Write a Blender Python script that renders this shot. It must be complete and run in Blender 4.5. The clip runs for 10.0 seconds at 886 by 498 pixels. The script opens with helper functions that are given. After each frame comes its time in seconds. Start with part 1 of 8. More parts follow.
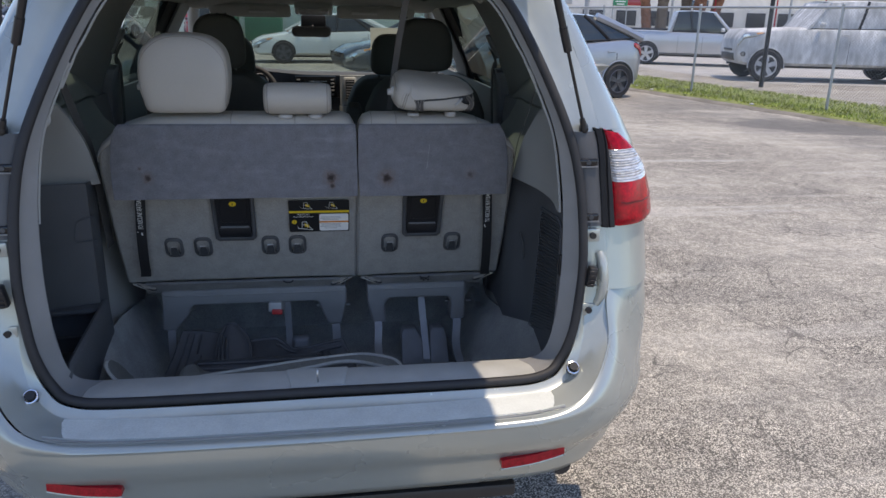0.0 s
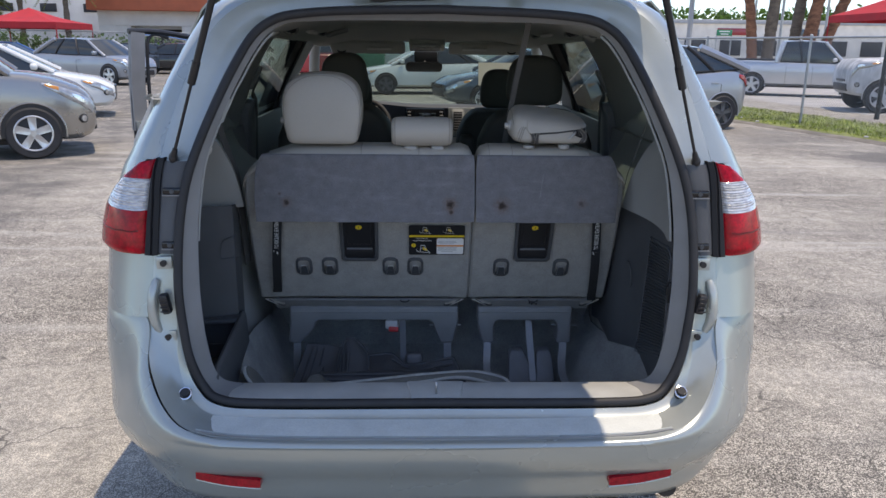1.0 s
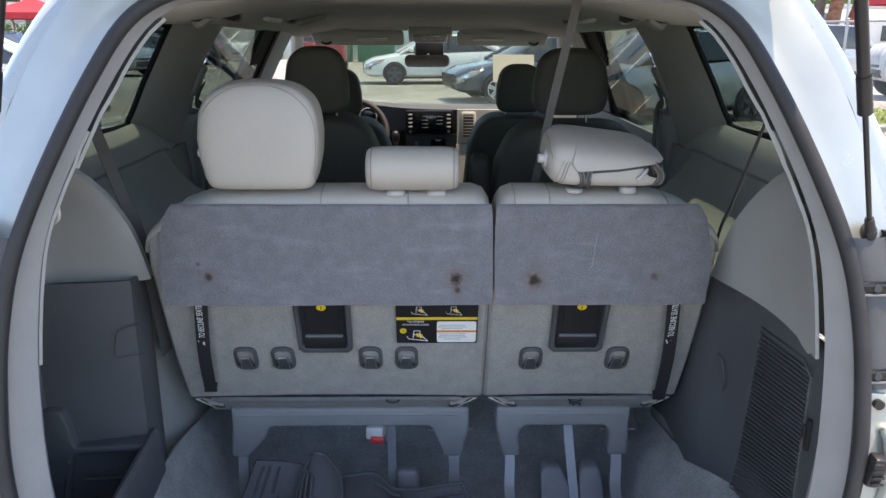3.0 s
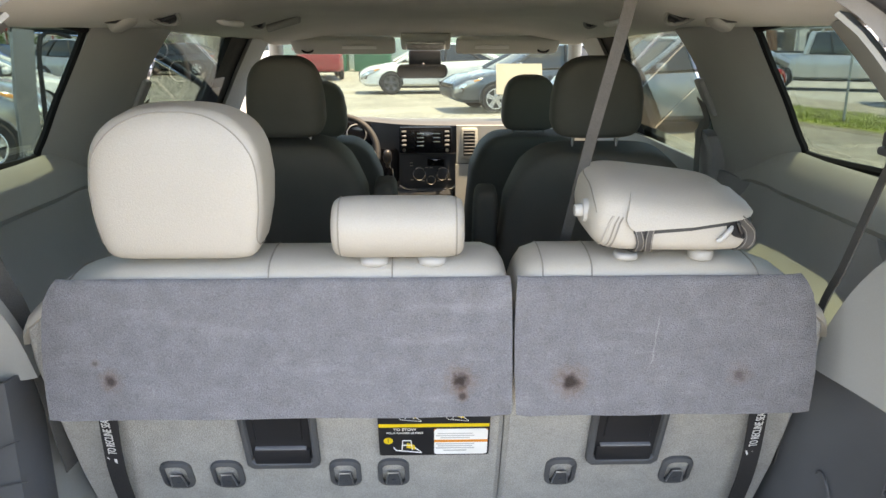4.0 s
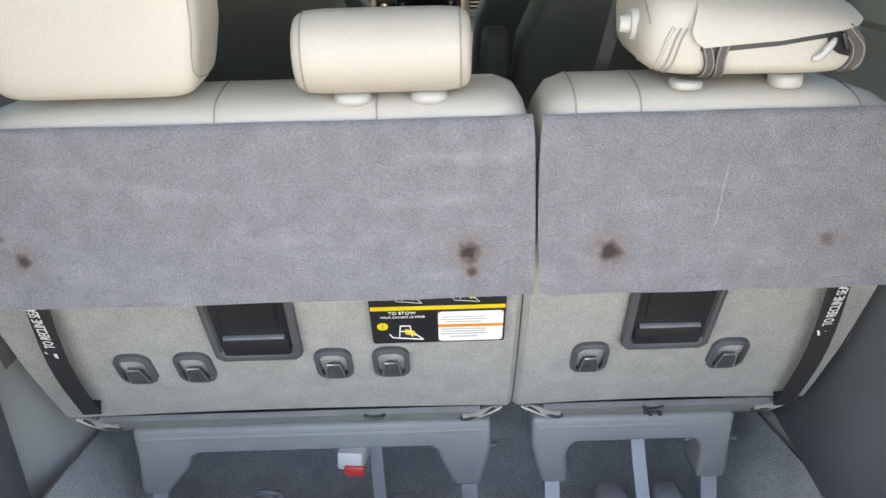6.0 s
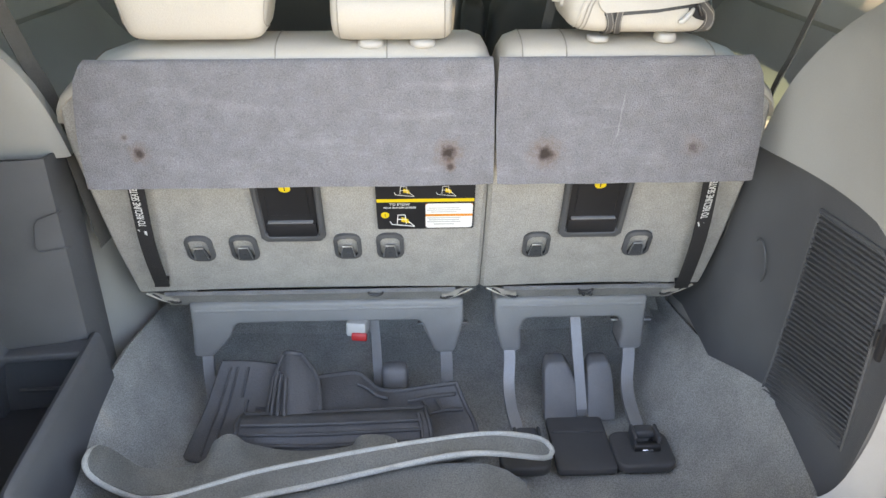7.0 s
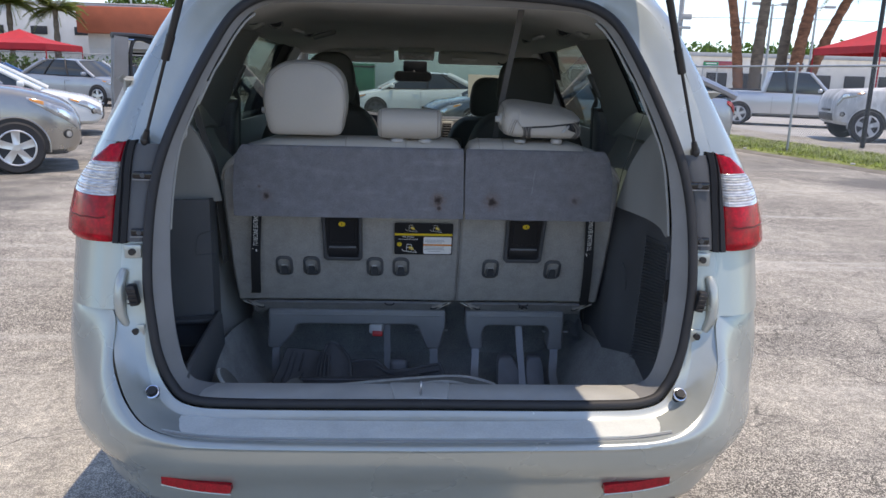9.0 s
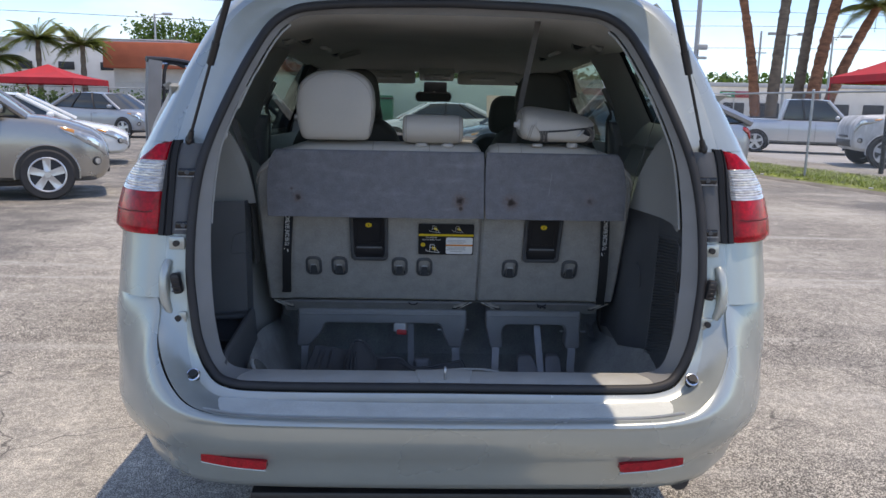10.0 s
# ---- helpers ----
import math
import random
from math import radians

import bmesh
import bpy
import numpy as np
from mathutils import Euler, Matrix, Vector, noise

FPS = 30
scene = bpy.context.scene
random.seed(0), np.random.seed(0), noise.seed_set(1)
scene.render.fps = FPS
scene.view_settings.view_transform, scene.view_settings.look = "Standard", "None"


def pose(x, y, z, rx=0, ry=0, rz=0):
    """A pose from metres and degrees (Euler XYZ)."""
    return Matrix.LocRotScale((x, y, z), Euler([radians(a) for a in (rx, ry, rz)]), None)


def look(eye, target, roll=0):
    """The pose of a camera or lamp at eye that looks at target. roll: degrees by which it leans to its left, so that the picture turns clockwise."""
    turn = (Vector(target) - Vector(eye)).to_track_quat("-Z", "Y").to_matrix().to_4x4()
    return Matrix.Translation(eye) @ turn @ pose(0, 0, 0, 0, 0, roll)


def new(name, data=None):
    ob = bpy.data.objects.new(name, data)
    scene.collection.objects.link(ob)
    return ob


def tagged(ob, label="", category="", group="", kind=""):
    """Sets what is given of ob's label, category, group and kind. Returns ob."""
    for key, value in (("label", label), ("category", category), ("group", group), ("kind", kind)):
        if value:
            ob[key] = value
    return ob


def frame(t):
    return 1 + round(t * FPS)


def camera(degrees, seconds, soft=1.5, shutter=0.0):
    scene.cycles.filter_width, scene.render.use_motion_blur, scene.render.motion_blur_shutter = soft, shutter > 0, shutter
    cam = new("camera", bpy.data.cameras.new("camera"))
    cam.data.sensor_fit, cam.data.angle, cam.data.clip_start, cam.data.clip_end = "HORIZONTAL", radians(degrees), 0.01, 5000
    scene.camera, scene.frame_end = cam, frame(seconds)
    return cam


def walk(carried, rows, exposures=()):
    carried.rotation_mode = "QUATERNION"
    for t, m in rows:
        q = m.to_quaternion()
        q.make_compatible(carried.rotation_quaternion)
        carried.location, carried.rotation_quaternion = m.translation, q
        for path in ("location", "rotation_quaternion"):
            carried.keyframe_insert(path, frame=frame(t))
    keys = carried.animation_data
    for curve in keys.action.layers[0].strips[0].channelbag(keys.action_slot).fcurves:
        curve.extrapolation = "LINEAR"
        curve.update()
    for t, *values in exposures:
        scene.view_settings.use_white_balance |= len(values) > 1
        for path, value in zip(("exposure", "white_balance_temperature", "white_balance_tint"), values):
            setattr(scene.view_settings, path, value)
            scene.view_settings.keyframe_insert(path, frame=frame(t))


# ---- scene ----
cam = camera(61.2, 10.0)
PATH = [
    (0, (0.033, -1.685, 1.526), (0.341, 0.199, 0.929), 1.2),
    (0.5, (-0.035, -1.828, 1.55), (0.09, 0.096, 1.018), 0.8),
    (1, (-0.049, -1.815, 1.549), (0.017, 0.114, 1.023), 0.7),
    (1.5, (-0.016, -1.654, 1.562), (0.018, 0.272, 1.024), 0.5),
    (2, (0.044, -1.448, 1.57), (0.062, 0.476, 1.023), 0.3),
    (2.5, (0.033, -1.229, 1.558), (0.052, 0.694, 1.006), 0.2),
    (2.7, (-0.001, -1.123, 1.561), (0.03, 0.797, 1.001), 0.3),
    (3.8, (0.002, -0.581, 1.543), (0.038, 1.345, 1.007), 0.1),
    (4, (0.007, -0.489, 1.548), (0.045, 1.437, 1.013), -0.1),
    (4.5, (0.009, -0.308, 1.567), (0.04, 1.615, 1.019), -0.3),
    (5, (0.0, -0.228, 1.572), (0.021, 1.685, 0.991), -0.6),
    (5.5, (0.005, -0.22, 1.526), (0.017, 1.668, 0.869), -1.2),
    (6, (0.018, -0.254, 1.429), (0.029, 1.562, 0.59), -1.5),
    (6.2, (0.02, -0.299, 1.407), (0.038, 1.482, 0.497), -1.5),
    (7.3, (-0.003, -0.847, 1.513), (0.073, 0.955, 0.649), 0.5),
    (7.5, (0.005, -0.956, 1.524), (0.083, 0.873, 0.718), 0.8),
    (8, (0.022, -1.235, 1.52), (0.102, 0.65, 0.856), 1.4),
    (8.5, (-0.006, -1.5, 1.481), (0.084, 0.423, 0.94), 1.6),
    (9, (-0.041, -1.734, 1.431), (0.056, 0.212, 0.977), 1.5),
    (9.5, (-0.053, -1.841, 1.373), (0.038, 0.117, 0.972), 1.4),
    (10, (-0.059, -1.875, 1.354), (-0.01, 0.09, 0.98), 1.1),
]
EXPOSURES = [(0, 1.04, 7900, 14), (2.0, 1.08, 7950, 14), (2.5, 1.52, 8300, 14), (2.8, 1.98, 8700, 14), (3.6, 2.75, 9700, 14), (4.0, 3.12, 10900, 14), (5.0, 3.20, 11400, 14), (6.0, 3.34, 11700, 14),
             (7.0, 3.38, 12200, 14), (7.6, 3.18, 12200, 14), (7.9, 2.80, 10900, 14), (8.2, 2.38, 9600, 14), (8.5, 1.82, 8700, 14), (8.8, 1.36, 8100, 14), (9.2, 1.08, 7900, 14), (10, 1.0, 7900, 14)]
walk(cam, [(t, look(eye, target, roll)) for t, eye, target, roll in PATH], EXPOSURES)

# ---------------------------------------------------------------- sky, sun
SUN_EL, SUN_AZ = radians(77), radians(112)      # height, and bearing clockwise from +y
world = bpy.data.worlds.new("sky")
scene.world = world
world.use_nodes = True
wn = world.node_tree
wn.nodes.clear()
sky = wn.nodes.new("ShaderNodeTexSky")
sky.sky_type = "NISHITA"
sky.sun_disc = False
sky.sun_elevation = SUN_EL
sky.sun_rotation = SUN_AZ
sky.air_density = 0.85
sky.dust_density = 0.15
sky.ozone_density = 2.5
wco = wn.nodes.new("ShaderNodeTexCoord")
wmap = wn.nodes.new("ShaderNodeMapping")
wmap.inputs["Scale"].default_value = (1.0, 1.0, 3.2)
wnoise = wn.nodes.new("ShaderNodeTexNoise")
wnoise.inputs["Scale"].default_value = 2.3
wnoise.inputs["Detail"].default_value = 7
wnoise.inputs["Roughness"].default_value = 0.58
wramp = wn.nodes.new("ShaderNodeValToRGB")
wramp.color_ramp.elements[0].position = 0.50
wramp.color_ramp.elements[1].position = 0.72
wmix = wn.nodes.new("ShaderNodeMixRGB")
wmix.inputs["Color2"].default_value = (2.85, 3.0, 3.2, 1)
wbg = wn.nodes.new("ShaderNodeBackground")
wbg.inputs["Strength"].default_value = 0.170
wout = wn.nodes.new("ShaderNodeOutputWorld")
wn.links.new(wco.outputs["Generated"], wmap.inputs["Vector"])
wn.links.new(wmap.outputs["Vector"], wnoise.inputs["Vector"])
wn.links.new(wnoise.outputs["Fac"], wramp.inputs["Fac"])
wn.links.new(wramp.outputs["Color"], wmix.inputs["Fac"])
wtint = wn.nodes.new("ShaderNodeMixRGB")
wtint.blend_type = "MULTIPLY"
wtint.inputs["Fac"].default_value = 1
wtint.inputs["Color2"].default_value = (0.60, 0.715, 0.87, 1)
wn.links.new(sky.outputs["Color"], wtint.inputs["Color1"])
wn.links.new(wtint.outputs["Color"], wmix.inputs["Color1"])
wn.links.new(wmix.outputs["Color"], wbg.inputs["Color"])
wn.links.new(wbg.outputs["Background"], wout.inputs["Surface"])

sun_data = bpy.data.lights.new("sun", "SUN")
sun_data.energy = 1.7
sun_data.angle = radians(0.6)
sun_data.color = (1.0, 0.95, 0.88)
sun = new("sun", sun_data)
sun_dir = Vector((math.sin(SUN_AZ) * math.cos(SUN_EL), math.cos(SUN_AZ) * math.cos(SUN_EL), math.sin(SUN_EL)))
sun.matrix_world = look(sun_dir * 60, (0, 0, 0))


# ---------------------------------------------------------------- materials
def mat(name, base, rough=0.5, metal=0.0, var=0.12, scale=6.0, grain=0.0, grain_scale=300.0, bump=0.0,
        tint=None, coat=0.0, spec=0.5, per_object=0.0, stretch=(1, 1, 1)):
    """A procedural surface: broad mottling, fine grain, fine relief, uneven gloss."""
    m = bpy.data.materials.new(name)
    m.use_nodes = True
    t = m.node_tree
    b = t.nodes["Principled BSDF"]
    co = t.nodes.new("ShaderNodeTexCoord")
    mp = t.nodes.new("ShaderNodeMapping")
    mp.inputs["Scale"].default_value = stretch
    t.links.new(co.outputs["Object"], mp.inputs["Vector"])
    n1 = t.nodes.new("ShaderNodeTexNoise")
    n1.inputs["Scale"].default_value = scale
    n1.inputs["Detail"].default_value = 5
    n2 = t.nodes.new("ShaderNodeTexNoise")
    n2.inputs["Scale"].default_value = grain_scale
    n2.inputs["Detail"].default_value = 2
    for n in (n1, n2):
        t.links.new(mp.outputs["Vector"], n.inputs["Vector"])
    mix = t.nodes.new("ShaderNodeMixRGB")
    dark = [c * (1 - var) for c in (tint or base)]
    light = [min(1, c * (1 + var)) for c in base]
    mix.inputs["Color1"].default_value = (*dark, 1)
    mix.inputs["Color2"].default_value = (*light, 1)
    r1 = t.nodes.new("ShaderNodeValToRGB")
    r1.color_ramp.elements[0].position, r1.color_ramp.elements[1].position = 0.3, 0.7
    t.links.new(n1.outputs["Fac"], r1.inputs["Fac"])
    t.links.new(r1.outputs["Color"], mix.inputs["Fac"])
    out = mix.outputs["Color"]
    if grain:
        g = t.nodes.new("ShaderNodeMixRGB")
        g.blend_type = "MULTIPLY"
        g.inputs["Fac"].default_value = 1
        gr = t.nodes.new("ShaderNodeValToRGB")
        gr.color_ramp.elements[0].position, gr.color_ramp.elements[1].position = 0.33, 0.67
        gr.color_ramp.elements[0].color = (1 - grain, 1 - grain, 1 - grain, 1)
        gr.color_ramp.elements[1].color = (1, 1, 1, 1)
        t.links.new(n2.outputs["Fac"], gr.inputs["Fac"])
        t.links.new(out, g.inputs["Color1"])
        t.links.new(gr.outputs["Color"], g.inputs["Color2"])
        out = g.outputs["Color"]
    if per_object:
        oi = t.nodes.new("ShaderNodeObjectInfo")
        mr = t.nodes.new("ShaderNodeMapRange")
        mr.inputs["To Min"].default_value, mr.inputs["To Max"].default_value = 1 - per_object, 1 + per_object
        t.links.new(oi.outputs["Random"], mr.inputs["Value"])
        hv = t.nodes.new("ShaderNodeHueSaturation")
        t.links.new(mr.outputs["Result"], hv.inputs["Value"])
        t.links.new(out, hv.inputs["Color"])
        out = hv.outputs["Color"]
    t.links.new(out, b.inputs["Base Color"])
    rr = t.nodes.new("ShaderNodeMapRange")
    rr.inputs["To Min"].default_value, rr.inputs["To Max"].default_value = max(0.02, rough * 0.85), min(1, rough * 1.15)
    t.links.new(n1.outputs["Fac"], rr.inputs["Value"])
    t.links.new(rr.outputs["Result"], b.inputs["Roughness"])
    b.inputs["Metallic"].default_value = metal
    b.inputs["Coat Weight"].default_value = coat
    b.inputs["Coat Roughness"].default_value = 0.06
    b.inputs["Specular IOR Level"].default_value = spec
    if bump:
        bp = t.nodes.new("ShaderNodeBump")
        bp.inputs["Strength"].default_value = bump
        bp.inputs["Distance"].default_value = 0.003
        t.links.new(n2.outputs["Fac"], bp.inputs["Height"])
        t.links.new(bp.outputs["Normal"], b.inputs["Normal"])
    return m


def glass(name, tint, rough=0.0, gloss=1.0):
    """A clear pane: see-through with a thin sheen of reflection."""
    m = bpy.data.materials.new(name)
    m.use_nodes = True
    t = m.node_tree
    t.nodes.clear()
    tr = t.nodes.new("ShaderNodeBsdfTransparent")
    tr.inputs["Color"].default_value = (*tint, 1)
    gl = t.nodes.new("ShaderNodeBsdfGlossy")
    gl.inputs["Roughness"].default_value = 0.02 + rough
    fr = t.nodes.new("ShaderNodeLayerWeight")
    fr.inputs["Blend"].default_value = 0.5
    pw = t.nodes.new("ShaderNodeMath")
    pw.operation = "POWER"
    pw.inputs[1].default_value = 4.0
    sc = t.nodes.new("ShaderNodeMath")
    sc.operation = "MULTIPLY_ADD"
    sc.inputs[1].default_value = 0.6 * gloss
    sc.inputs[2].default_value = 0.035 * gloss
    mx = t.nodes.new("ShaderNodeMixShader")
    out = t.nodes.new("ShaderNodeOutputMaterial")
    t.links.new(fr.outputs["Facing"], pw.inputs[0])
    t.links.new(pw.outputs["Value"], sc.inputs[0])
    t.links.new(sc.outputs["Value"], mx.inputs["Fac"])
    t.links.new(tr.outputs["BSDF"], mx.inputs[1])
    t.links.new(gl.outputs["BSDF"], mx.inputs[2])
    t.links.new(mx.outputs["Shader"], out.inputs["Surface"])
    return m


SILVER = mat("silver_paint", (0.40, 0.430, 0.405), 0.28, 0.44, 0.03, 3, 0.10, 1800, 0.0, coat=0.5)
# Lighter copy of the silver paint, raised to brighten the shaded jamb.
JAMB = mat("silver_jamb_paint", (0.45, 0.475, 0.445), 0.26, 0.36, 0.06, 9, 0.05, 1500, 0.0, coat=0.2)
SEAL = mat("black_rubber", (0.022, 0.022, 0.024), 0.65, 0, 0.2, 20)
CHARCOAL = mat("charcoal_plastic", (0.086, 0.091, 0.098), 0.55, 0, 0.10, 8, 0.12, 900, 0.25)
SILLGREY = mat("grey_sill_plastic", (0.46, 0.465, 0.44), 0.5, 0, 0.12, 9, 0.14, 700, 0.2)
MIDGREY = mat("mid_grey_plastic", (0.235, 0.236, 0.236), 0.52, 0, 0.08, 9, 0.10, 900, 0.2)
LIGHTTRIM = mat("light_grey_trim", (0.33, 0.336, 0.322), 0.6, 0, 0.07, 4, 0.08, 800, 0.2)
PALETRIM = mat("pale_dash_trim", (0.58, 0.58, 0.54), 0.55, 0, 0.06, 4, 0.08, 800, 0.2)
HEADLINER = mat("headliner_fabric", (0.67, 0.66, 0.62), 0.95, 0, 0.06, 3, 0.10, 700, 0.3)
CREAM = mat("cream_leather", (0.425, 0.395, 0.348), 0.42, 0, 0.06, 5, 0.06, 500, 0.2)
CREAMDARK = mat("cream_stitching", (0.27, 0.25, 0.22), 0.7, 0, 0.1, 60)
DARKLEATHER = mat("dark_grey_leather", (0.100, 0.094, 0.082), 0.60, 0, 0.10, 5, 0.10, 500, 0.25, spec=0.25)
CARPETBACK = mat("grey_carpet_back", (0.44, 0.430, 0.405), 0.95, 0, 0.09, 26, 0.34, 480, 1.0)
WELLCARPET = mat("grey_green_carpet", (0.43, 0.437, 0.415), 0.97, 0, 0.16, 13, 0.45, 380, 1.0)
MATCARPET = mat("grey_mat_carpet", (0.25, 0.25, 0.225), 0.97, 0, 0.2, 9, 0.4, 420, 0.8)
MATEDGE = mat("mat_binding", (0.55, 0.55, 0.50), 0.9, 0, 0.15, 30, 0.3, 500, 0.5)
RUBBERMAT = mat("black_rubber_mat", (0.088, 0.089, 0.092), 0.50, 0, 0.25, 9, 0.2, 300, 0.3)
DARKPLASTIC = mat("dark_grey_plastic", (0.060, 0.064, 0.070), 0.5, 0, 0.12, 10, 0.12, 900, 0.2)
BLACK = mat("black_plastic", (0.018, 0.018, 0.02), 0.4, 0, 0.15, 12)
GLOSSBLACK = mat("gloss_black", (0.010, 0.010, 0.012), 0.14, 0, 0.1, 12)
WEBBING = mat("black_webbing", (0.022, 0.022, 0.024), 0.8, 0, 0.15, 40, 0.3, 600, 0.4)
STRAPGREY = mat("stitched_grey_strap", (0.075, 0.070, 0.066), 0.6, 0, 0.12, 30, 0.2, 600, 0.3)
GREYWEB = mat("grey_webbing", (0.105, 0.102, 0.098), 0.75, 0, 0.12, 30, 0.3, 600, 0.4)
CHROME = mat("chrome", (0.75, 0.76, 0.78), 0.16, 1.0, 0.04, 10)
STEEL = mat("zinc_steel", (0.45, 0.46, 0.47), 0.4, 0.9, 0.1, 12)
REDPLASTIC = mat("red_plastic", (0.55, 0.03, 0.03), 0.4, 0, 0.08, 20)
LEGSTEEL = mat("grey_painted_steel", (0.30, 0.305, 0.31), 0.42, 0.2, 0.10, 14, 0.10, 500, 0.1)
FOOTGREY = mat("worn_grey_plastic", (0.20, 0.203, 0.21), 0.55, 0, 0.10, 16, 0.14, 700, 0.2)
HEMFABRIC = mat("grey_hem_fabric", (0.24, 0.238, 0.235), 0.95, 0, 0.14, 14, 0.3, 600, 0.6)
DIMPLASTIC = mat("dim_charcoal_plastic", (0.080, 0.083, 0.088), 0.55, 0, 0.12, 10, 0.12, 900, 0.2)
WHITEPLASTIC = mat("pale_plastic", (0.44, 0.435, 0.415), 0.45, 0, 0.05, 20)
WHITE = mat("white_print", (0.78, 0.78, 0.76), 0.5, 0, 0.04, 30)
YELLOW = mat("yellow_print", (0.75, 0.52, 0.03), 0.5, 0, 0.05, 30)
ORANGE = mat("orange_print", (0.75, 0.25, 0.03), 0.5, 0, 0.05, 30)
GREYPRINT = mat("grey_print", (0.42, 0.42, 0.42), 0.5, 0, 0.05, 30)
REDLENS = mat("red_lens", (0.46, 0.003, 0.014), 0.20, 0, 0.40, 26, 0.40, 110, 0, coat=0.12, spec=0.2)
CLEARLENS = mat("clear_lens", (0.74, 0.73, 0.72), 0.16, 0.3, 0.16, 40, 0.35, 90, 0, coat=0.4, stretch=(.6, .6, 2))
COLLAR = mat("pale_grey_collar", (0.40, 0.393, 0.375), 0.45, 0, 0.05, 20)
REFLECTOR = mat("red_reflector", (0.42, 0.004, 0.016), 0.25, 0, 0.2, 60, 0.4, 250, 0, coat=0.15, spec=0.3)
GLASSCLEAR = glass("clear_glass", (0.645, 0.715, 0.675))
GLASSTINT = glass("tinted_glass", (0.48, 0.555, 0.52))
MATTBLACK = mat("deep_black_rubber", (0.008, 0.008, 0.009), 0.75, 0, 0.1, 20, spec=0.2)
# Mirror with its base held low, for a duller reflection.
MIRROR = mat("grey_mirror", (0.30, 0.31, 0.32), 0.03, 1.0, 0.01, 3)
SCREEN = mat("screen_glass", (0.010, 0.011, 0.013), 0.10, 0, 0.05, 5)
PAPER = mat("paper", (0.36, 0.38, 0.32), 0.9, 0, 0.04, 8)


# ---------------------------------------------------------------- mesh helpers
def thing(name, loc, label, category, group="", kind=""):
    """A top-level Empty at a thing's base."""
    e = new(name)
    e.empty_display_size = 0.1
    e.location = loc
    bpy.context.view_layer.update()
    return tagged(e, label, category, group, kind)


def part(name, bm, material, parent=None, label="", smooth=True, angle=40):
    """Links a bmesh, in world metres, as one mesh object under a thing or a part."""
    me = bpy.data.meshes.new(name)
    bmesh.ops.recalc_face_normals(bm, faces=bm.faces)
    bm.to_mesh(me)
    bm.free()
    me.materials.append(material)
    if smooth:
        me.shade_smooth()
        me.set_sharp_from_angle(angle=radians(angle))
    ob = new(name, me)
    if parent is not None:
        ob.parent = parent
        ob.matrix_parent_inverse = (parent.matrix_basis if parent.parent is None else Matrix.Identity(4)).inverted()
    return tagged(ob, label)


def single(name, bm, material, label, category, group="", kind="", smooth=True, angle=40):
    return tagged(part(name, bm, material, None, "", smooth, angle), label, category, group, kind)


def grid(bm, rows, closed=False, caps=False):
    """Faces between rows of points, all of one length."""
    vs = [[bm.verts.new(p) for p in r] for r in rows]
    n = len(vs[0])
    for a, b in zip(vs, vs[1:]):
        for i in range(n if closed else n - 1):
            j = (i + 1) % n
            bm.faces.new((a[i], a[j], b[j], b[i]))
    if caps:
        bm.faces.new(vs[0])
        bm.faces.new(list(reversed(vs[-1])))
    return vs


def thick(bm, d, into=None):
    """Gives an open sheet its thickness, on the side that into points to."""
    bmesh.ops.recalc_face_normals(bm, faces=bm.faces)
    if into is not None:
        bm.normal_update()
        if sum((f.normal * f.calc_area() for f in bm.faces), Vector()).dot(Vector(into)) > 0:
            bmesh.ops.reverse_faces(bm, faces=bm.faces)
    bmesh.ops.solidify(bm, geom=bm.faces[:], thickness=d)
    return bm


def rbox(bm, c, s, bev=0.01, seg=2, rot=(0, 0, 0)):
    """A box with rounded edges: centre, size, turn in degrees."""
    b2 = bmesh.new()
    bmesh.ops.create_cube(b2, size=1)
    bmesh.ops.scale(b2, vec=s, verts=b2.verts)
    if bev:
        bmesh.ops.bevel(b2, geom=b2.edges[:], offset=min(bev, min(s) * 0.49), segments=seg, profile=0.5, affect="EDGES")
    b2.transform(pose(*c, *rot))
    join(bm, b2)
    return bm


def join(bm, b2):
    me = bpy.data.meshes.new("tmp")
    b2.to_mesh(me)
    b2.free()
    bm.from_mesh(me)
    bpy.data.meshes.remove(me)


def box(c, s, bev=0.01, seg=2, rot=(0, 0, 0)):
    return rbox(bmesh.new(), c, s, bev, seg, rot)


def frame_of(d):
    d = Vector(d).normalized()
    a = d.cross(Vector((0, 0, 1)) if abs(d.z) < 0.95 else Vector((1, 0, 0))).normalized()
    return a, d.cross(a).normalized()


def tube(bm, pts, r, n=10, caps=True, flat=None):
    """A round tube along points; r: one radius or one for each point; flat: (width, thickness, across) for a ribbon."""
    pts = [Vector(p) for p in pts]
    rs = r if isinstance(r, (list, tuple)) else [r] * len(pts)
    rows = []
    a = None
    for i, p in enumerate(pts):
        d = (pts[min(i + 1, len(pts) - 1)] - pts[max(i - 1, 0)]).normalized()
        if a is None:
            a, b = frame_of(d)
        else:
            a = (a - d * a.dot(d)).normalized()
            b = d.cross(a).normalized()
        rows.append([p + (a * math.cos(q) + b * math.sin(q)) * rs[i] for q in [2 * math.pi * k / n for k in range(n)]])
    grid(bm, rows, True, caps)
    return bm


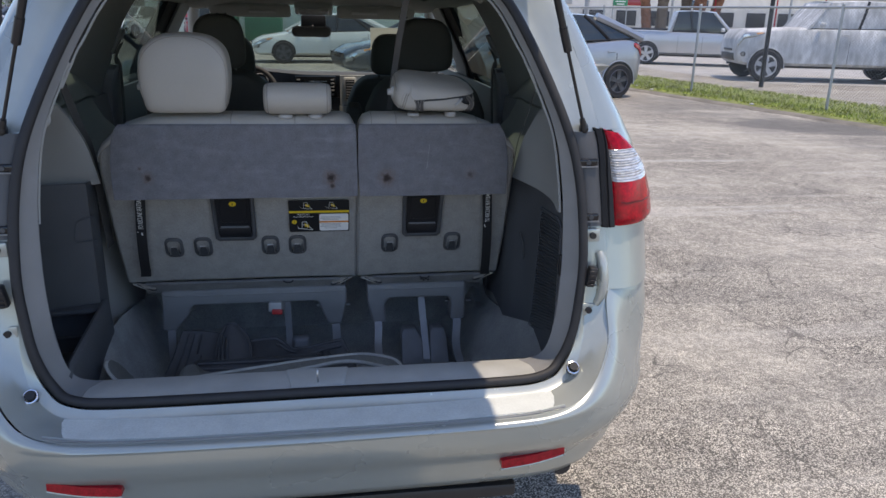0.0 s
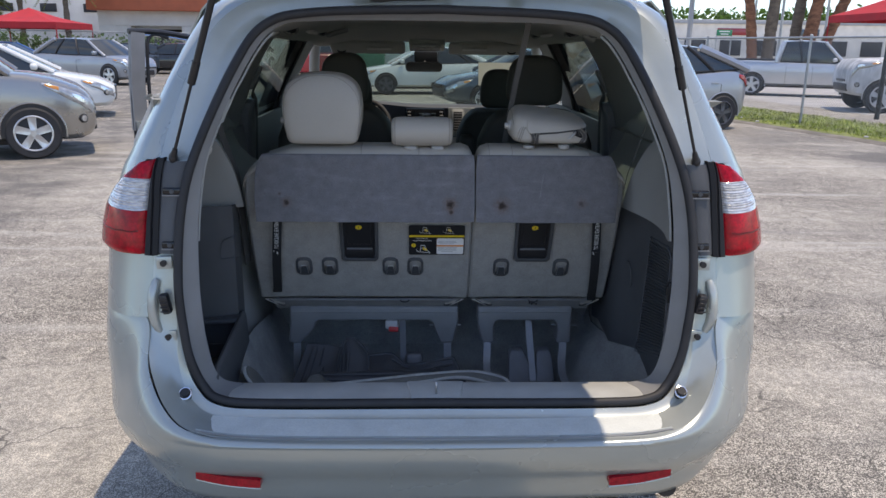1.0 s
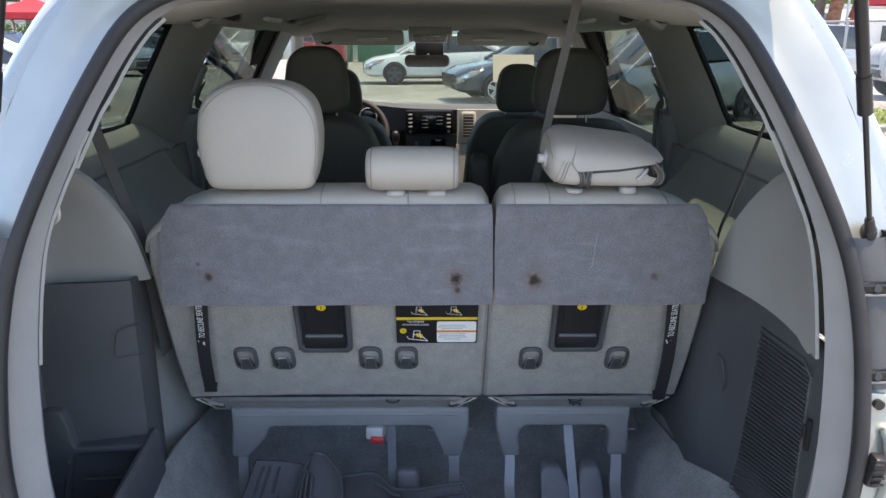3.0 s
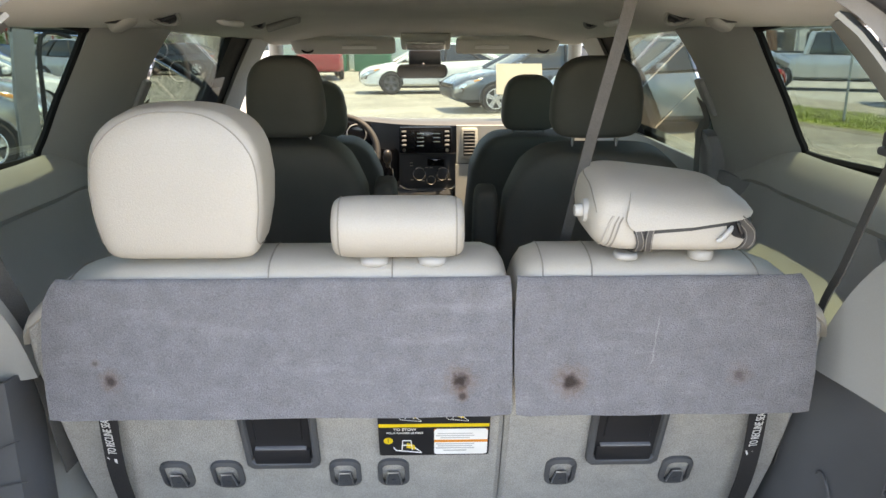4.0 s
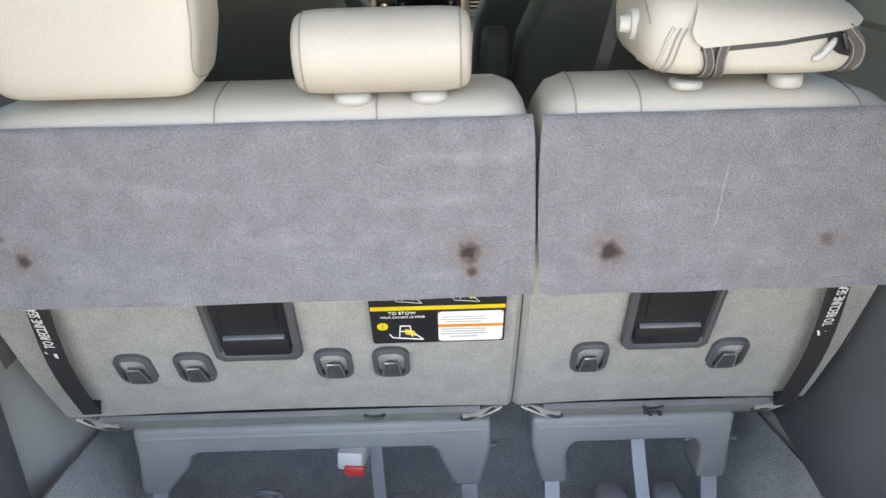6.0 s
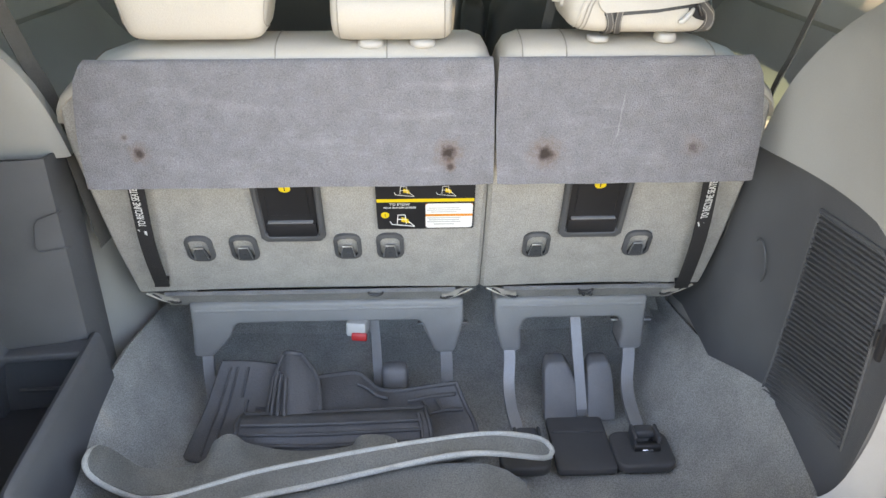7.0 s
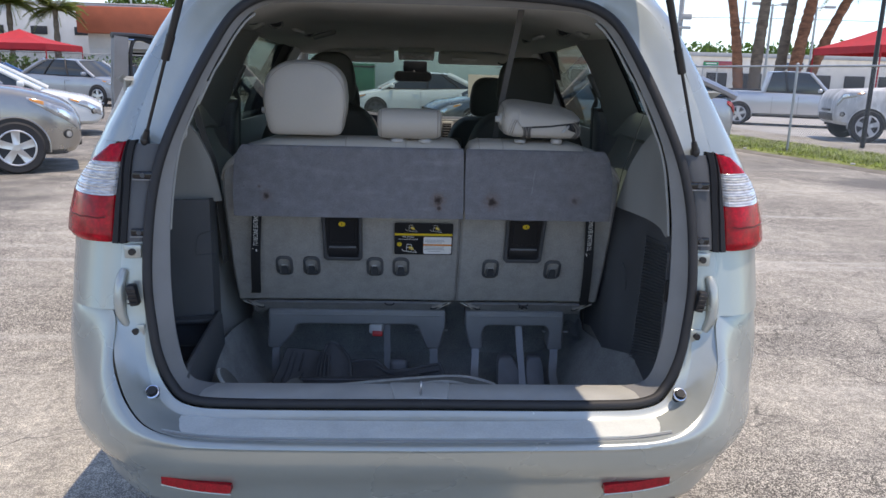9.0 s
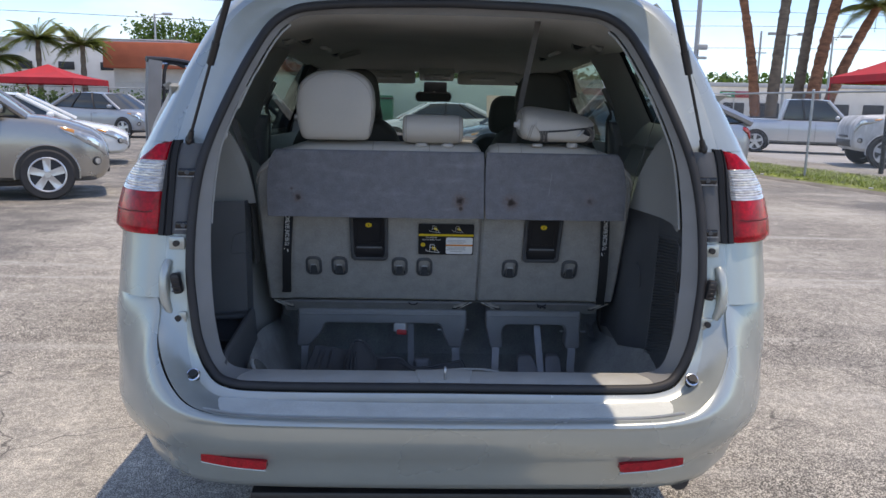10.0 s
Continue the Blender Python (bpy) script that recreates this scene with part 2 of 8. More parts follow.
def ribbon(bm, pts, width, t=0.002, across=(1, 0, 0)):
    """A strap along points."""
    pts = [Vector(p) for p in pts]
    rows = []
    for i, p in enumerate(pts):
        d = (pts[min(i + 1, len(pts) - 1)] - pts[max(i - 1, 0)]).normalized()
        a = (Vector(across) - d * Vector(across).dot(d)).normalized()
        b = d.cross(a).normalized()
        w, h = a * width / 2, b * t / 2
        rows.append([p - w - h, p + w - h, p + w + h, p - w + h])
    grid(bm, rows, True, True)
    return bm


def rod(bm, p0, p1, r0, r1=None, n=14):
    return tube(bm, [p0, p1], [r0, r0 if r1 is None else r1], n)


def spline(pts, n):
    """n points on a smooth curve through the given points."""
    P = [Vector(p) for p in pts]
    out = []
    m = len(P) - 1
    for k in range(n):
        u = k / (n - 1) * m
        i = min(int(u), m - 1)
        f = u - i
        p0, p1, p2, p3 = P[max(i - 1, 0)], P[i], P[i + 1], P[min(i + 2, m)]
        out.append(0.5 * ((2 * p1) + (p2 - p0) * f + (2 * p0 - 5 * p1 + 4 * p2 - p3) * f * f + (3 * p1 - p0 - 3 * p2 + p3) * f ** 3))
    return out


def interp(x, xs, ys):
    return float(np.interp(x, xs, ys))


def puff(bm, c, s, e=(0.45, 0.45), nu=28, nv=16, rot=(0, 0, 0), shape=None):
    """A padded block (superellipsoid): centre, half sizes; e: squareness across and upright; shape(p) reshapes it."""
    def sp(v, k):
        return math.copysign(abs(v) ** k, v)
    rows = []
    for j in range(1, nv):
        ph = -math.pi / 2 + math.pi * j / nv
        r = []
        for i in range(nu):
            th = 2 * math.pi * i / nu
            p = Vector((sp(math.cos(ph), e[1]) * sp(math.cos(th), e[0]) * s[0], sp(math.cos(ph), e[1]) * sp(math.sin(th), e[0]) * s[1], sp(math.sin(ph), e[1]) * s[2]))
            r.append(shape(p) if shape else p)
        rows.append(r)
    b2 = bmesh.new()
    grid(b2, rows, True, True)
    b2.transform(pose(*c, *rot))
    join(bm, b2)
    return bm


def puff_point(th, ph, c, s, e, rot=(0, 0, 0), shape=None, lift=0.0):
    """A point on the skin of puff() with the same arguments."""
    def sp(v, k):
        return math.copysign(abs(v) ** k, v)
    p = Vector((sp(math.cos(ph), e[1]) * sp(math.cos(th), e[0]) * s[0], sp(math.cos(ph), e[1]) * sp(math.sin(th), e[0]) * s[1], sp(math.sin(ph), e[1]) * s[2]))
    p = p * (1 + lift / max(p.length, 1e-6))
    return pose(*c, *rot) @ (shape(p) if shape else p)


def prism(bm, poly, h, m):
    """A flat outline (x, y) raised by h, set by the matrix m."""
    b2 = bmesh.new()
    lo = [b2.verts.new((x, y, 0)) for x, y in poly]
    hi = [b2.verts.new((x, y, h)) for x, y in poly]
    b2.faces.new(list(reversed(lo)))
    b2.faces.new(hi)
    for i in range(len(poly)):
        j = (i + 1) % len(poly)
        b2.faces.new((lo[i], lo[j], hi[j], hi[i]))
    b2.transform(m)
    join(bm, b2)
    return bm


def rrect(w, h, r, n=5, cx=0, cy=0):
    out = []
    for sx, sy, a0 in ((1, 1, 0), (-1, 1, 90), (-1, -1, 180), (1, -1, 270)):
        for k in range(n + 1):
            a = radians(a0 + 90 * k / n)
            out.append((cx + sx * (w / 2 - r) + r * math.cos(a), cy + sy * (h / 2 - r) + r * math.sin(a)))
    return out


def lettering(body, size, m, material, parent, name="lettering"):
    """Words in the built-in font, as a mesh, centred at the matrix m."""
    cu = bpy.data.curves.new(name, "FONT")
    cu.body = body
    cu.size = size
    cu.align_x, cu.align_y = "CENTER", "CENTER"
    cu.extrude = 0.0003
    tmp = bpy.data.objects.new(name, cu)
    scene.collection.objects.link(tmp)
    bpy.context.view_layer.update()
    me = bpy.data.meshes.new_from_object(tmp.evaluated_get(bpy.context.evaluated_depsgraph_get()))
    bpy.data.objects.remove(tmp)
    bm = bmesh.new()
    bm.from_mesh(me)
    bpy.data.meshes.remove(me)
    bm.transform(m)
    return part(name, bm, material, parent, smooth=False)


def mirrored(fn):
    """Calls fn(side) for the two sides of the van."""
    for side in (-1, 1):
        fn(side)


# ================================================================ the minivan: rear at y = 0, nose towards +y
van = thing("minivan", (0, 2.4, 0), "silver minivan with its tailgate raised and driver door open", "minivan")

# rails round the tailgate opening, right half, from the bottom centre up to the top centre
RAIL_A = [(0, .040, .592), (.45, .042, .591), (.595, .054, .598), (.655, .080, .634), (.685, .093, .71), (.695, .105, .80), (.70, .121, .93),
          (.69, .158, 1.11), (.655, .194, 1.26), (.565, .285, 1.48), (.485, .342, 1.595), (.345, .361, 1.632), (0, .366, 1.645)]
RAIL_B = [(0, -.099, .573), (.45, -.092, .574), (.62, -.074, .584), (.705, -.03, .625), (.765, .045, .71), (.778, .10, .80), (.768, .135, .94),
          (.758, .167, 1.11), (.742, .20, 1.255), (.665, .30, 1.50), (.57, .365, 1.635), (.40, .40, 1.69), (0, .415, 1.715)]
RAIL_I = [(0, .17, .605), (.45, .17, .605), (.57, .17, .61), (.62, .165, .635), (.64, .155, .71), (.648, .15, .80), (.655, .165, .93),
          (.65, .19, 1.10), (.62, .225, 1.27), (.53, .315, 1.485), (.45, .37, 1.59), (.32, .39, 1.61), (0, .40, 1.615)]
NR = 97
CX = 0.006                                       # the opening sits a touch to the right of the middle


def whole(rail):
    """A right-hand rail, sampled and closed with its mirror image into a loop."""
    r = spline(rail, NR)
    r = [Vector((p.x + CX, p.y, p.z)) for p in r]
    l = [Vector((2 * CX - p.x, p.y, p.z)) for p in reversed(r[1:-1])]
    return r + l


A, B, I = whole(RAIL_A), whole(RAIL_B), whole(RAIL_I)


def between(P, Q, steps):
    """Rows between two loops; steps: (share of the way, rise off the surface)."""
    n = len(P)
    rows = []
    for s, d in steps:
        row = []
        for i in range(n):
            tan = P[(i + 1) % n] - P[i - 1]
            nor = tan.cross(Q[i] - P[i])
            if nor.length > 1e-9:
                nor.normalize()
            if nor.y > 0:
                nor = -nor
            row.append(P[i].lerp(Q[i], s) + nor * d)
        rows.append(row)
    return rows


bm = bmesh.new()
grid(bm, between(A, B, [(0, -.03), (0, 0), (.03, .002), (.17, -.016), (.20, -.017), (.50, -.009), (.84, -.001), (1, 0)]), True)
part("tailgate_jamb", bm, JAMB, van, "silver painted tailgate jamb with a recessed channel")

bm = bmesh.new()
seal_path = between(A, B, [(-.10, .010)])[0]
tube(bm, seal_path + seal_path[:1], 0.0125, 10, False)
part("door_seal", bm, SEAL, van, "black rubber weatherstrip")

bm = bmesh.new()
grid(bm, between(A, I, [(0.1, -.004), (.2, .004), (.6, .002), (1, 0), (1.0, -.012)]), True)
part("opening_trim", bm, MIDGREY, van, "grey plastic trim round the opening")

# sill plate with the striker housing
bm = bmesh.new()
rbox(bm, (CX, .118, .600), (1.16, .120, .014), .005)
part("sill_plate", bm, SILLGREY, van, "grey plastic load sill")
bm = bmesh.new()
prism(bm, [(-.067, .070), (.070, .070), (.084, .1765), (-.082, .1765)], .012, Matrix.Translation((0, 0, .600)))
bmesh.ops.bevel(bm, geom=bm.edges[:], offset=.006, segments=2, profile=.5, affect="EDGES")
striker = part("striker_housing", bm, SILLGREY, van)
bm = bmesh.new()
tube(bm, spline([(.002, .085, .615), (.002, .083, .640), (.002, .090, .648), (.002, .098, .640), (.002, .100, .615)], 16), .0035, 8)
part("striker", bm, STEEL, striker, "steel latch striker loop")

# bumper
ST_PLAN = [(0, -.105), (.45, -.098), (.64, -.075), (.76, -.02), (.83, .045), (.885, .11), (.93, .20), (.965, .32), (.985, .46), (.99, .62)]
ST_TOP = RAIL_B[:5] + [(.778, .108, .828), (.885, .170, .832), (.95, .30, .835), (.98, .46, .835), (.985, .62, .835)]
LOW = [(.55, 0), (.52, .002), (.485, .012), (.455, .033), (.43, .048), (.40, .060), (.37, .070), (.345, .086), (.335, .115), (.345, .22)]


def bumper_half():
    plan = spline([(x, y, 0) for x, y in ST_PLAN], 46)
    top = spline(ST_TOP, 46)
    cols = []
    for k in range(38):
        p, tp = plan[k], top[k]
        d = plan[min(k + 1, 45)] - plan[max(k - 1, 0)]
        out = Vector((d.y, -d.x, 0)).normalized()
        col = []
        zt = tp.z
        for f in (0, .03, .08, .25, .5, .75):
            base = Vector((tp.x, tp.y, zt)).lerp(Vector((p.x, p.y, .55)), f)
            bulge = math.sin(min(1, f * 1.25) * math.pi) * .010 + min(1, f / .08) * .006
            col.append(base + out * bulge)
        for z, inn in LOW:
            col.append(Vector((p.x, p.y, z)) - out * (inn - .006 * max(0, (z - .45) / .1)))
        cols.append(col)
    return cols


bm = bmesh.new()
cols = bumper_half()
left = [[Vector((-p.x, p.y, p.z)) for p in c] for c in reversed(cols[1:])]
grid(bm, left + cols)
thick(bm, .004)
bumper = part("rear_bumper", bm, SILVER, van, "silver painted rear bumper", angle=60)

for s in (-1, 1):
    bm = bmesh.new()
    pts = spline([(s * .459, -.073, .4360), (s * .55, -.061, .4385), (s * .636, -.037, .4420)], 12)
    rows = []
    for i, p in enumerate(pts):
        h = interp(i, [0, 1, 10, 11], [.0085, .0115, .0115, .0095])
        rows.append([p + Vector((0, y, z)) for y, z in ((.030, h), (-.002, h), (-.004, -h), (.030, -h))])
    grid(bm, rows, True, True)
    rf = part("reflector", bm, REFLECTOR, bumper, "red rear reflector")
    bm = bmesh.new()
    tube(bm, [p + Vector((0, -.001, -.014)) for p in pts], .0035, 8)
    part("reflector_lip", bm, SILVER, rf, "painted lip below the reflector")

# clear protective film on the bumper ledge; its pale base offsets the tailgate's shade
bm = bmesh.new()
rows = [[(x * (1 if y > -.06 else 1.02), y + .02 * (abs(x) / .6) ** 3, .5765 + .004 * (abs(x) / .6) ** 4) for x in np.linspace(-.600, .610, 30)] for y in (-.080, -.055, -.03, .010)]
grid(bm, rows)
thick(bm, .003)
part("bumper_guard", bm, mat("pale_guard", (0.76, 0.79, 0.745), 0.2, 0.0, 0.07, 16, 0.12, 240, 0.05, coat=0.6), bumper, "scuffed guard film, its pale base brightening the shaded ledge")

# bright bead and groove along the ledge
for off, r_, m, lab in ((.016, .0024, SILVER, "painted bead along the ledge"), (.009, .0022, MIDGREY, "groove behind the bumper edge")):
    half_ = [(x, y + off, z + .0015) for x, y, z in RAIL_B[:3]]
    bm = bmesh.new()
    tube(bm, spline([(-x, y, z) for x, y, z in reversed(half_[1:])] + half_, 50), r_, 8)
    part("ledge_bead", bm, m, bumper, lab)

# undertray
part("undertray", box((0, .22, .295), (1.05, .42, .04), .01), BLACK, van)
bm = bmesh.new()
rod(bm, (.655, .030, .348), (.655, .30, .33), .028)
part("exhaust_pipe", bm, BLACK, van, "dark exhaust pipe")

ZS = [.25, .4, .6, .9, 1.05, 1.2, 1.25, 1.3, 1.42, 1.54, 1.65, 1.70]
SS = [.93, .975, .99, .985, .978, .955, .94, .915, .852, .782, .715, .66]


def half_width(z):
    return interp(z, ZS, SS)


def rear_width(z, y=.5):
    """The body narrows towards its rear pillars."""
    return half_width(z) - interp(z, [1.0, 1.2, 1.25, 1.42, 1.65], [0, .025, .04, .045, .02]) * interp(y, [.6, 1.3], [1, 0])


B_right = spline(RAIL_B, 300)


def edge_at(z):
    """The rear edge of the body at a height above the bumper."""
    return min((p for p in B_right if p.y > .09), key=lambda p: abs(p.z - z))


def corner(s, z, a):
    """A point on the rounded rear corner; a: 0 at the jamb, 1 on the flank."""
    e = edge_at(z)
    q = a * math.pi / 2
    return Vector((s * (e.x + (rear_width(z) - e.x) * math.sin(q) ** .8) + CX * (1 - a), e.y + .42 * (1 - math.cos(q)), z))


def lens_in(z):
    return interp(z, [1.0, 1.12, 1.25], [.032, .028, .012])


def lens_out(z):
    return interp(z, [1.0, 1.006, 1.016, 1.035, 1.089, 1.132, 1.194, 1.248], [.46, .56, .64, .70, .67, .53, .32, .12])


def quarter(s):
    bm = bmesh.new()
    zs = [.831, .86, .90, .955, 1.000]
    grid(bm, [[corner(s, z, a) for a in np.linspace(0, 1, 16)] + [Vector((s * rear_width(z, y), y, z)) for y in (.75, 1.0, 1.3)] for z in zs])
    zs = list(np.linspace(1.000, 1.25, 17))
    grid(bm, [[corner(s, z, a) for a in np.linspace(max(0, lens_out(z) - .03), 1, 10)] + [Vector((s * rear_width(z, y), y, z)) for y in (.75, 1.0, 1.3)] for z in zs])
    zs = list(np.linspace(1.246, 1.68, 14))
    grid(bm, [[corner(s, z, a) for a in np.linspace(0, 1, 14)] for z in zs])
    bmesh.ops.remove_doubles(bm, verts=bm.verts, dist=.0015)
    thick(bm, .004)
    part("quarter_panel", bm, SILVER, van, "silver quarter panel and rear pillar", angle=60)
    # tail lamp: red tip, ribbed clear band, red lower lens with a dark seam, black inner edge
    def lens_point(z, f, lift=0):
        a0, a1 = lens_in(z), lens_out(z)
        a = a0 + (a1 - a0) * f
        p = corner(s, z, a)
        out = Vector((s * math.sin(a * 1.57), -math.cos(a * 1.57), 0))
        edge = max(0, min(1, (a - a0) * 18, (a1 - a) * 18, (z - .998) / .012, (1.252 - z) / .02))
        return p + out * (.005 + .019 * edge ** .5 * math.sin(math.pi * interp(z, [1.0, 1.25], [.30, .80])) + lift)
    lamp = None
    for name, z0, z1, m, lab, n_ in (("tail_lamp", 1.000, 1.1145, REDLENS, "red and clear tail lamp", 12), ("clear_band", 1.1155, 1.197, CLEARLENS, "clear ribbed lens", 37), ("red_tip", 1.198, 1.248, REDLENS, "red lens tip", 7)):
        bm = bmesh.new()
        rows = []
        for k, z in enumerate(np.linspace(z0, z1, n_)):
            slope = .010 * (z - z0) / (z1 - z0) if name == "red_tip" else 0
            rows.append([lens_point(z - slope * f, f, -.0022 * (k % 3 == 2) if name == "clear_band" else 0) for f in np.linspace(0, 1, 18)])
        grid(bm, rows)
        thick(bm, .010)
        ob = part(name, bm, m, lamp or van, lab, angle=25 if name == "clear_band" else 40)
        lamp = lamp or ob
    bm = bmesh.new()
    ribbon(bm, [lens_point(1.062 - .006 * f + .0012 * math.sin(f * 31), f, .0006) for f in np.linspace(.06, .80, 26)], .0042, .0010, (0, 0, 1))
    part("lens_seam", bm, mat("dark_lens_seam", (.14, .004, .010), .3, 0, .3, 60) if s < 0 else bpy.data.materials["dark_lens_seam"], lamp, "dark seam in the red lens")
    bm = bmesh.new()
    rows = []
    for z in np.linspace(.999, 1.252, 14):
        ai = lens_in(z)
        e0 = corner(s, z, 0)
        rows.append([e0 + Vector((-s * .018, .006, 0)), e0 + Vector((-s * .016, -.018, 0)), e0 + Vector((-s * .004, -.024, 0)), e0 + Vector((s * .001, -.018, 0)), e0 + Vector((s * .004, -.022, 0)), corner(s, z, ai) + Vector((-s * .001, -.018, 0)), corner(s, z, ai) + Vector((0, .004, 0))])
    grid(bm, rows)
    thick(bm, .005)
    part("lamp_edge", bm, mat("matt_black_trim", (.014, .014, .016), .55, 0, .15, 20, spec=.3) if s < 0 else bpy.data.materials["matt_black_trim"], lamp, "black lamp edge")
    # charcoal mounting panel between seal and lamp
    bm = bmesh.new()
    Ar = spline(RAIL_A, 400)
    rows = []
    for z in np.linspace(1.004, 1.244, 14):
        a = min((p for p in Ar), key=lambda p: abs(p.z - z) + (p.y < .09))
        e = edge_at(z)
        rows.append([Vector((s * (a.x + (e.x - a.x) * f) + CX, a.y + (e.y - a.y) * f - dd, z)) for f, dd in ((.03, -.014), (.06, .008), (.25, .017), (.62, .016), (.80, .010), (.82, -.006))])
    grid(bm, rows)
    thick(bm, .004)
    panel = part("lamp_mount_panel", bm, DIMPLASTIC, van, "charcoal plastic panel beside the tail lamp")
    for z, w_ in ((1.168, .052), (1.028, .044)):
        e = edge_at(z)
        xc, yc = s * (e.x - .050) + CX, e.y - .022
        bm = bmesh.new()
        rbox(bm, (xc, yc, z), (w_, .012, .019), .005, 2)
        pk = part("clip_pocket", bm, GLOSSBLACK, panel, "black clip pocket")
        bm = bmesh.new()
        ribbon(bm, [(xc - w_ * .5, yc - .006, z - .011), (xc + w_ * .5, yc - .006, z - .011)], .004, .003, (0, 1, 0))
        part("pocket_lip", bm, MIDGREY, pk)
        bm = bmesh.new()
        rod(bm, (xc, yc - .004, z), (xc, yc - .0085, z), .0062)
        part("screw", bm, DARKPLASTIC, pk)
    # hinge pads with bolts on the jamb
    for z, y in ((.979, .126), (.774, .112)):
        bm = bmesh.new()
        rbox(bm, (s * .727, y + .002, z), (.042, .008, .036), .004, 2, (0, 0, s * -6))
        pad = part("bolt_pad", bm, JAMB, van)
        bm = bmesh.new()
        rod(bm, (s * .727, y, z), (s * .727, y - .010, z), .0085)
        part("bolt", bm, BLACK, pad, "dark bolt head")
    # black wedge stop and its moulding
    bm = bmesh.new()
    tube(bm, spline([(s * .752, .128, .93), (s * .757, .112, .905), (s * .760, .104, .86), (s * .757, .104, .82), (s * .748, .112, .79)], 14), [.010 + .004 * math.sin(k / 13 * math.pi) for k in range(14)], 10)
    part("jamb_moulding", bm, JAMB, van)
    bm = bmesh.new()
    rbox(bm, (s * .7205, .092, .876), (.024, .026, .056), .006, 2, (6, s * 8, 0))
    for k in range(4):
        rbox(bm, (s * .7205, .078, .857 + k * .012), (.021, .004, .004), .001, 1)
    part("wedge_stop", bm, BLACK, van, "black rubber wedge stop")
    # rubber buffer
    bm = bmesh.new()
    rod(bm, (s * .676, .070, .615), (s * .673, .040, .644), .0135, .011)
    buf = part("rubber_buffer", bm, SEAL, van, "round black rubber buffer")
    bm = bmesh.new()
    tube(bm, [(s * .674 + .0155 * math.cos(q), .047 + .011 * math.sin(q), .636 + .011 * math.sin(q)) for q in np.linspace(0, 2 * math.pi, 20)], .0030, 6, False)
    part("buffer_ring", bm, CHROME, buf)
    # gas strut
    foot, head = Vector((s * .70 + .002, .180, 1.252)), Vector((s * .389 + .006, -.107, 1.981))
    mid = foot.lerp(head, .271)
    bm = bmesh.new()
    rod(bm, foot, mid, .0042, .0042, 12)
    strut = part("gas_strut", bm, BLACK, van, "black tailgate gas strut")
    bm = bmesh.new()
    rod(bm, mid, head, .0088, .0088, 14)
    rod(bm, mid, mid.lerp(head, .10), .0105, .0105, 14)
    part("cylinder", bm, BLACK, strut)
    bm = bmesh.new()
    puff(bm, foot + Vector((0, .004, 0)), (.012, .016, .016), (1, 1), 14, 8)
    rod(bm, foot, foot.lerp(head, .035), .010, .007)
    part("socket", bm, BLACK, strut)


mirrored(quarter)

# raised tailgate
def gate_point(x, f, d):
    """f: 0 at the hinge, 1 at the lower edge; d: off the outer skin, towards the cabin."""
    y = .40 - 1.04 * f
    z = 1.735 + .72 * f + .04 * math.sin(f * 2.6) - d - .05 * (abs(x) / .8) ** 2
    return (x + CX, y, z)


def gate_half(f):
    return interp(f, [0, .12, .5, .62, .9, 1], [.55, .65, .755, .77, .755, .66])


bm = bmesh.new()
grid(bm, [[gate_point(x * gate_half(f), f, 0) for x in np.linspace(-1, 1, 21)] for f in np.linspace(0, 1, 15)])
thick(bm, .03)
gate = part("tailgate", bm, SILVER, van, "raised silver tailgate")
# Lining is out of view; light grey chosen to bounce light into the bay.
bm = bmesh.new()
grid(bm, [[gate_point(x * gate_half(f) * .96, f, .034) for x in np.linspace(-1, 1, 13)] for f in np.linspace(.14, .98, 9)])
thick(bm, .03)
part("tailgate_lining", bm, LIGHTTRIM, gate, "light grey plastic tailgate lining")
for s in (-1, 1):
    bm = bmesh.new()
    rbox(bm, (s * .22 + CX, .385, 1.705), (.05, .10, .02), .006)
    rbox(bm, (s * .22 + CX, .36, 1.690), (.04, .03, .03), .006)
    part("hinge", bm, JAMB, gate)
bm = bmesh.new()
tube(bm, spline([(-.20, .385, 1.690), (-.17, .35, 1.672), (-.10, .345, 1.676), (0, .35, 1.680), (.04, .375, 1.695)], 20), .012, 8)
part("cable_sleeve", bm, SEAL, gate, "black rubber cable sleeve")

# roof
bm = bmesh.new()
ROOF_Y = [.405, .55, .9, 1.5, 2.2, 2.75, 2.95]
ROOF_Z = [1.695, 1.715, 1.735, 1.75, 1.75, 1.725, 1.69]
rows = []
for y, z in zip(ROOF_Y, ROOF_Z):
    w = interp(y, [.40, .6, 2.2, 2.95], [.56, .66, .68, .66])
    rows.append([(x * w, y, z - .055 * abs(x) ** 2.6) for x in np.linspace(-1, 1, 21)])
grid(bm, rows)
thick(bm, .012)
part("roof", bm, SILVER, van)

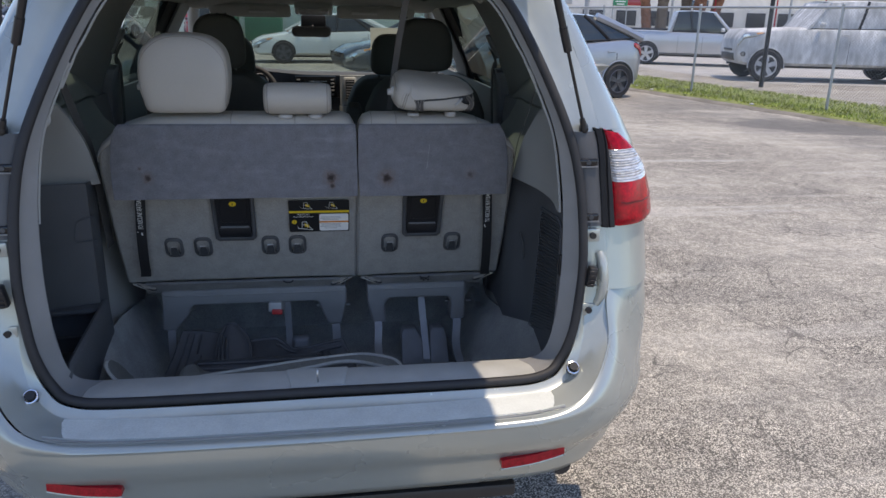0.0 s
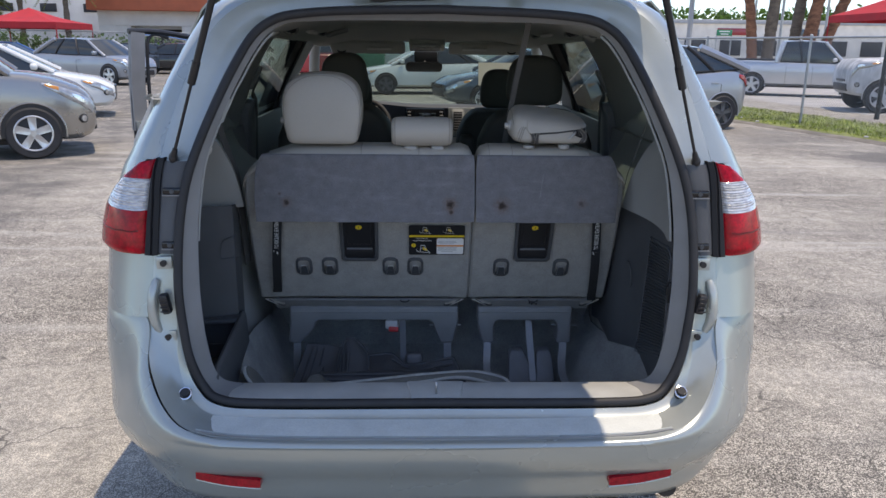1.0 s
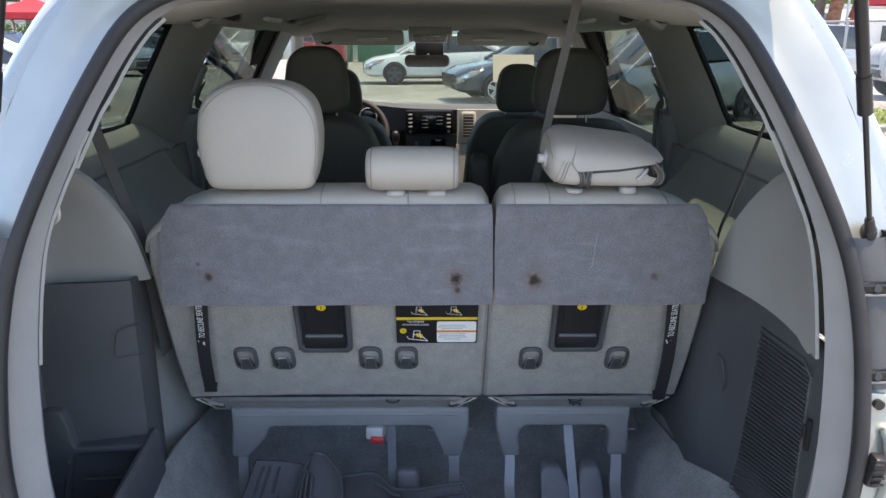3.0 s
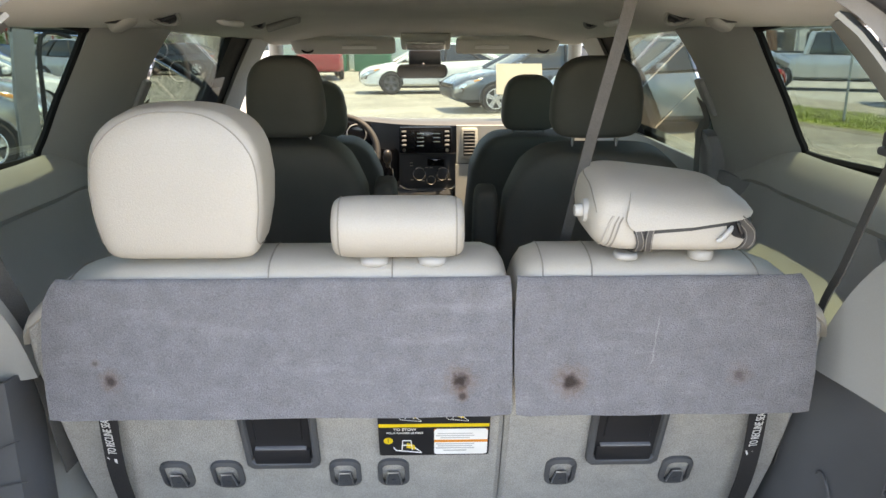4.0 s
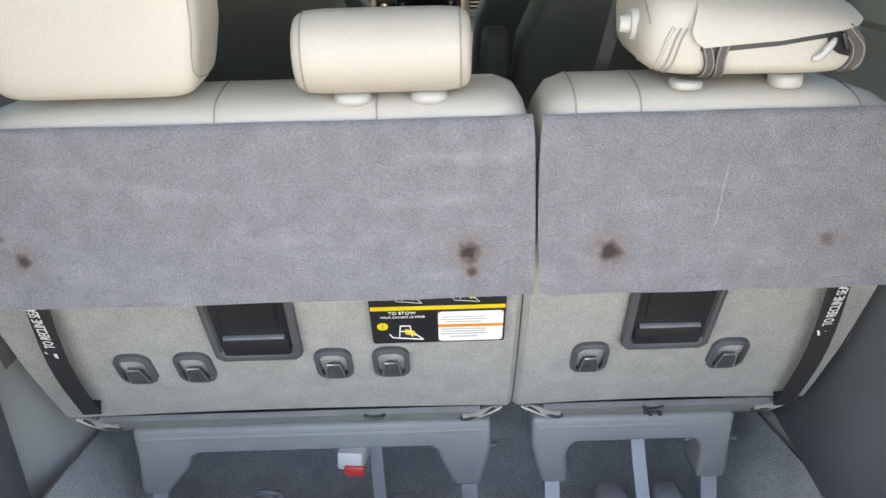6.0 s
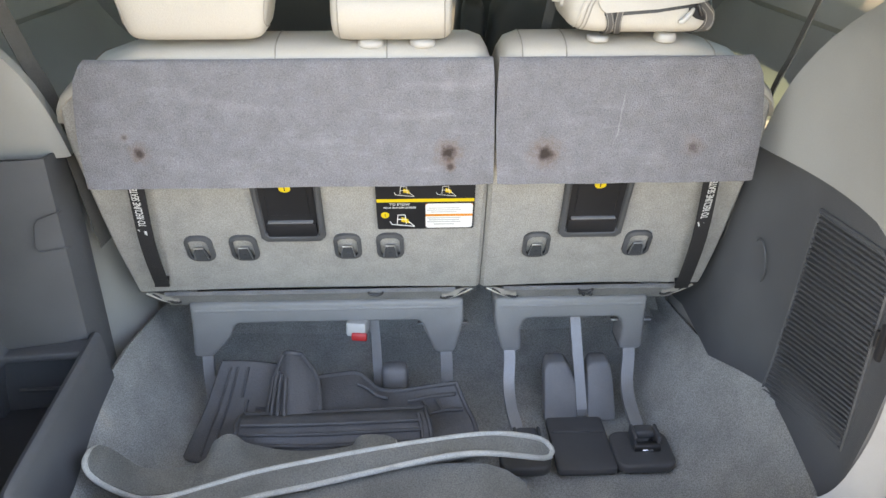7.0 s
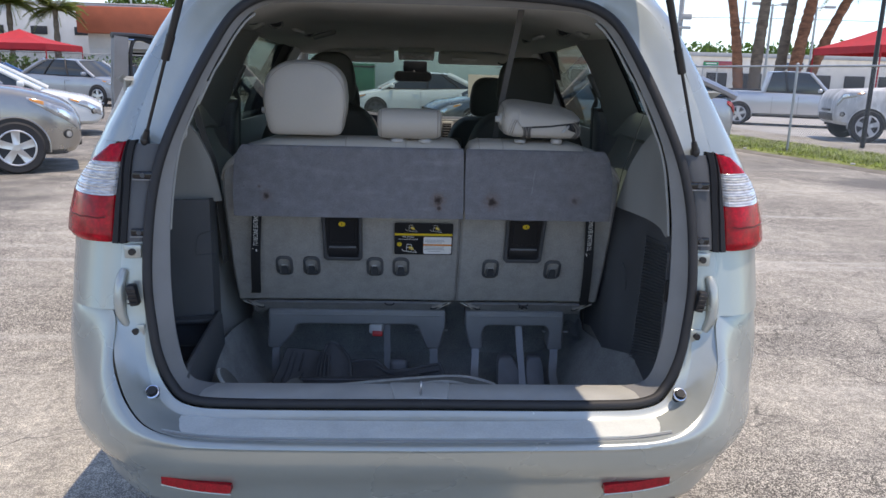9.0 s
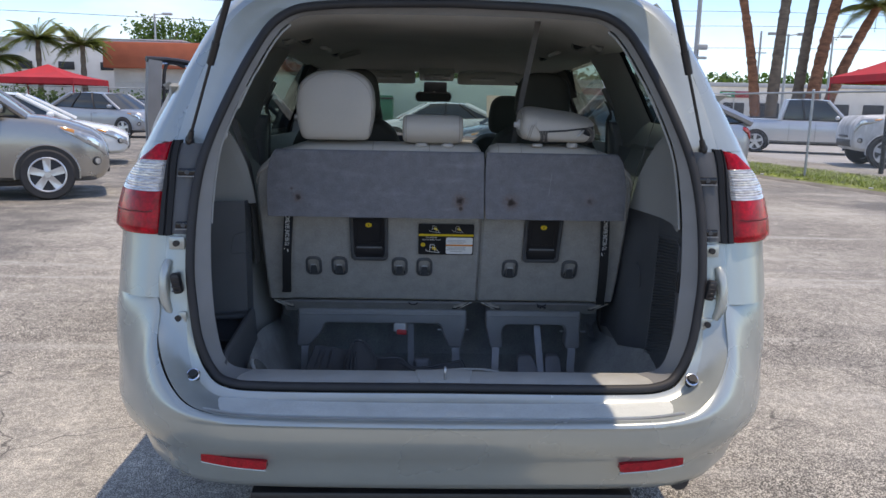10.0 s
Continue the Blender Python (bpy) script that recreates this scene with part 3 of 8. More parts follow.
# flanks, hood and nose
def flank(s):
    bm = bmesh.new()
    ys = [.62, .8, 1.0, 1.3, 1.7, 2.2, 2.7, 3.2, 3.7, 4.2, 4.55, 4.8]
    def w(y, z):
        return half_width(z) * interp(y, [.6, 4.0, 4.5, 4.8], [1, 1, .965, .86])
    grid(bm, [[(s * w(y, z), y, z) for y in ys] for z in (.26, .35, .50, .65, .81)])
    ys2 = [1.3, 1.7, 2.2, 2.7, 3.2, 3.7, 4.0, 4.2, 4.55, 4.8]
    grid(bm, [[(s * w(y, min(z, interp(y, [4.0, 4.8], [1.06, .86]))), y, min(z, interp(y, [4.0, 4.8], [1.06, .86]))) for y in ys2] for z in (.81, .92, 1.0, 1.06, 1.10)])
    bmesh.ops.remove_doubles(bm, verts=bm.verts, dist=.001)
    thick(bm, .004)
    part("flank", bm, SILVER, van, "silver side body panel")


mirrored(flank)
bm = bmesh.new()
grid(bm, [[(x * interp(y, [4.0, 4.55, 4.85], [.95, .90, .72]), y, z - .06 * abs(x) ** 3) for x in np.linspace(-1, 1, 13)] for y, z in ((3.98, 1.09), (4.2, 1.07), (4.5, 1.01), (4.75, .92), (4.85, .82), (4.95, .62), (4.95, .40), (4.86, .27))])
thick(bm, .006)
part("hood", bm, SILVER, van)
for s in (-1, 1):
    for y in (1.02, 4.05):
        bm = bmesh.new()
        tube(bm, [(s * .90 + .0, y + .26 * math.cos(q), .335 + .26 * math.sin(q)) for q in np.linspace(0, 2 * math.pi, 33)], .085, 10, False)
        wheel = part("wheel", bm, SEAL, van, "black tyre")
        bm = bmesh.new()
        rod(bm, (s * .82, y, .335), (s * .965, y, .335), .21, .19, 24)
        part("rim", bm, STEEL, wheel)

# glass
def pane(name, pts, m, label=""):
    bm = bmesh.new()
    n = len(pts)
    bm.faces.new([bm.verts.new(p) for p in pts])
    thick(bm, .004)
    ob = part(name, bm, m, van, label, smooth=False)
    ob.visible_shadow = False
    return ob


bm = bmesh.new()
WS = [(2.96, 1.675, .64), (3.3, 1.52, .70), (3.65, 1.33, .76), (4.0, 1.10, .80)]
grid(bm, [[(x * w, y + .10 * (1 - abs(x) ** 2), z) for x in np.linspace(-1, 1, 15)] for y, z, w in WS])
thick(bm, .005)
ws = part("windscreen", bm, GLASSCLEAR, van, "clear windscreen")
ws.visible_shadow = False
for s in (-1, 1):
    g = lambda y, z: (s * (half_width(z) - .048), y, z)
    pane("quarter_window", [g(.70, 1.29), g(1.20, 1.27), g(1.20, 1.585), g(.82, 1.585)], GLASSTINT, "tinted quarter window").visible_shadow = True
    pane("sliding_door_window", [g(1.66, 1.08), g(2.52, 1.08), g(2.48, 1.585), g(1.66, 1.585)], GLASSTINT, "tinted sliding door window").visible_shadow = True
pane("front_door_window", [(half_width(z) - .012, y, z) for y, z in ((2.70, 1.08), (3.70, 1.08), (3.40, 1.36), (3.15, 1.54), (2.85, 1.56))], GLASSCLEAR)


# ---------------------------------------------------------------- cabin shell: two skins, windows between the pillars
def skin(s, ys_lo, ys_hi, z0, z1, off, n=8):
    """A strip of side wall between two heights; ys_lo and ys_hi: its y range at the bottom and at the top."""
    rows = []
    for k in range(n + 1):
        f = k / n
        z = z0 + (z1 - z0) * f
        y0, y1 = ys_lo[0] + (ys_hi[0] - ys_lo[0]) * f, ys_lo[1] + (ys_hi[1] - ys_lo[1]) * f
        rows.append([(s * (half_width(z) - off), y, z) for y in np.linspace(y0, y1, 5)])
    return rows


def pillars(s):
    for name, lo, hi in (("pillar_c", (1.35, 1.68), (1.35, 1.66)), ("pillar_b", (2.50, 2.80), (2.46, 2.80))):
        bm = bmesh.new()
        grid(bm, skin(s, lo, hi, 1.08 if name == "pillar_b" else 1.26, 1.66, .004))
        thick(bm, .006)
        part("outer_pillar", bm, SILVER if name == "pillar_c" else GLOSSBLACK, van)
    bm = bmesh.new()
    grid(bm, skin(s, (.62, 3.0), (.60, 2.95), 1.575, 1.69, .003))
    thick(bm, .006)
    part("roof_rail", bm, SILVER, van)
    bm = bmesh.new()
    grid(bm, skin(s, (1.26, 1.68), (1.30, 1.68), 1.08, 1.28, .004, 4))
    thick(bm, .006)
    part("outer_panel", bm, SILVER, van)
    bm = bmesh.new()
    tube(bm, spline([(s * .66, 2.95, 1.68), (s * .73, 3.3, 1.52), (s * .79, 3.65, 1.32), (s * .84, 4.0, 1.09)], 12), .035, 10)
    part("pillar_a", bm, LIGHTTRIM, van, "light grey windscreen pillar")
    # inner trims
    bm = bmesh.new()
    rows = []
    for z in np.linspace(1.17, 1.60, 16):
        y0 = interp(z, [1.17, 1.30, 1.45, 1.60], [1.195, 1.180, 1.178, 1.170])
        y1 = interp(z, [1.17, 1.264, 1.33, 1.405, 1.488, 1.567, 1.60], [1.93, 1.80, 1.735, 1.68, 1.635, 1.66, 1.69])
        rows.append([(s * (half_width(z) - .052 - .040 * math.sin(f * math.pi) ** .7), y0 + (y1 - y0) * f, z) for f in np.linspace(0, 1, 14)])
    grid(bm, rows)
    thick(bm, .008)
    part("pillar_trim", bm, LIGHTTRIM, van, "light grey pillar trim")
    bm = bmesh.new()
    rows = []
    for y in np.linspace(.50, 1.74, 12):
        zt = interp(y, [.5, 1.15, 1.2, 1.44, 1.74], [1.302, 1.302, 1.312, 1.256, 1.190])
        rows.append([(s * (half_width(zt) - .070), y, zt), (s * (half_width(zt) - .078), y, zt - .006), (s * (half_width(zt) - .094), y, zt - .045), (s * (half_width(zt) - .100), y, min(1.215, zt - .06)), (s * (half_width(zt) - .085), y, min(1.20, zt - .08))])
    grid(bm, rows)
    thick(bm, .010)
    part("window_panel", bm, LIGHTTRIM, van, "light grey panel below the quarter window")
    bm = bmesh.new()
    tube(bm, [(s * (half_width(z) - .055), y, z) for y, z in spline_yz([(.70, 1.32), (1.13, 1.300), (1.175, 1.325), (1.17, 1.42), (1.155, 1.555), (1.12, 1.575), (.80, 1.575), (.72, 1.40), (.66, 1.335), (.70, 1.32)], 60)], .0085, 6, False)
    part("window_seal", bm, MATTBLACK, van)
    bm = bmesh.new()
    grid(bm, skin(s, (2.48, 2.74), (2.30, 2.60), 1.05, 1.58, .055, 8))
    thick(bm, .02)
    part("pillar_b_trim", bm, MATTBLACK, van, "black door seal and pillar")
    bm = bmesh.new()
    grid(bm, skin(s, (2.70, 3.02), (2.56, 2.90), 1.05, 1.57, .082, 8))
    thick(bm, .012)
    part("pillar_b_cover", bm, MIDGREY, van, "grey pillar cover")
    # added black strip under the quarter window, to hide the sill's sunlit glare
    bm = bmesh.new()
    grid(bm, [[(s * (half_width(1.27) - o), y, z) for y in np.linspace(.60, 1.24, 6)] for o, z in ((.085, 1.300), (.045, 1.300), (.010, 1.280))])
    thick(bm, .006)
    part("sill_glare_strip", bm, SEAL, van)
    # armrest and wheel housing beside the third row
    bm = bmesh.new()
    grid(bm, [[(s * (x + dx), y, z) for y, dx in zip(np.linspace(.70, 1.60, 10), (.05, .02, .0, 0, 0, 0, 0, .01, .03, .10))] for x, z in ((.855, 1.215), (.832, 1.205), (.822, 1.17), (.80, 1.11), (.75, 1.06), (.69, 1.03), (.662, .99), (.655, .80), (.655, .45))])
    thick(bm, .008)
    part("side_armrest", bm, LIGHTTRIM, van, "light grey moulded side panel")
    bm = bmesh.new()
    grid(bm, [[(s * x, y, z) for y in np.linspace(.62, 4.0, 12)] for x, z in ((.70, .44), (.80, .60), (.845, .90), (.85, 1.10), (.86, 1.19))])
    thick(bm, .02)
    part("side_lining", bm, MIDGREY, van, "grey cabin side lining")


def spline_yz(pts, n):
    return [(p.x, p.y) for p in spline([(y, z, 0) for y, z in pts], n)]


mirrored(pillars)

# headliner
bm = bmesh.new()
rows = []
for y, z in ((.425, 1.631), (.50, 1.634), (.8, 1.640), (1.5, 1.645), (2.3, 1.63), (2.75, 1.60), (2.98, 1.575)):
    w = interp(y, [.39, .425, .6, .8, 2.2, 2.98], [.44, .53, .70, .74, .76, .68])
    rows.append([(x * w, y, z - interp(abs(x) * w, [.36, .42, .56, .62, .76], [0, .004, .042, .051, .058]) * interp(y, [.39, .6, 2.3, 2.6], [.5, 1, 1, .6])) for x in np.linspace(-1, 1, 45)])
grid(bm, rows)
thick(bm, .012)
part("headliner", bm, HEADLINER, van, "beige-grey fabric headliner")

# cabin floor
part("cabin_floor", box((0, 2.55, .43), (1.64, 2.9, .04), .01), WELLCARPET, van, "charcoal cabin carpet")
bm = bmesh.new()
rbox(bm, (0, 4.05, .72), (1.6, .04, .62), .02)
part("firewall", bm, BLACK, van)


# ================================================================ load bay
IR = spline(RAIL_I, 400)


def rim_at(z):
    """The inner edge of the opening at a height."""
    return min((p for p in IR if p.x > .30 and (p.z > .62 or p.x > .6)), key=lambda p: abs(p.z - z))


def quarter_trim(s):
    # light upper panel: from the opening forward, its front edge sweeping back towards the roof
    bm = bmesh.new()
    rows = []
    for z in np.linspace(1.025, 1.40, 15):
        e = rim_at(z)
        yf = interp(z, [1.02, 1.10, 1.20, 1.28, 1.34, 1.40], [.64, .62, .575, .51, .44, .34])
        xf = interp(z, [1.02, 1.15, 1.25, 1.33, 1.40], [.638, .655, .685, .73, .79])
        row = []
        if s < 0:
            # a deep bay on this side: out to the body skin, then across to the front corner
            xd = min(.885, half_width(z) - .045)
            for x, y in spline_yz([(e.x, e.y + .004), (e.x + .05, e.y + .03), (xd - .06, e.y + .09), (xd, .40), (xd, .50), (xd - .03, yf - .035), (xd - .10, yf - .015), (xf + .03, yf - .008), (xf, yf)], 26):
                row.append((-x + CX, y, z))
            row.append((-xf - .002 + CX, yf + .015, z))
            row.append((-.80, yf + .03, z))
            rows.append(row)
            continue
        for f in np.linspace(0, 1, 12):
            x = e.x + (xf - e.x) * f + .030 * math.sin(f * math.pi) * interp(z, [1.02, 1.2, 1.4], [1, .8, .2])
            row.append((s * x + CX, e.y + .018 + (yf - e.y - .014) * f, z))
        row.append((s * (xf + .03) + CX, yf + .012, z))
        row.append((s * .80, yf + .02, z))
        rows.append(row)
    grid(bm, rows)
    thick(bm, .006)
    up = part("upper_quarter_trim", bm, LIGHTTRIM, van, "light grey upper side trim")
    # pillar lining above it, up to the roof
    bm = bmesh.new()
    rows = []
    for z in np.linspace(1.34, 1.580, 12):
        e = rim_at(z)
        yf = interp(z, [1.34, 1.42, 1.5, 1.58], [.66, .73, .77, .82])
        xf = half_width(z) - .065
        rows.append([(s * (e.x + (xf - e.x) * f ** .8) + CX * (1 - f), e.y + .020 + (yf - e.y - .016) * f, z) for f in np.linspace(0, 1, 10)])
    grid(bm, rows)
    thick(bm, .006)
    part("rear_pillar_trim", bm, LIGHTTRIM, van, "light grey rear pillar trim")
    # coat hook
    bm = bmesh.new()
    hx = .668 if s > 0 else -.640
    tube(bm, spline([(hx, .262, 1.295), (hx - s * .018, .255, 1.285), (hx - s * .022, .252, 1.262), (hx - s * .010, .256, 1.250), (hx, .262, 1.252)], 14), .0045, 8)
    part("bag_hook", bm, WHITEPLASTIC, up, "pale plastic bag hook")
    bm = bmesh.new()
    puff(bm, (hx - s * .004, .268, 1.318), (.012, .012, .017), (.8, .8), 14, 8)
    part("hook_boss", bm, COLLAR, up)


mirrored(quarter_trim)

# right-hand lower panel: plain, with the louvred grille
def panel_x(y, z):
    e = rim_at(max(z, .66))
    return interp(y, [.15, .22, .50, .60, .69], [e.x + .004, .684, .698, .680, .640]) - .03 * max(0, (.62 - z) / .12) * interp(y, [.15, .5], [1, .2])


bm = bmesh.new()
rows = []
for z in np.linspace(.50, 1.040, 12):
    e = rim_at(max(z, .66))
    row = []
    for f in np.linspace(0, 1, 14):
        y = e.y + .004 + (.68 - e.y) * f
        zl = interp(y, [.15, .27, .42, .57, .72, .83, .98], [.545, .552, .560, .550, .520, .500, .48])
        k = (z - .5) / .54
        row.append((panel_x(y, z), y, zl + (1.040 - .018 * f - zl) * k))
    row += [(.642, .76, row[-1][2]), (.648, .90, .53 + .49 * k), (.652, 1.02, .50 + .52 * k), (.80, 1.06, .50 + .52 * k)]
    rows.append(row)
grid(bm, rows)
thick(bm, .006, (1, 0, 0))
panelR = part("lower_quarter_trim", bm, CHARCOAL, van, "charcoal lower side trim with a louvred grille")


def gp(u, v, lift):
    """A point on the grille: u from its front to its rear edge, v downwards."""
    y = (.487 + .040 * v) * (1 - u) + (.250 - .004 * v) * u
    z = (.962 - .414 * v) * (1 - u) + (.985 - .345 * v) * u
    return Vector((panel_x(y, z) - lift, y, z))


bm = bmesh.new()
ring = [gp(u, 0, .002) for u in np.linspace(0, .85, 8)] + [gp(1, v, .002) for v in np.linspace(.06, 1, 10)] + [gp(u, 1, .002) for u in np.linspace(1, 0, 8)] + [gp(0, v, .002) for v in np.linspace(1, 0, 10)]
tube(bm, ring, .0038, 6, False)
grille = part("grille_frame", bm, CHARCOAL, panelR)
for k in range(40):
    v = (k + .5) / 40
    bm = bmesh.new()
    ribbon(bm, [gp(u, v, .004) for u in np.linspace(.02, .98 - .12 * max(0, .06 - v) / .06, 7)], .0058, .003, (.9, 0, -1))
    part("louvre", bm, CHARCOAL, grille, smooth=False)
bm = bmesh.new()
grid(bm, [[gp(u, v, .0012) for u in np.linspace(0, 1, 8)] for v in np.linspace(0, 1, 8)])
part("grille_back", bm, DARKPLASTIC, grille)
bm = bmesh.new()
rbox(bm, (.678, .222, .865), (.012, .014, .062), .004)
rbox(bm, (.674, .230, .868), (.010, .010, .030), .004)
part("grille_latch", bm, BLACK, panelR)
# oval cap on the wheel housing
bm = bmesh.new()
tube(bm, [(.672 - .02 * math.sin(q) * .3, .615 + .026 * math.cos(q), .80 + .045 * math.sin(q)) for q in np.linspace(0, 2 * math.pi, 24)], .002, 6, False)
part("cap_ring", bm, CHARCOAL, panelR)
# recessed lamp panel in the light trim
def trim_point(y, z, lift=0):
    e = rim_at(z)
    yf = interp(z, [1.02, 1.10, 1.20, 1.28, 1.34, 1.40], [.64, .62, .575, .51, .44, .34])
    xf = interp(z, [1.02, 1.15, 1.25, 1.33, 1.40], [.638, .655, .685, .73, .79])
    f = (y - e.y - .004) / (yf - e.y)
    return Vector((e.x + (xf - e.x) * f + .030 * math.sin(f * math.pi) * interp(z, [1.02, 1.2, 1.4], [1, .8, .2]) + CX - lift, y, z))


def lamp_outline(k, n=6):
    """A slanted rounded panel; k: share of its full size."""
    out = []
    for px, pz in rrect(.105 * k, .150 * k, .018, n):
        out.append((.292 + px + .10 * pz * (1 if px > 0 else -.3), 1.090 + pz + .18 * px))
    return out


bm = bmesh.new()
o1, o2, o3 = lamp_outline(1.0), lamp_outline(.93), lamp_outline(.86)
grid(bm, [[trim_point(y, z, .0005) for y, z in o1], [trim_point(y, z, .0050) for y, z in o2], [trim_point(y, z, .0020) for y, z in o3]], True)
lampR = part("cargo_lamp", bm, LIGHTTRIM, van, "recessed light grey cargo lamp panel")
bm = bmesh.new()
bm.faces.new([bm.verts.new(trim_point(y, z, .0022)) for y, z in o3])
part("lamp_cover", bm, LIGHTTRIM, lampR)
bm = bmesh.new()
bm.faces.new([bm.verts.new(trim_point(y, z, .0045)) for y, z in ((.270, 1.140), (.302, 1.146), (.302, 1.105), (.270, 1.098))])
thick(bm, .003)
part("lamp_lens", bm, WHITEPLASTIC, lampR, "small pale lens")
for y, z in ((.268, 1.075), (.268, 1.062), (.272, 1.030)):
    bm = bmesh.new()
    puff(bm, trim_point(y, z, .004), (.003, .004, .005), (1, 1), 8, 6)
    part("lamp_clip", bm, MIDGREY, lampR)

# left-hand lower panel: a deep bay with a low wall in front of it
bm = bmesh.new()
rows = []
for z in np.linspace(.44, 1.035, 10):
    e = rim_at(max(z, .66))
    rows.append([(-e.x + CX, e.y + .004, z), (-e.x - .03, e.y + .02, z), (-.80, .235, z), (-.875, .32, z), (-.885, .50, z), (-.860, .560, z), (-.700, .580, z), (-.655, .592, z), (-.648, .64, z), (-.66, .70, z), (-.80, .74, z)])
grid(bm, rows)
thick(bm, .006)
panelL = part("lower_quarter_trim", bm, CHARCOAL, van, "charcoal lower side trim with a storage bay")
bm = bmesh.new()
rows = []
for f in np.linspace(0, 1, 14):
    y = .150 + (.600 - .150) * f
    zt = interp(f, [0, .04, .1, .5, 1], [.635, .651, .657, .664, .672])
    xt = interp(f, [0, .08, 1], [-.616, -.620, -.638])
    rows.append([(xt + .020, y, .46), (xt + .012, y, .56), (xt + .006, y, zt - .014), (xt + .002, y, zt - .004), (xt - .004, y, zt), (xt - .012, y, zt - .003), (xt - .018, y, zt - .02), (xt - .022, y, .46)])
grid(bm, rows)
thick(bm, .004)
part("bay_wall", bm, CHARCOAL, panelL, "low charcoal bay wall")
bm = bmesh.new()
rbox(bm, (-.755, .385, .505), (.28, .43, .012), .004)
part("bay_floor", bm, DARKPLASTIC, panelL)
# moulded shoulder and ledge at the front of the bay, hollow below
bm = bmesh.new()
poly = [(-.890, .50), (-.890, .745), (-.836, .748), (-.822, .742), (-.812, .715), (-.806, .668), (-.800, .655), (-.640, .664), (-.640, .648), (-.795, .640), (-.812, .628), (-.826, .56), (-.832, .50)]
prism(bm, poly, .050, Matrix(((1, 0, 0, 0), (0, 0, -1, .590), (0, 1, 0, 0), (0, 0, 0, 1))))
bmesh.ops.bevel(bm, geom=[e for e in bm.edges if e.calc_face_angle(0) > .5], offset=.005, segments=3, profile=.5, affect="EDGES")
part("bay_step", bm, CHARCOAL, panelL, "moulded charcoal shoulder and ledge in the bay")
bm = bmesh.new()
for a_, b_ in (((-.818, .541, .62), (-.845, .541, .51)), ((-.800, .565, .56), (-.660, .565, .566))):
    tube(bm, [a_, b_], .004, 6)
part("moulded_crease", bm, CHARCOAL, panelL)
bm = bmesh.new()
ring = [(-.644, .588, .938), (-.684, .5745, .926), (-.692, .5725, .915), (-.700, .572, .872), (-.694, .573, .861), (-.642, .589, .864)]
tube(bm, ring, .0011, 6, False)
part("cover_outline", bm, DARKPLASTIC, panelL)
# carpeted well
bm = bmesh.new()
rows = []
for y in (.165, .17, .185, .24, .30, .45, .60, .72, .80, .90, 1.0, 1.06, 1.08, 1.085):
    up = interp(y, [.165, .17, .185, .24, 1.0, 1.06, 1.085], [.27, .26, .04, .0, .0, .04, .30])
    left = interp(y, [.17, .225, .35, .53, .70, .91, 1.08], [.54, .554, .568, .576, .568, .53, .50])
    right = interp(y, [.17, .27, .42, .57, .72, .83, 1.08], [.54, .560, .572, .562, .535, .510, .47])
    xl = interp(y, [.17, .6, 1.0], [.628, .632, .636])
    xr = interp(y, [.17, .22, .50, .60, .72, 1.0], [.645, .684, .694, .676, .640, .640])
    prof = [(-xl, left), (-xl + .010, left - .02), (-xl + .035, .47), (-xl + .062, .40), (-xl + .095, .352), (-xl + .135, .327), (-.30, .32), (0, .32), (.30, .32), (xr - .160, .325), (xr - .115, .350), (xr - .075, .40), (xr - .040, .46), (xr - .012, right - .03), (xr + .004, right)]
    rows.append([(x, y, min(.60, z + (up if z < .5 else 0))) for x, z in prof])
grid(bm, rows)
thick(bm, .01)
part("well_carpet", bm, WELLCARPET, van, "worn charcoal carpet lining the seat well")


# ---------------------------------------------------------------- third-row bench
def back_y(z):
    """The rear face of the seat back at a height."""
    return interp(z, [.60, .637, .70, .79, .85, 1.0, 1.24], [.80, .785, .752, .708, .682, .628, .568])


def flap_y(z):
    return interp(z, [.99, 1.0, 1.05, 1.15, 1.20, 1.207, 1.211], [.545, .545, .548, .559, .564, .567, .574])


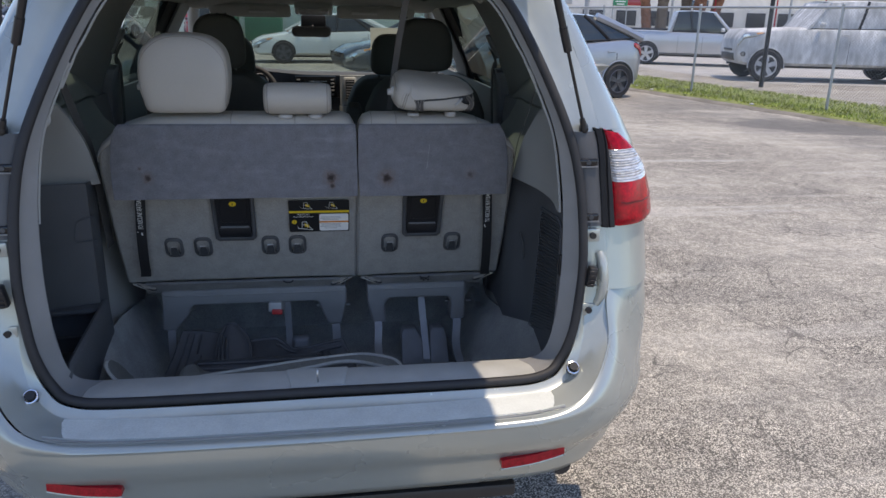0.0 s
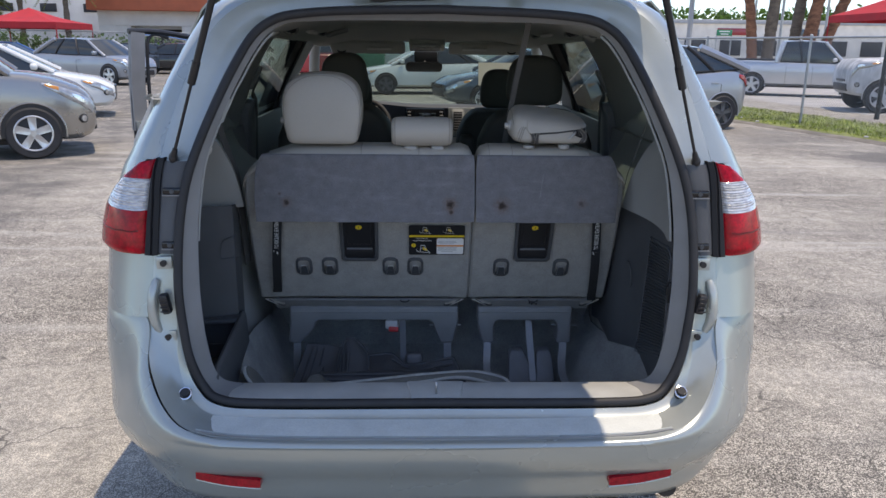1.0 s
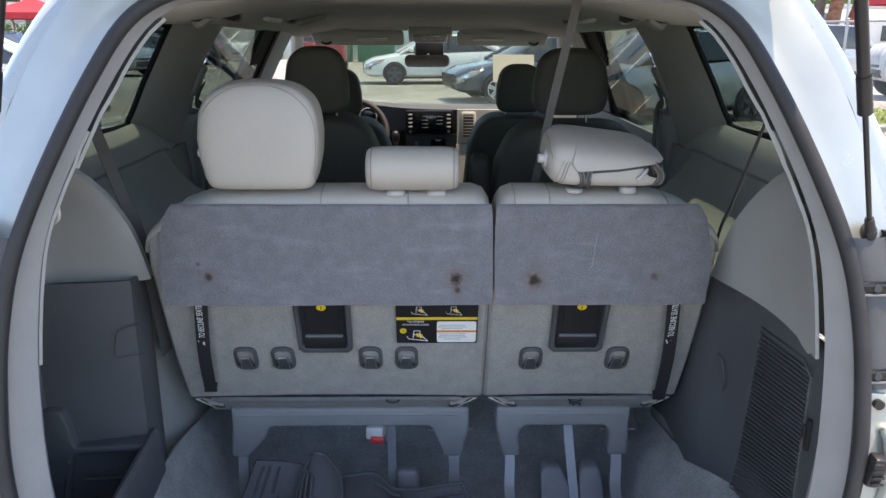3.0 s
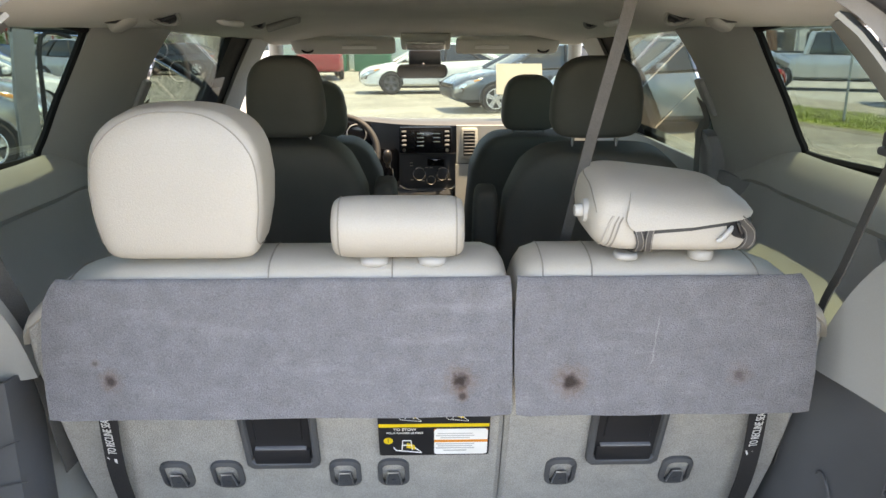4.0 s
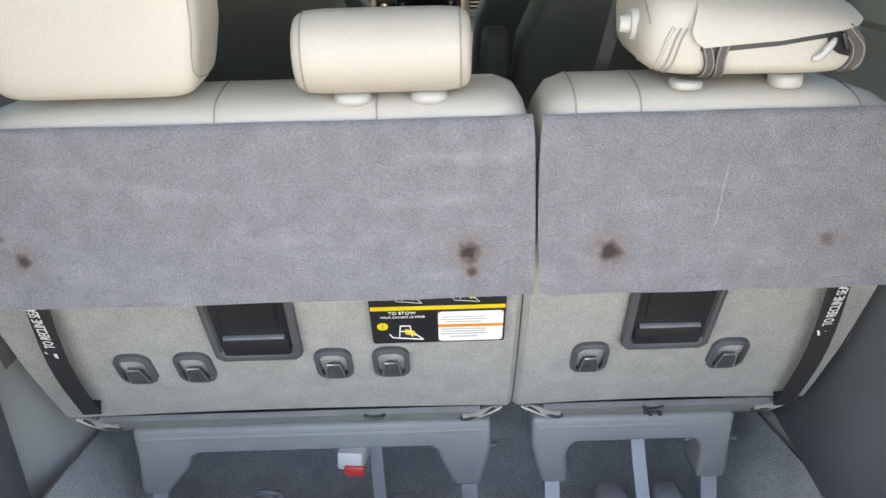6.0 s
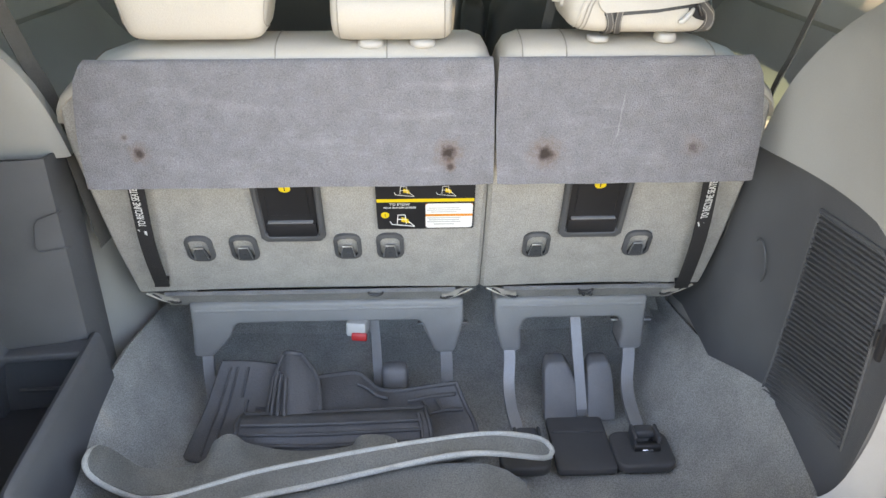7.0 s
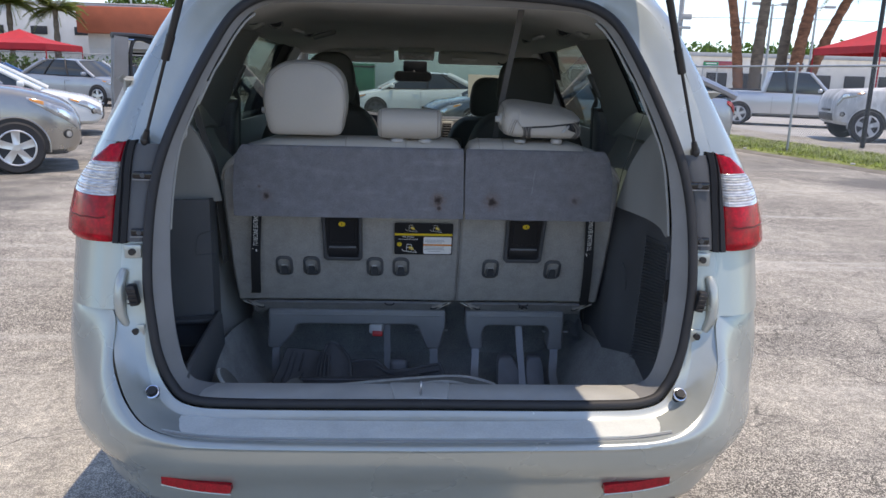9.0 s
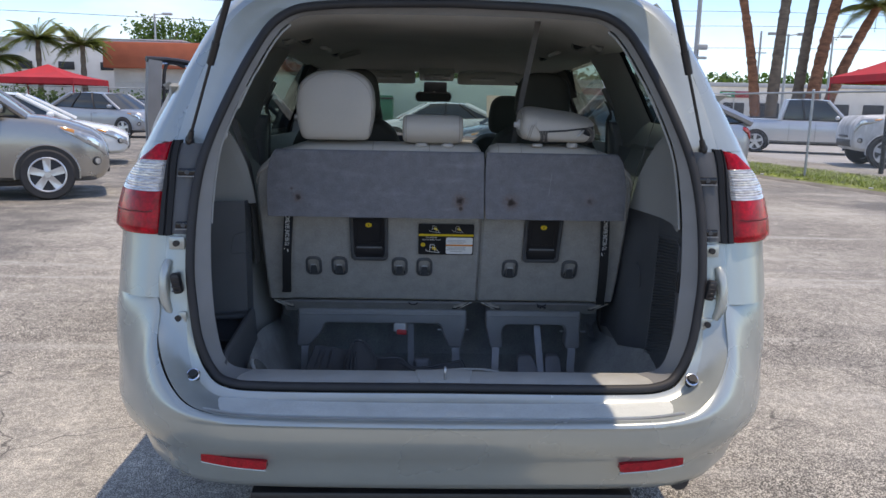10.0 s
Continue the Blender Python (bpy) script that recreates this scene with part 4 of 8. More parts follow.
def felt(stains, scratches):
    """Blue-grey felt: pile, rubbed pale areas, scuffs, and rust stains soaked in with soft edges."""
    m = mat("blue_grey_felt", (0.240, 0.239, 0.256), 0.97, 0, 0.055, 34, 0.36, 560, 1.0, tint=(0.214, 0.213, 0.227))
    t = m.node_tree
    b = t.nodes["Principled BSDF"]
    src = b.inputs["Base Color"].links[0].from_socket
    co = t.nodes.new("ShaderNodeTexCoord")
    scuff = t.nodes.new("ShaderNodeTexNoise")
    scuff.inputs["Scale"].default_value = 20
    scuff.inputs["Detail"].default_value = 8
    mp = t.nodes.new("ShaderNodeMapping")
    mp.inputs["Scale"].default_value = (.35, 1, 1.6)
    mp.inputs["Rotation"].default_value = (0, .5, 0)
    t.links.new(co.outputs["Object"], mp.inputs["Vector"])
    t.links.new(mp.outputs["Vector"], scuff.inputs["Vector"])
    sr = t.nodes.new("ShaderNodeValToRGB")
    sr.color_ramp.elements[0].position, sr.color_ramp.elements[1].position = .56, .74
    t.links.new(scuff.outputs["Fac"], sr.inputs["Fac"])
    sm = t.nodes.new("ShaderNodeMath")
    sm.operation = "MULTIPLY"
    sm.inputs[1].default_value = .17
    t.links.new(sr.outputs["Color"], sm.inputs[0])
    mx = t.nodes.new("ShaderNodeMixRGB")
    mx.inputs["Color2"].default_value = (.46, .46, .48, 1)
    t.links.new(sm.outputs["Value"], mx.inputs["Fac"])
    t.links.new(src, mx.inputs["Color1"])
    src = mx.outputs["Color"]
    nz = t.nodes.new("ShaderNodeTexNoise")
    nz.inputs["Scale"].default_value = 95
    nz.inputs["Detail"].default_value = 5
    t.links.new(co.outputs["Object"], nz.inputs["Vector"])
    for x, z, r, full in stains:
        for rr, amount, col in ((r * 2.1, .45 * full, (.17, .095, .06, 1)), (r * 1.05, .95 * full, (.030, .020, .016, 1))):
            d = t.nodes.new("ShaderNodeVectorMath")
            d.operation = "DISTANCE"
            d.inputs[1].default_value = (x, flap_y(z), z)
            t.links.new(co.outputs["Object"], d.inputs[0])
            a = t.nodes.new("ShaderNodeMath")
            a.operation = "MULTIPLY_ADD"
            a.inputs[1].default_value = -1.0 / rr
            a.inputs[2].default_value = 0.62
            t.links.new(d.outputs["Value"], a.inputs[0])
            s2 = t.nodes.new("ShaderNodeMath")
            s2.operation = "ADD"
            t.links.new(a.outputs["Value"], s2.inputs[0])
            t.links.new(nz.outputs["Fac"], s2.inputs[1])
            rp = t.nodes.new("ShaderNodeMapRange")
            rp.inputs["From Min"].default_value, rp.inputs["From Max"].default_value = .30, .85
            rp.inputs["To Min"].default_value, rp.inputs["To Max"].default_value = 0, amount
            t.links.new(s2.outputs["Value"], rp.inputs["Value"])
            k = t.nodes.new("ShaderNodeMixRGB")
            k.inputs["Color2"].default_value = col
            t.links.new(rp.outputs["Result"], k.inputs["Fac"])
            t.links.new(src, k.inputs["Color1"])
            src = k.outputs["Color"]
    sx = t.nodes.new("ShaderNodeSeparateXYZ")
    t.links.new(co.outputs["Object"], sx.inputs["Vector"])
    def calc(op, a, c_, d_=None):
        n = t.nodes.new("ShaderNodeMath")
        n.operation = op
        for k_, v in enumerate((a, c_, d_)):
            if isinstance(v, (int, float)):
                n.inputs[k_].default_value = v
            elif v is not None:
                t.links.new(v, n.inputs[k_])
        return n.outputs["Value"]
    for xa_, za_, xb_, zb_, wide, amount in scratches:
        # pale rubbed line between two points, broken by the pile
        ln = math.hypot(xb_ - xa_, zb_ - za_)
        ux, uz = (xb_ - xa_) / ln, (zb_ - za_) / ln
        dx_, dz_ = calc("SUBTRACT", sx.outputs["X"], xa_), calc("SUBTRACT", sx.outputs["Z"], za_)
        along = calc("ADD", calc("MULTIPLY", dx_, ux), calc("MULTIPLY", dz_, uz))
        side = calc("ABSOLUTE", calc("ADD", calc("SUBTRACT", calc("MULTIPLY", dx_, uz), calc("MULTIPLY", dz_, ux)), calc("MULTIPLY_ADD", nz.outputs["Fac"], .006, -.003)), 0)
        on = calc("MULTIPLY", calc("LESS_THAN", side, wide), calc("MULTIPLY", calc("GREATER_THAN", along, 0), calc("LESS_THAN", along, ln)))
        k = t.nodes.new("ShaderNodeMixRGB")
        k.inputs["Color2"].default_value = (.52, .51, .52, 1)
        t.links.new(calc("MULTIPLY", on, amount), k.inputs["Fac"])
        t.links.new(src, k.inputs["Color1"])
        src = k.outputs["Color"]
    t.links.new(src, b.inputs["Base Color"])
    return m


FELT = felt([(-.471, 1.057, .013, .9), (-.492, 1.085, .005, .5), (.053, 1.052, .018, 1), (.056, 1.028, .009, .8), (.221, 1.049, .020, 1), (.479, 1.058, .014, .55)],
            [(.352, 1.150, .343, 1.075, .0011, .20), (.318, 1.092, .352, 1.096, .0010, .10), (-.10, 1.13, .02, 1.105, .0010, .06)])


TOP_PROFILE = [(.578, 1.198), (.579, 1.211), (.588, 1.224), (.610, 1.232), (.648, 1.237), (.680, 1.235), (.704, 1.223), (.718, 1.199)]


def seat_shell(x0, x1, top_l, top_r, low_l, low_r, name, label):
    seat = thing(name, ((x0 + x1) / 2, .80, .62), label, "car seat", "third-row seats")
    # padded body
    prof = [(back_y(z) + .022, z) for z in np.linspace(.655, 1.185, 10)] + TOP_PROFILE + [(back_y(z) + .155, z) for z in np.linspace(1.15, .655, 8)]
    cy, cz = .74, .95
    bm = bmesh.new()
    rows = []
    xs = [x0, x0 + .005, x0 + .016, x0 + .04] + list(np.linspace(x0 + .08, x1 - .08, 8)) + [x1 - .04, x1 - .016, x1 - .005, x1]
    for x in xs:
        e = min(x - x0, x1 - x)
        ins = interp(e, [0, .005, .016, .04], [.030, .016, .005, 0])
        drop = interp(x - x0, [0, top_l * .5, top_l], [top_l * .55, top_l * .16, 0]) + interp(x1 - x, [0, top_r * .5, top_r], [top_r * .55, top_r * .16, 0])
        row = []
        for y, z in prof:
            d = Vector((y - cy, z - cz)).normalized() * ins
            low = interp(z, [.655, .80], [1, 0])
            xx = x + (low_l * low if x - x0 < .1 else 0) - (low_r * low if x1 - x < .1 else 0)
            row.append((xx, y - d.x, z - d.y - drop * max(0, (z - 1.0) / .25)))
        rows.append(row)
    grid(bm, rows, True, True)
    part("backrest", bm, CREAM, seat, "cream leather backrest", angle=60)
    # carpeted back
    bm = bmesh.new()
    rows = []
    for z in (.654, .659, .70, .80, .90, 1.0, 1.10, 1.20):
        f = (z - .64) / .56
        a = x0 - .003 + .012 * max(0, (f - .8) / .2) + low_l * (1 - f)
        b = x1 + .003 - .012 * max(0, (f - .8) / .2) - low_r * (1 - f)
        y = back_y(z) + (.010 if z < .656 else 0)
        y += .006
        def zd(x):
            d = interp(x - x0, [0, top_l * .5, top_l], [top_l * .55, top_l * .16, 0]) + interp(x1 - x, [0, top_r * .5, top_r], [top_r * .55, top_r * .16, 0])
            return z - d * max(0, (z - 1.0) / .25)
        xs_ = [a, a, a + .008, a + .03, a + .06, *[a + (b - a) * t for t in np.linspace(.14, .86, 9)], b - .06, b - .03, b - .008, b, b]
        ys_ = [.11, .010, 0, 0, 0] + [0] * 9 + [0, 0, 0, .010, .11]
        rows.append([(x, y + dy, zd(x) + .006 * math.sin((x - a) / (b - a) * math.pi) * (1 - f)) for x, dy in zip(xs_, ys_)])
    grid(bm, rows)
    thick(bm, .006, (0, 1, 0))
    part("back_carpet", bm, CARPETBACK, seat, "grey carpet on the seat back")
    # seat cushion
    bm = bmesh.new()
    puff(bm, ((x0 + x1) / 2, 1.08, .73), ((x1 - x0) / 2 - .03, .22, .07), (.3, .4))
    part("cushion", bm, CREAM, seat)
    # folded cover flaps with piping at the lower corners
    for xa_, sg in ((x0, 1), (x1, -1)):
        bm = bmesh.new()
        w_ = .062
        grid(bm, [[(xa_ + sg * (.018 + w_ * f), .789 + .004 * math.sin(f * 9), .652 - .022 * f ** .7 * g - .006 * f) for f in np.linspace(0, 1, 7)] for g in (0, .5, 1)])
        thick(bm, .004)
        fl = part("corner_flap", bm, CREAMDARK, seat, "cream cover flap at the lower corner")
        for o in (.0, .012):
            b2 = bmesh.new()
            tube(b2, spline([(xa_ + sg * (.012 + o), .787, .650 - o * .2), (xa_ + sg * (.034 + o), .785, .640 - o * .3), (xa_ + sg * (.060 + o), .786, .629 - o * .2), (xa_ + sg * (.080 + o * .3), .790, .626)], 10), .0028, 7)
            part("corner_piping", b2, CREAM if o == 0 else SEAL, fl)
    # hem below the carpet
    bm = bmesh.new()
    rows = [[(x0 + low_l + .05 + (x1 - x0 - low_l - low_r - .10) * t, back_y(z) + .012 + d, z) for t in np.linspace(0, 1, 12)] for z, d in ((.652, 0), (.63, .004), (.612, .012))]
    grid(bm, rows)
    thick(bm, .01)
    part("back_hem", bm, HEMFABRIC, seat, "dark grey fabric hem under the carpet")
    return seat


def flap(seat, x0, x1, tl, tr):
    bm = bmesh.new()
    rows = []
    for z in (.994, .998, 1.02, 1.06, 1.10, 1.15, 1.18, 1.195, 1.203, 1.208, 1.210):
        a = interp(z, [.99, 1.08, 1.14, 1.18, 1.20, 1.21], [x0 + .004, x0, x0 + tl * .10, x0 + tl * .38, x0 + tl * .75, x0 + tl])
        b = interp(z, [.99, 1.08, 1.14, 1.18, 1.20, 1.21], [x1 - .004 * (tr > .01), x1, x1 - tr * .10, x1 - tr * .38, x1 - tr * .75, x1 - tr])
        y = flap_y(z)
        n = 24
        rows.append([(a + (b - a) * t, y + .010 * max(0, abs(2 * t - 1) - .96) * 25 * .6 + .0015 * math.sin(t * 17 + z * 30), z) for t in np.linspace(0, 1, n)])
    grid(bm, rows)
    thick(bm, .012, (0, 1, 0))
    return part("felt_flap", bm, FELT, seat, "blue-grey felt flap, rubbed and stained")


def anchor(seat, x, z, cut=0):
    """A child-seat anchor: grey oval frame round a metal tongue."""
    y = back_y(z) + .003
    m = Matrix.Translation((x, y, z)) @ pose(0, 0, 0, 90 + 24, 0, 0)
    bm = bmesh.new()
    out, inn = rrect(.056, .076, .020, 5), rrect(.040, .058, .013, 5)
    vo = [bm.verts.new(m @ Vector((px, py, .001))) for px, py in out]
    vi = [bm.verts.new(m @ Vector((px, py + .002, .0045))) for px, py in inn]
    vb = [bm.verts.new(m @ Vector((px, py + .002, -.002))) for px, py in inn]
    for i in range(len(vo)):
        j = (i + 1) % len(vo)
        bm.faces.new((vo[i], vo[j], vi[j], vi[i]))
        bm.faces.new((vi[i], vi[j], vb[j], vb[i]))
    vs = [bm.verts.new(m @ Vector((px, py, -.008))) for px, py in out]
    for i in range(len(vo)):
        j = (i + 1) % len(vo)
        bm.faces.new((vs[i], vs[j], vo[j], vo[i]))
    fr = part("anchor_frame", bm, DIMPLASTIC, seat, "grey plastic anchor frame")
    bm = bmesh.new()
    prism(bm, [(-.017, -.028), (.017, -.028), (.010, .004), (-.010, .004)], .005, m)
    rod(bm, m @ Vector((0, -.016, .005)), m @ Vector((0, -.016, .0065)), .005, .005, 10)
    part("anchor_tongue", bm, DARKPLASTIC, fr)
    bm = bmesh.new()
    tube(bm, [m @ Vector(p) for p in ((-.014, -.025, .005), (-.012, -.004, .006), (-.009, .009, .006), (.009, .009, .006), (.012, -.004, .006), (.014, -.025, .005))], .0016, 6)
    part("anchor_loop", bm, STEEL, fr)


def grab_recess(seat, cx):
    """The handle pocket: raised frame, black plate for the pocket's shade, latch bars and a yellow disc."""
    zc = .902
    m = Matrix.Translation((cx, back_y(zc) - .001, zc)) @ pose(0, 0, 0, 90 + 20, 0, 0)
    out = [(-.066, .085), (.066, .085), (.064, -.074), (.054, -.084), (-.054, -.084), (-.064, -.074)]
    bm = bmesh.new()
    rows = []
    for k, h in ((1.0, -.004), (.985, .006), (.90, .009), (.84, .008), (.80, .001)):
        rows.append([m @ Vector((x * k, y * (k if y < 0 else 1), h)) for x, y in out])
    grid(bm, rows, True)
    fr = part("grab_recess", bm, DIMPLASTIC, seat, "charcoal plastic handle pocket")
    # Nothing is hollow here: a black plate gives the pocket its shade.
    bm = bmesh.new()
    prism(bm, [(x * .82, y * (.82 if y < 0 else 1)) for x, y in out], .0015, m)
    part("pocket", bm, BLACK, fr, "black plate standing for the pocket's shaded depth")
    bm = bmesh.new()
    rbox(bm, (0, -.030, .004), (.088, .004, .008), .0015, 2)
    bm.transform(m)
    part("latch_edge", bm, FOOTGREY, fr)
    bm = bmesh.new()
    rbox(bm, (0, -.052, .004), (.098, .036, .006), .003, 2)
    bm.transform(m)
    part("latch_bar", bm, BLACK, fr)
    bm = bmesh.new()
    rbox(bm, (0, .030, .003), (.080, .085, .003), .002, 1)
    bm.transform(m)
    part("handle_plate", bm, BLACK, fr)
    bm = bmesh.new()
    mm = m @ Matrix.Translation((0, .058, .0048))
    prism(bm, [(.011 * math.cos(q), .0085 * math.sin(q)) for q in np.linspace(0, 2 * math.pi, 21)[:-1]], .0015, mm)
    disc = part("number_disc", bm, YELLOW, fr, "yellow numbered disc")
    bm = bmesh.new()
    prism(bm, [(-.001, -.0045), (.001, -.0045), (.001, .0045), (-.001, .0045)], .0022, mm)
    part("numeral", bm, BLACK, disc)


def recline_strap(seat, x, lean, z0):
    z1 = .995
    pts = [(x + lean * (1 - (z - z0) / (z1 - z0)), back_y(z) - .012 - .012 * math.sin((z - z0) / (z1 - z0) * 3), z) for z in np.linspace(z1, z0, 9)]
    pts += [(pts[-1][0] + lean * .1, pts[-1][1] + .004, z0 - .006), (pts[-1][0], pts[-1][1] + .008, z0 + .02)]
    bm = bmesh.new()
    ribbon(bm, pts, .030, .0022)
    st = part("recline_strap", bm, WEBBING, seat, "black webbing pull strap with white lettering")
    zc = .915
    xx = x + lean * (1 - (zc - z0) / (z1 - z0))
    up = Vector((-lean, back_y(z1) - back_y(z0), z1 - z0)).normalized()
    side = Vector((0, -1, 0)).cross(up).normalized()
    nor = side.cross(up)
    if nor.y > 0:
        nor = -nor
    # letters run up the strap
    m = Matrix.Translation((xx, back_y(zc) - .027, zc)) @ Matrix((( up.x, (nor.cross(up)).x, nor.x, 0), (up.y, (nor.cross(up)).y, nor.y, 0), (up.z, (nor.cross(up)).z, nor.z, 0), (0, 0, 0, 1)))
    lettering("TO RECLINE SEATBACK", .020, m @ Matrix.Translation((.022, 0, 0)) @ Matrix.Diagonal((.60, 1, 1, 1)), WHITE, st)
    bm = bmesh.new()
    mm = m @ Matrix.Translation((-.066, 0, 0)) @ Matrix.Scale(1.5, 4)
    prism(bm, [(-.012, -.003), (.008, -.003), (.008, .000), (-.009, .000), (-.009, .004), (-.012, .004)], .0006, mm)
    prism(bm, [(-.002, .002), (.010, .006), (.010, .008), (-.003, .004)], .0006, mm)
    part("seat_pictogram", bm, WHITE, st)


def seat_base(seat, xs, legs):
    """Plastic-covered frame below the seat: a bar on two short legs; xs: outer, inner foot, inner top, then the same on the other side."""
    o0, f0, i0, i1, f1, o1, t0, t1 = xs
    prof = [(t0, .617), (t1, .617), (t1, .556), (o1, .480), (o1 - .006, .472), (f1 + .006, .472), (f1, .480), (i1 + .003, .532), (i1 - .003, .552), (i1 - .014, .562),
            (i0 + .014, .562), (i0 + .003, .552), (i0 - .003, .532), (f0, .480), (f0 - .006, .472), (o0 + .006, .472), (o0, .480), (t0, .556)]
    m = Matrix(((1, 0, 0, 0), (0, 0, -1, 0), (0, 1, 0, 0), (0, 0, 0, 1)))
    bm = bmesh.new()
    prism(bm, prof, .075, Matrix.Translation((0, .868, 0)) @ m)
    bmesh.ops.bevel(bm, geom=[e for e in bm.edges if e.calc_face_angle(0) > .6], offset=.009, segments=3, profile=.5, affect="EDGES")
    base = part("seat_frame", bm, MIDGREY, seat, "grey plastic seat frame cover")
    bm = bmesh.new()
    tube(bm, [(t0 + .012, .794, .598), (t1 - .012, .794, .598)], .0035, 6)
    part("cover_bead", bm, MIDGREY, base)
    for w, pts in legs:
        bm = bmesh.new()
        ribbon(bm, spline(pts, 14), w, .013)
        bmesh.ops.bevel(bm, geom=[e for e in bm.edges if e.calc_face_angle(0) > .6], offset=.003, segments=2, profile=.5, affect="EDGES")
        part("leg", bm, LEGSTEEL, base, "grey painted steel leg")
    # small metal clips beside the feet of the cover
    for x in (i1 - .004, o1 + .018):
        bm = bmesh.new()
        rbox(bm, (x, .84, .528), (.020, .012, .006), .002)
        part("frame_clip", bm, STEEL, base)


seatL = seat_shell(-.616, .130, .17, .03, .0, .0, "bench_seat", "wide cream leather seat back with carpeted rear and felt flap")
flap(seatL, -.574, .1325, .030, .004)
seatR = seat_shell(.138, .630, .03, .17, .0, .0, "single_seat", "narrow cream leather seat back with carpeted rear and felt flap")
flap(seatR, .1355, .598, .004, .030)
for x in (-.447, -.357, -.146, -.059):
    anchor(seatL, x, .796)
for x in (.243, .454):
    anchor(seatR, x, .793)
grab_recess(seatL, -.250)
grab_recess(seatR, .346)
recline_strap(seatL, -.514, -.035, .695)
recline_strap(seatR, .549, .034, .658)
seat_base(seatL, (-.528, -.477, -.430, .008, .031, .084, -.521, .100),
          [(.026, [(-.497, .81, .49), (-.499, .80, .43), (-.500, .80, .335)]), (.028, [(.060, .81, .49), (.062, .80, .43), (.062, .80, .400), (.064, .80, .335)]), (.022, [(-.107, .83, .585), (-.105, .83, .45), (-.103, .82, .335)])])
seat_base(seatR, (.188, .239, .236, .470, .468, .525, .171, .523),
          [(.026, [(.209, .81, .49), (.210, .79, .455), (.206, .755, .405), (.208, .70, .375), (.219, .615, .355)]), (.024, [(.366, .84, .585), (.368, .83, .53), (.373, .77, .43), (.377, .725, .352)]),
           (.028, [(.494, .81, .49), (.493, .79, .455), (.484, .75, .410), (.480, .69, .385), (.486, .600, .362)])])
# red buckle and its stalk
bm = bmesh.new()
rbox(bm, (-.143, .800, .548), (.046, .060, .034), .006, 2, (-12, 0, -8))
buckle = part("buckle", bm, WHITEPLASTIC, seatL, "grey belt buckle")
bm = bmesh.new()
rbox(bm, (-.139, .767, .539), (.036, .010, .019), .004, 2, (-12, 0, -8))
part("release_button", bm, REDPLASTIC, buckle, "red release button")
# foot covers on the well floor, leaning towards the seat
SLANT = Matrix(((1, 0, 0, 0), (0, .60, -1, .545), (0, 1, 0, 0), (0, 0, 0, 1)))
bm = bmesh.new()
for x0_, x1_, cutx in ((.290, .352, 1), (.392, .452, 0)):
    a_, b_ = .335, .452
    poly = [(x0_ - .004, a_), (x1_ + (.012 if cutx else .004), a_), (x1_ + (.012 if cutx else 0), .412), (x1_ - (.002 if cutx else .004), .440), (x1_ - .010, b_), (x0_ + .010, b_), (x0_, b_ - .012)]
    prism(bm, poly, .045, SLANT)
prism(bm, [(.352, .335), (.400, .335), (.398, .372), (.360, .372)], .030, SLANT)
bmesh.ops.bevel(bm, geom=[e for e in bm.edges if e.calc_face_angle(0) > .6], offset=.006, segments=2, profile=.5, affect="EDGES")
part("foot_cover", bm, FOOTGREY, seatR, "grey plastic foot cover")
bm = bmesh.new()
prism(bm, rrect(.130, .175, .010, 3, .352, .612), .018, Matrix.Translation((0, 0, .334)))
bmesh.ops.bevel(bm, geom=[e for e in bm.edges if e.calc_face_angle(0) > .6], offset=.005, segments=2, profile=.5, affect="EDGES")
rbox(bm, (.352, .648, .353), (.118, .010, .004), .0015)
part("floor_plate", bm, DIMPLASTIC, seatR, "charcoal plastic plate over the floor track")
for cx, w_ in ((.481, .130), (.222, .110)):
    bm = bmesh.new()
    prism(bm, rrect(w_, .115, .026, 5, cx, .582), .024, Matrix.Translation((0, 0, .334)))
    bmesh.ops.bevel(bm, geom=[e for e in bm.edges if e.calc_face_angle(0) > .6], offset=.007, segments=3, profile=.5, affect="EDGES")
    fb = part("floor_bracket", bm, DIMPLASTIC, seatR, "charcoal floor bracket")
    bm = bmesh.new()
    for dx in (-.026, .026):
        rbox(bm, (cx + .008 + dx, .598, .372), (.008, .048, .040), .006, 3)
    rbox(bm, (cx + .008, .610, .378), (.046, .030, .022), .008, 3)
    part("hinge_cheek", bm, DIMPLASTIC, fb)
    bm = bmesh.new()
    rod(bm, (cx - .020, .578, .364), (cx + .036, .578, .364), .011, .011, 16)
    part("hinge_barrel", bm, BLACK, fb)
    bm = bmesh.new()
    rbox(bm, (cx + .008, .566, .362), (.024, .004, .008), .001, 1)
    part("hinge_pin", bm, CHROME, fb, "bright steel pin")
bm = bmesh.new()
rbox(bm, (-.063, .815, .378), (.064, .05, .094), .016, 3, (-6, 0, 0))
part("foot_cover", bm, FOOTGREY, seatL)
# cord loops hanging from the hems
for x, st in ((-.098, seatL), (.372, seatR)):
    bm = bmesh.new()
    tube(bm, [(x + .016 * math.cos(q), .776, .650 + .008 * math.sin(q)) for q in np.linspace(math.pi, 2 * math.pi, 12)], .0028, 6)
    if st is seatR:
        for k_ in range(4):
            puff(bm, (x - .012 + .008 * k_, .774, .640 - .004 * (k_ % 2)), (.0045, .004, .0045), (1, 1), 8, 6)
    part("cord_loop", bm, BLACK, st, "black cord loop")
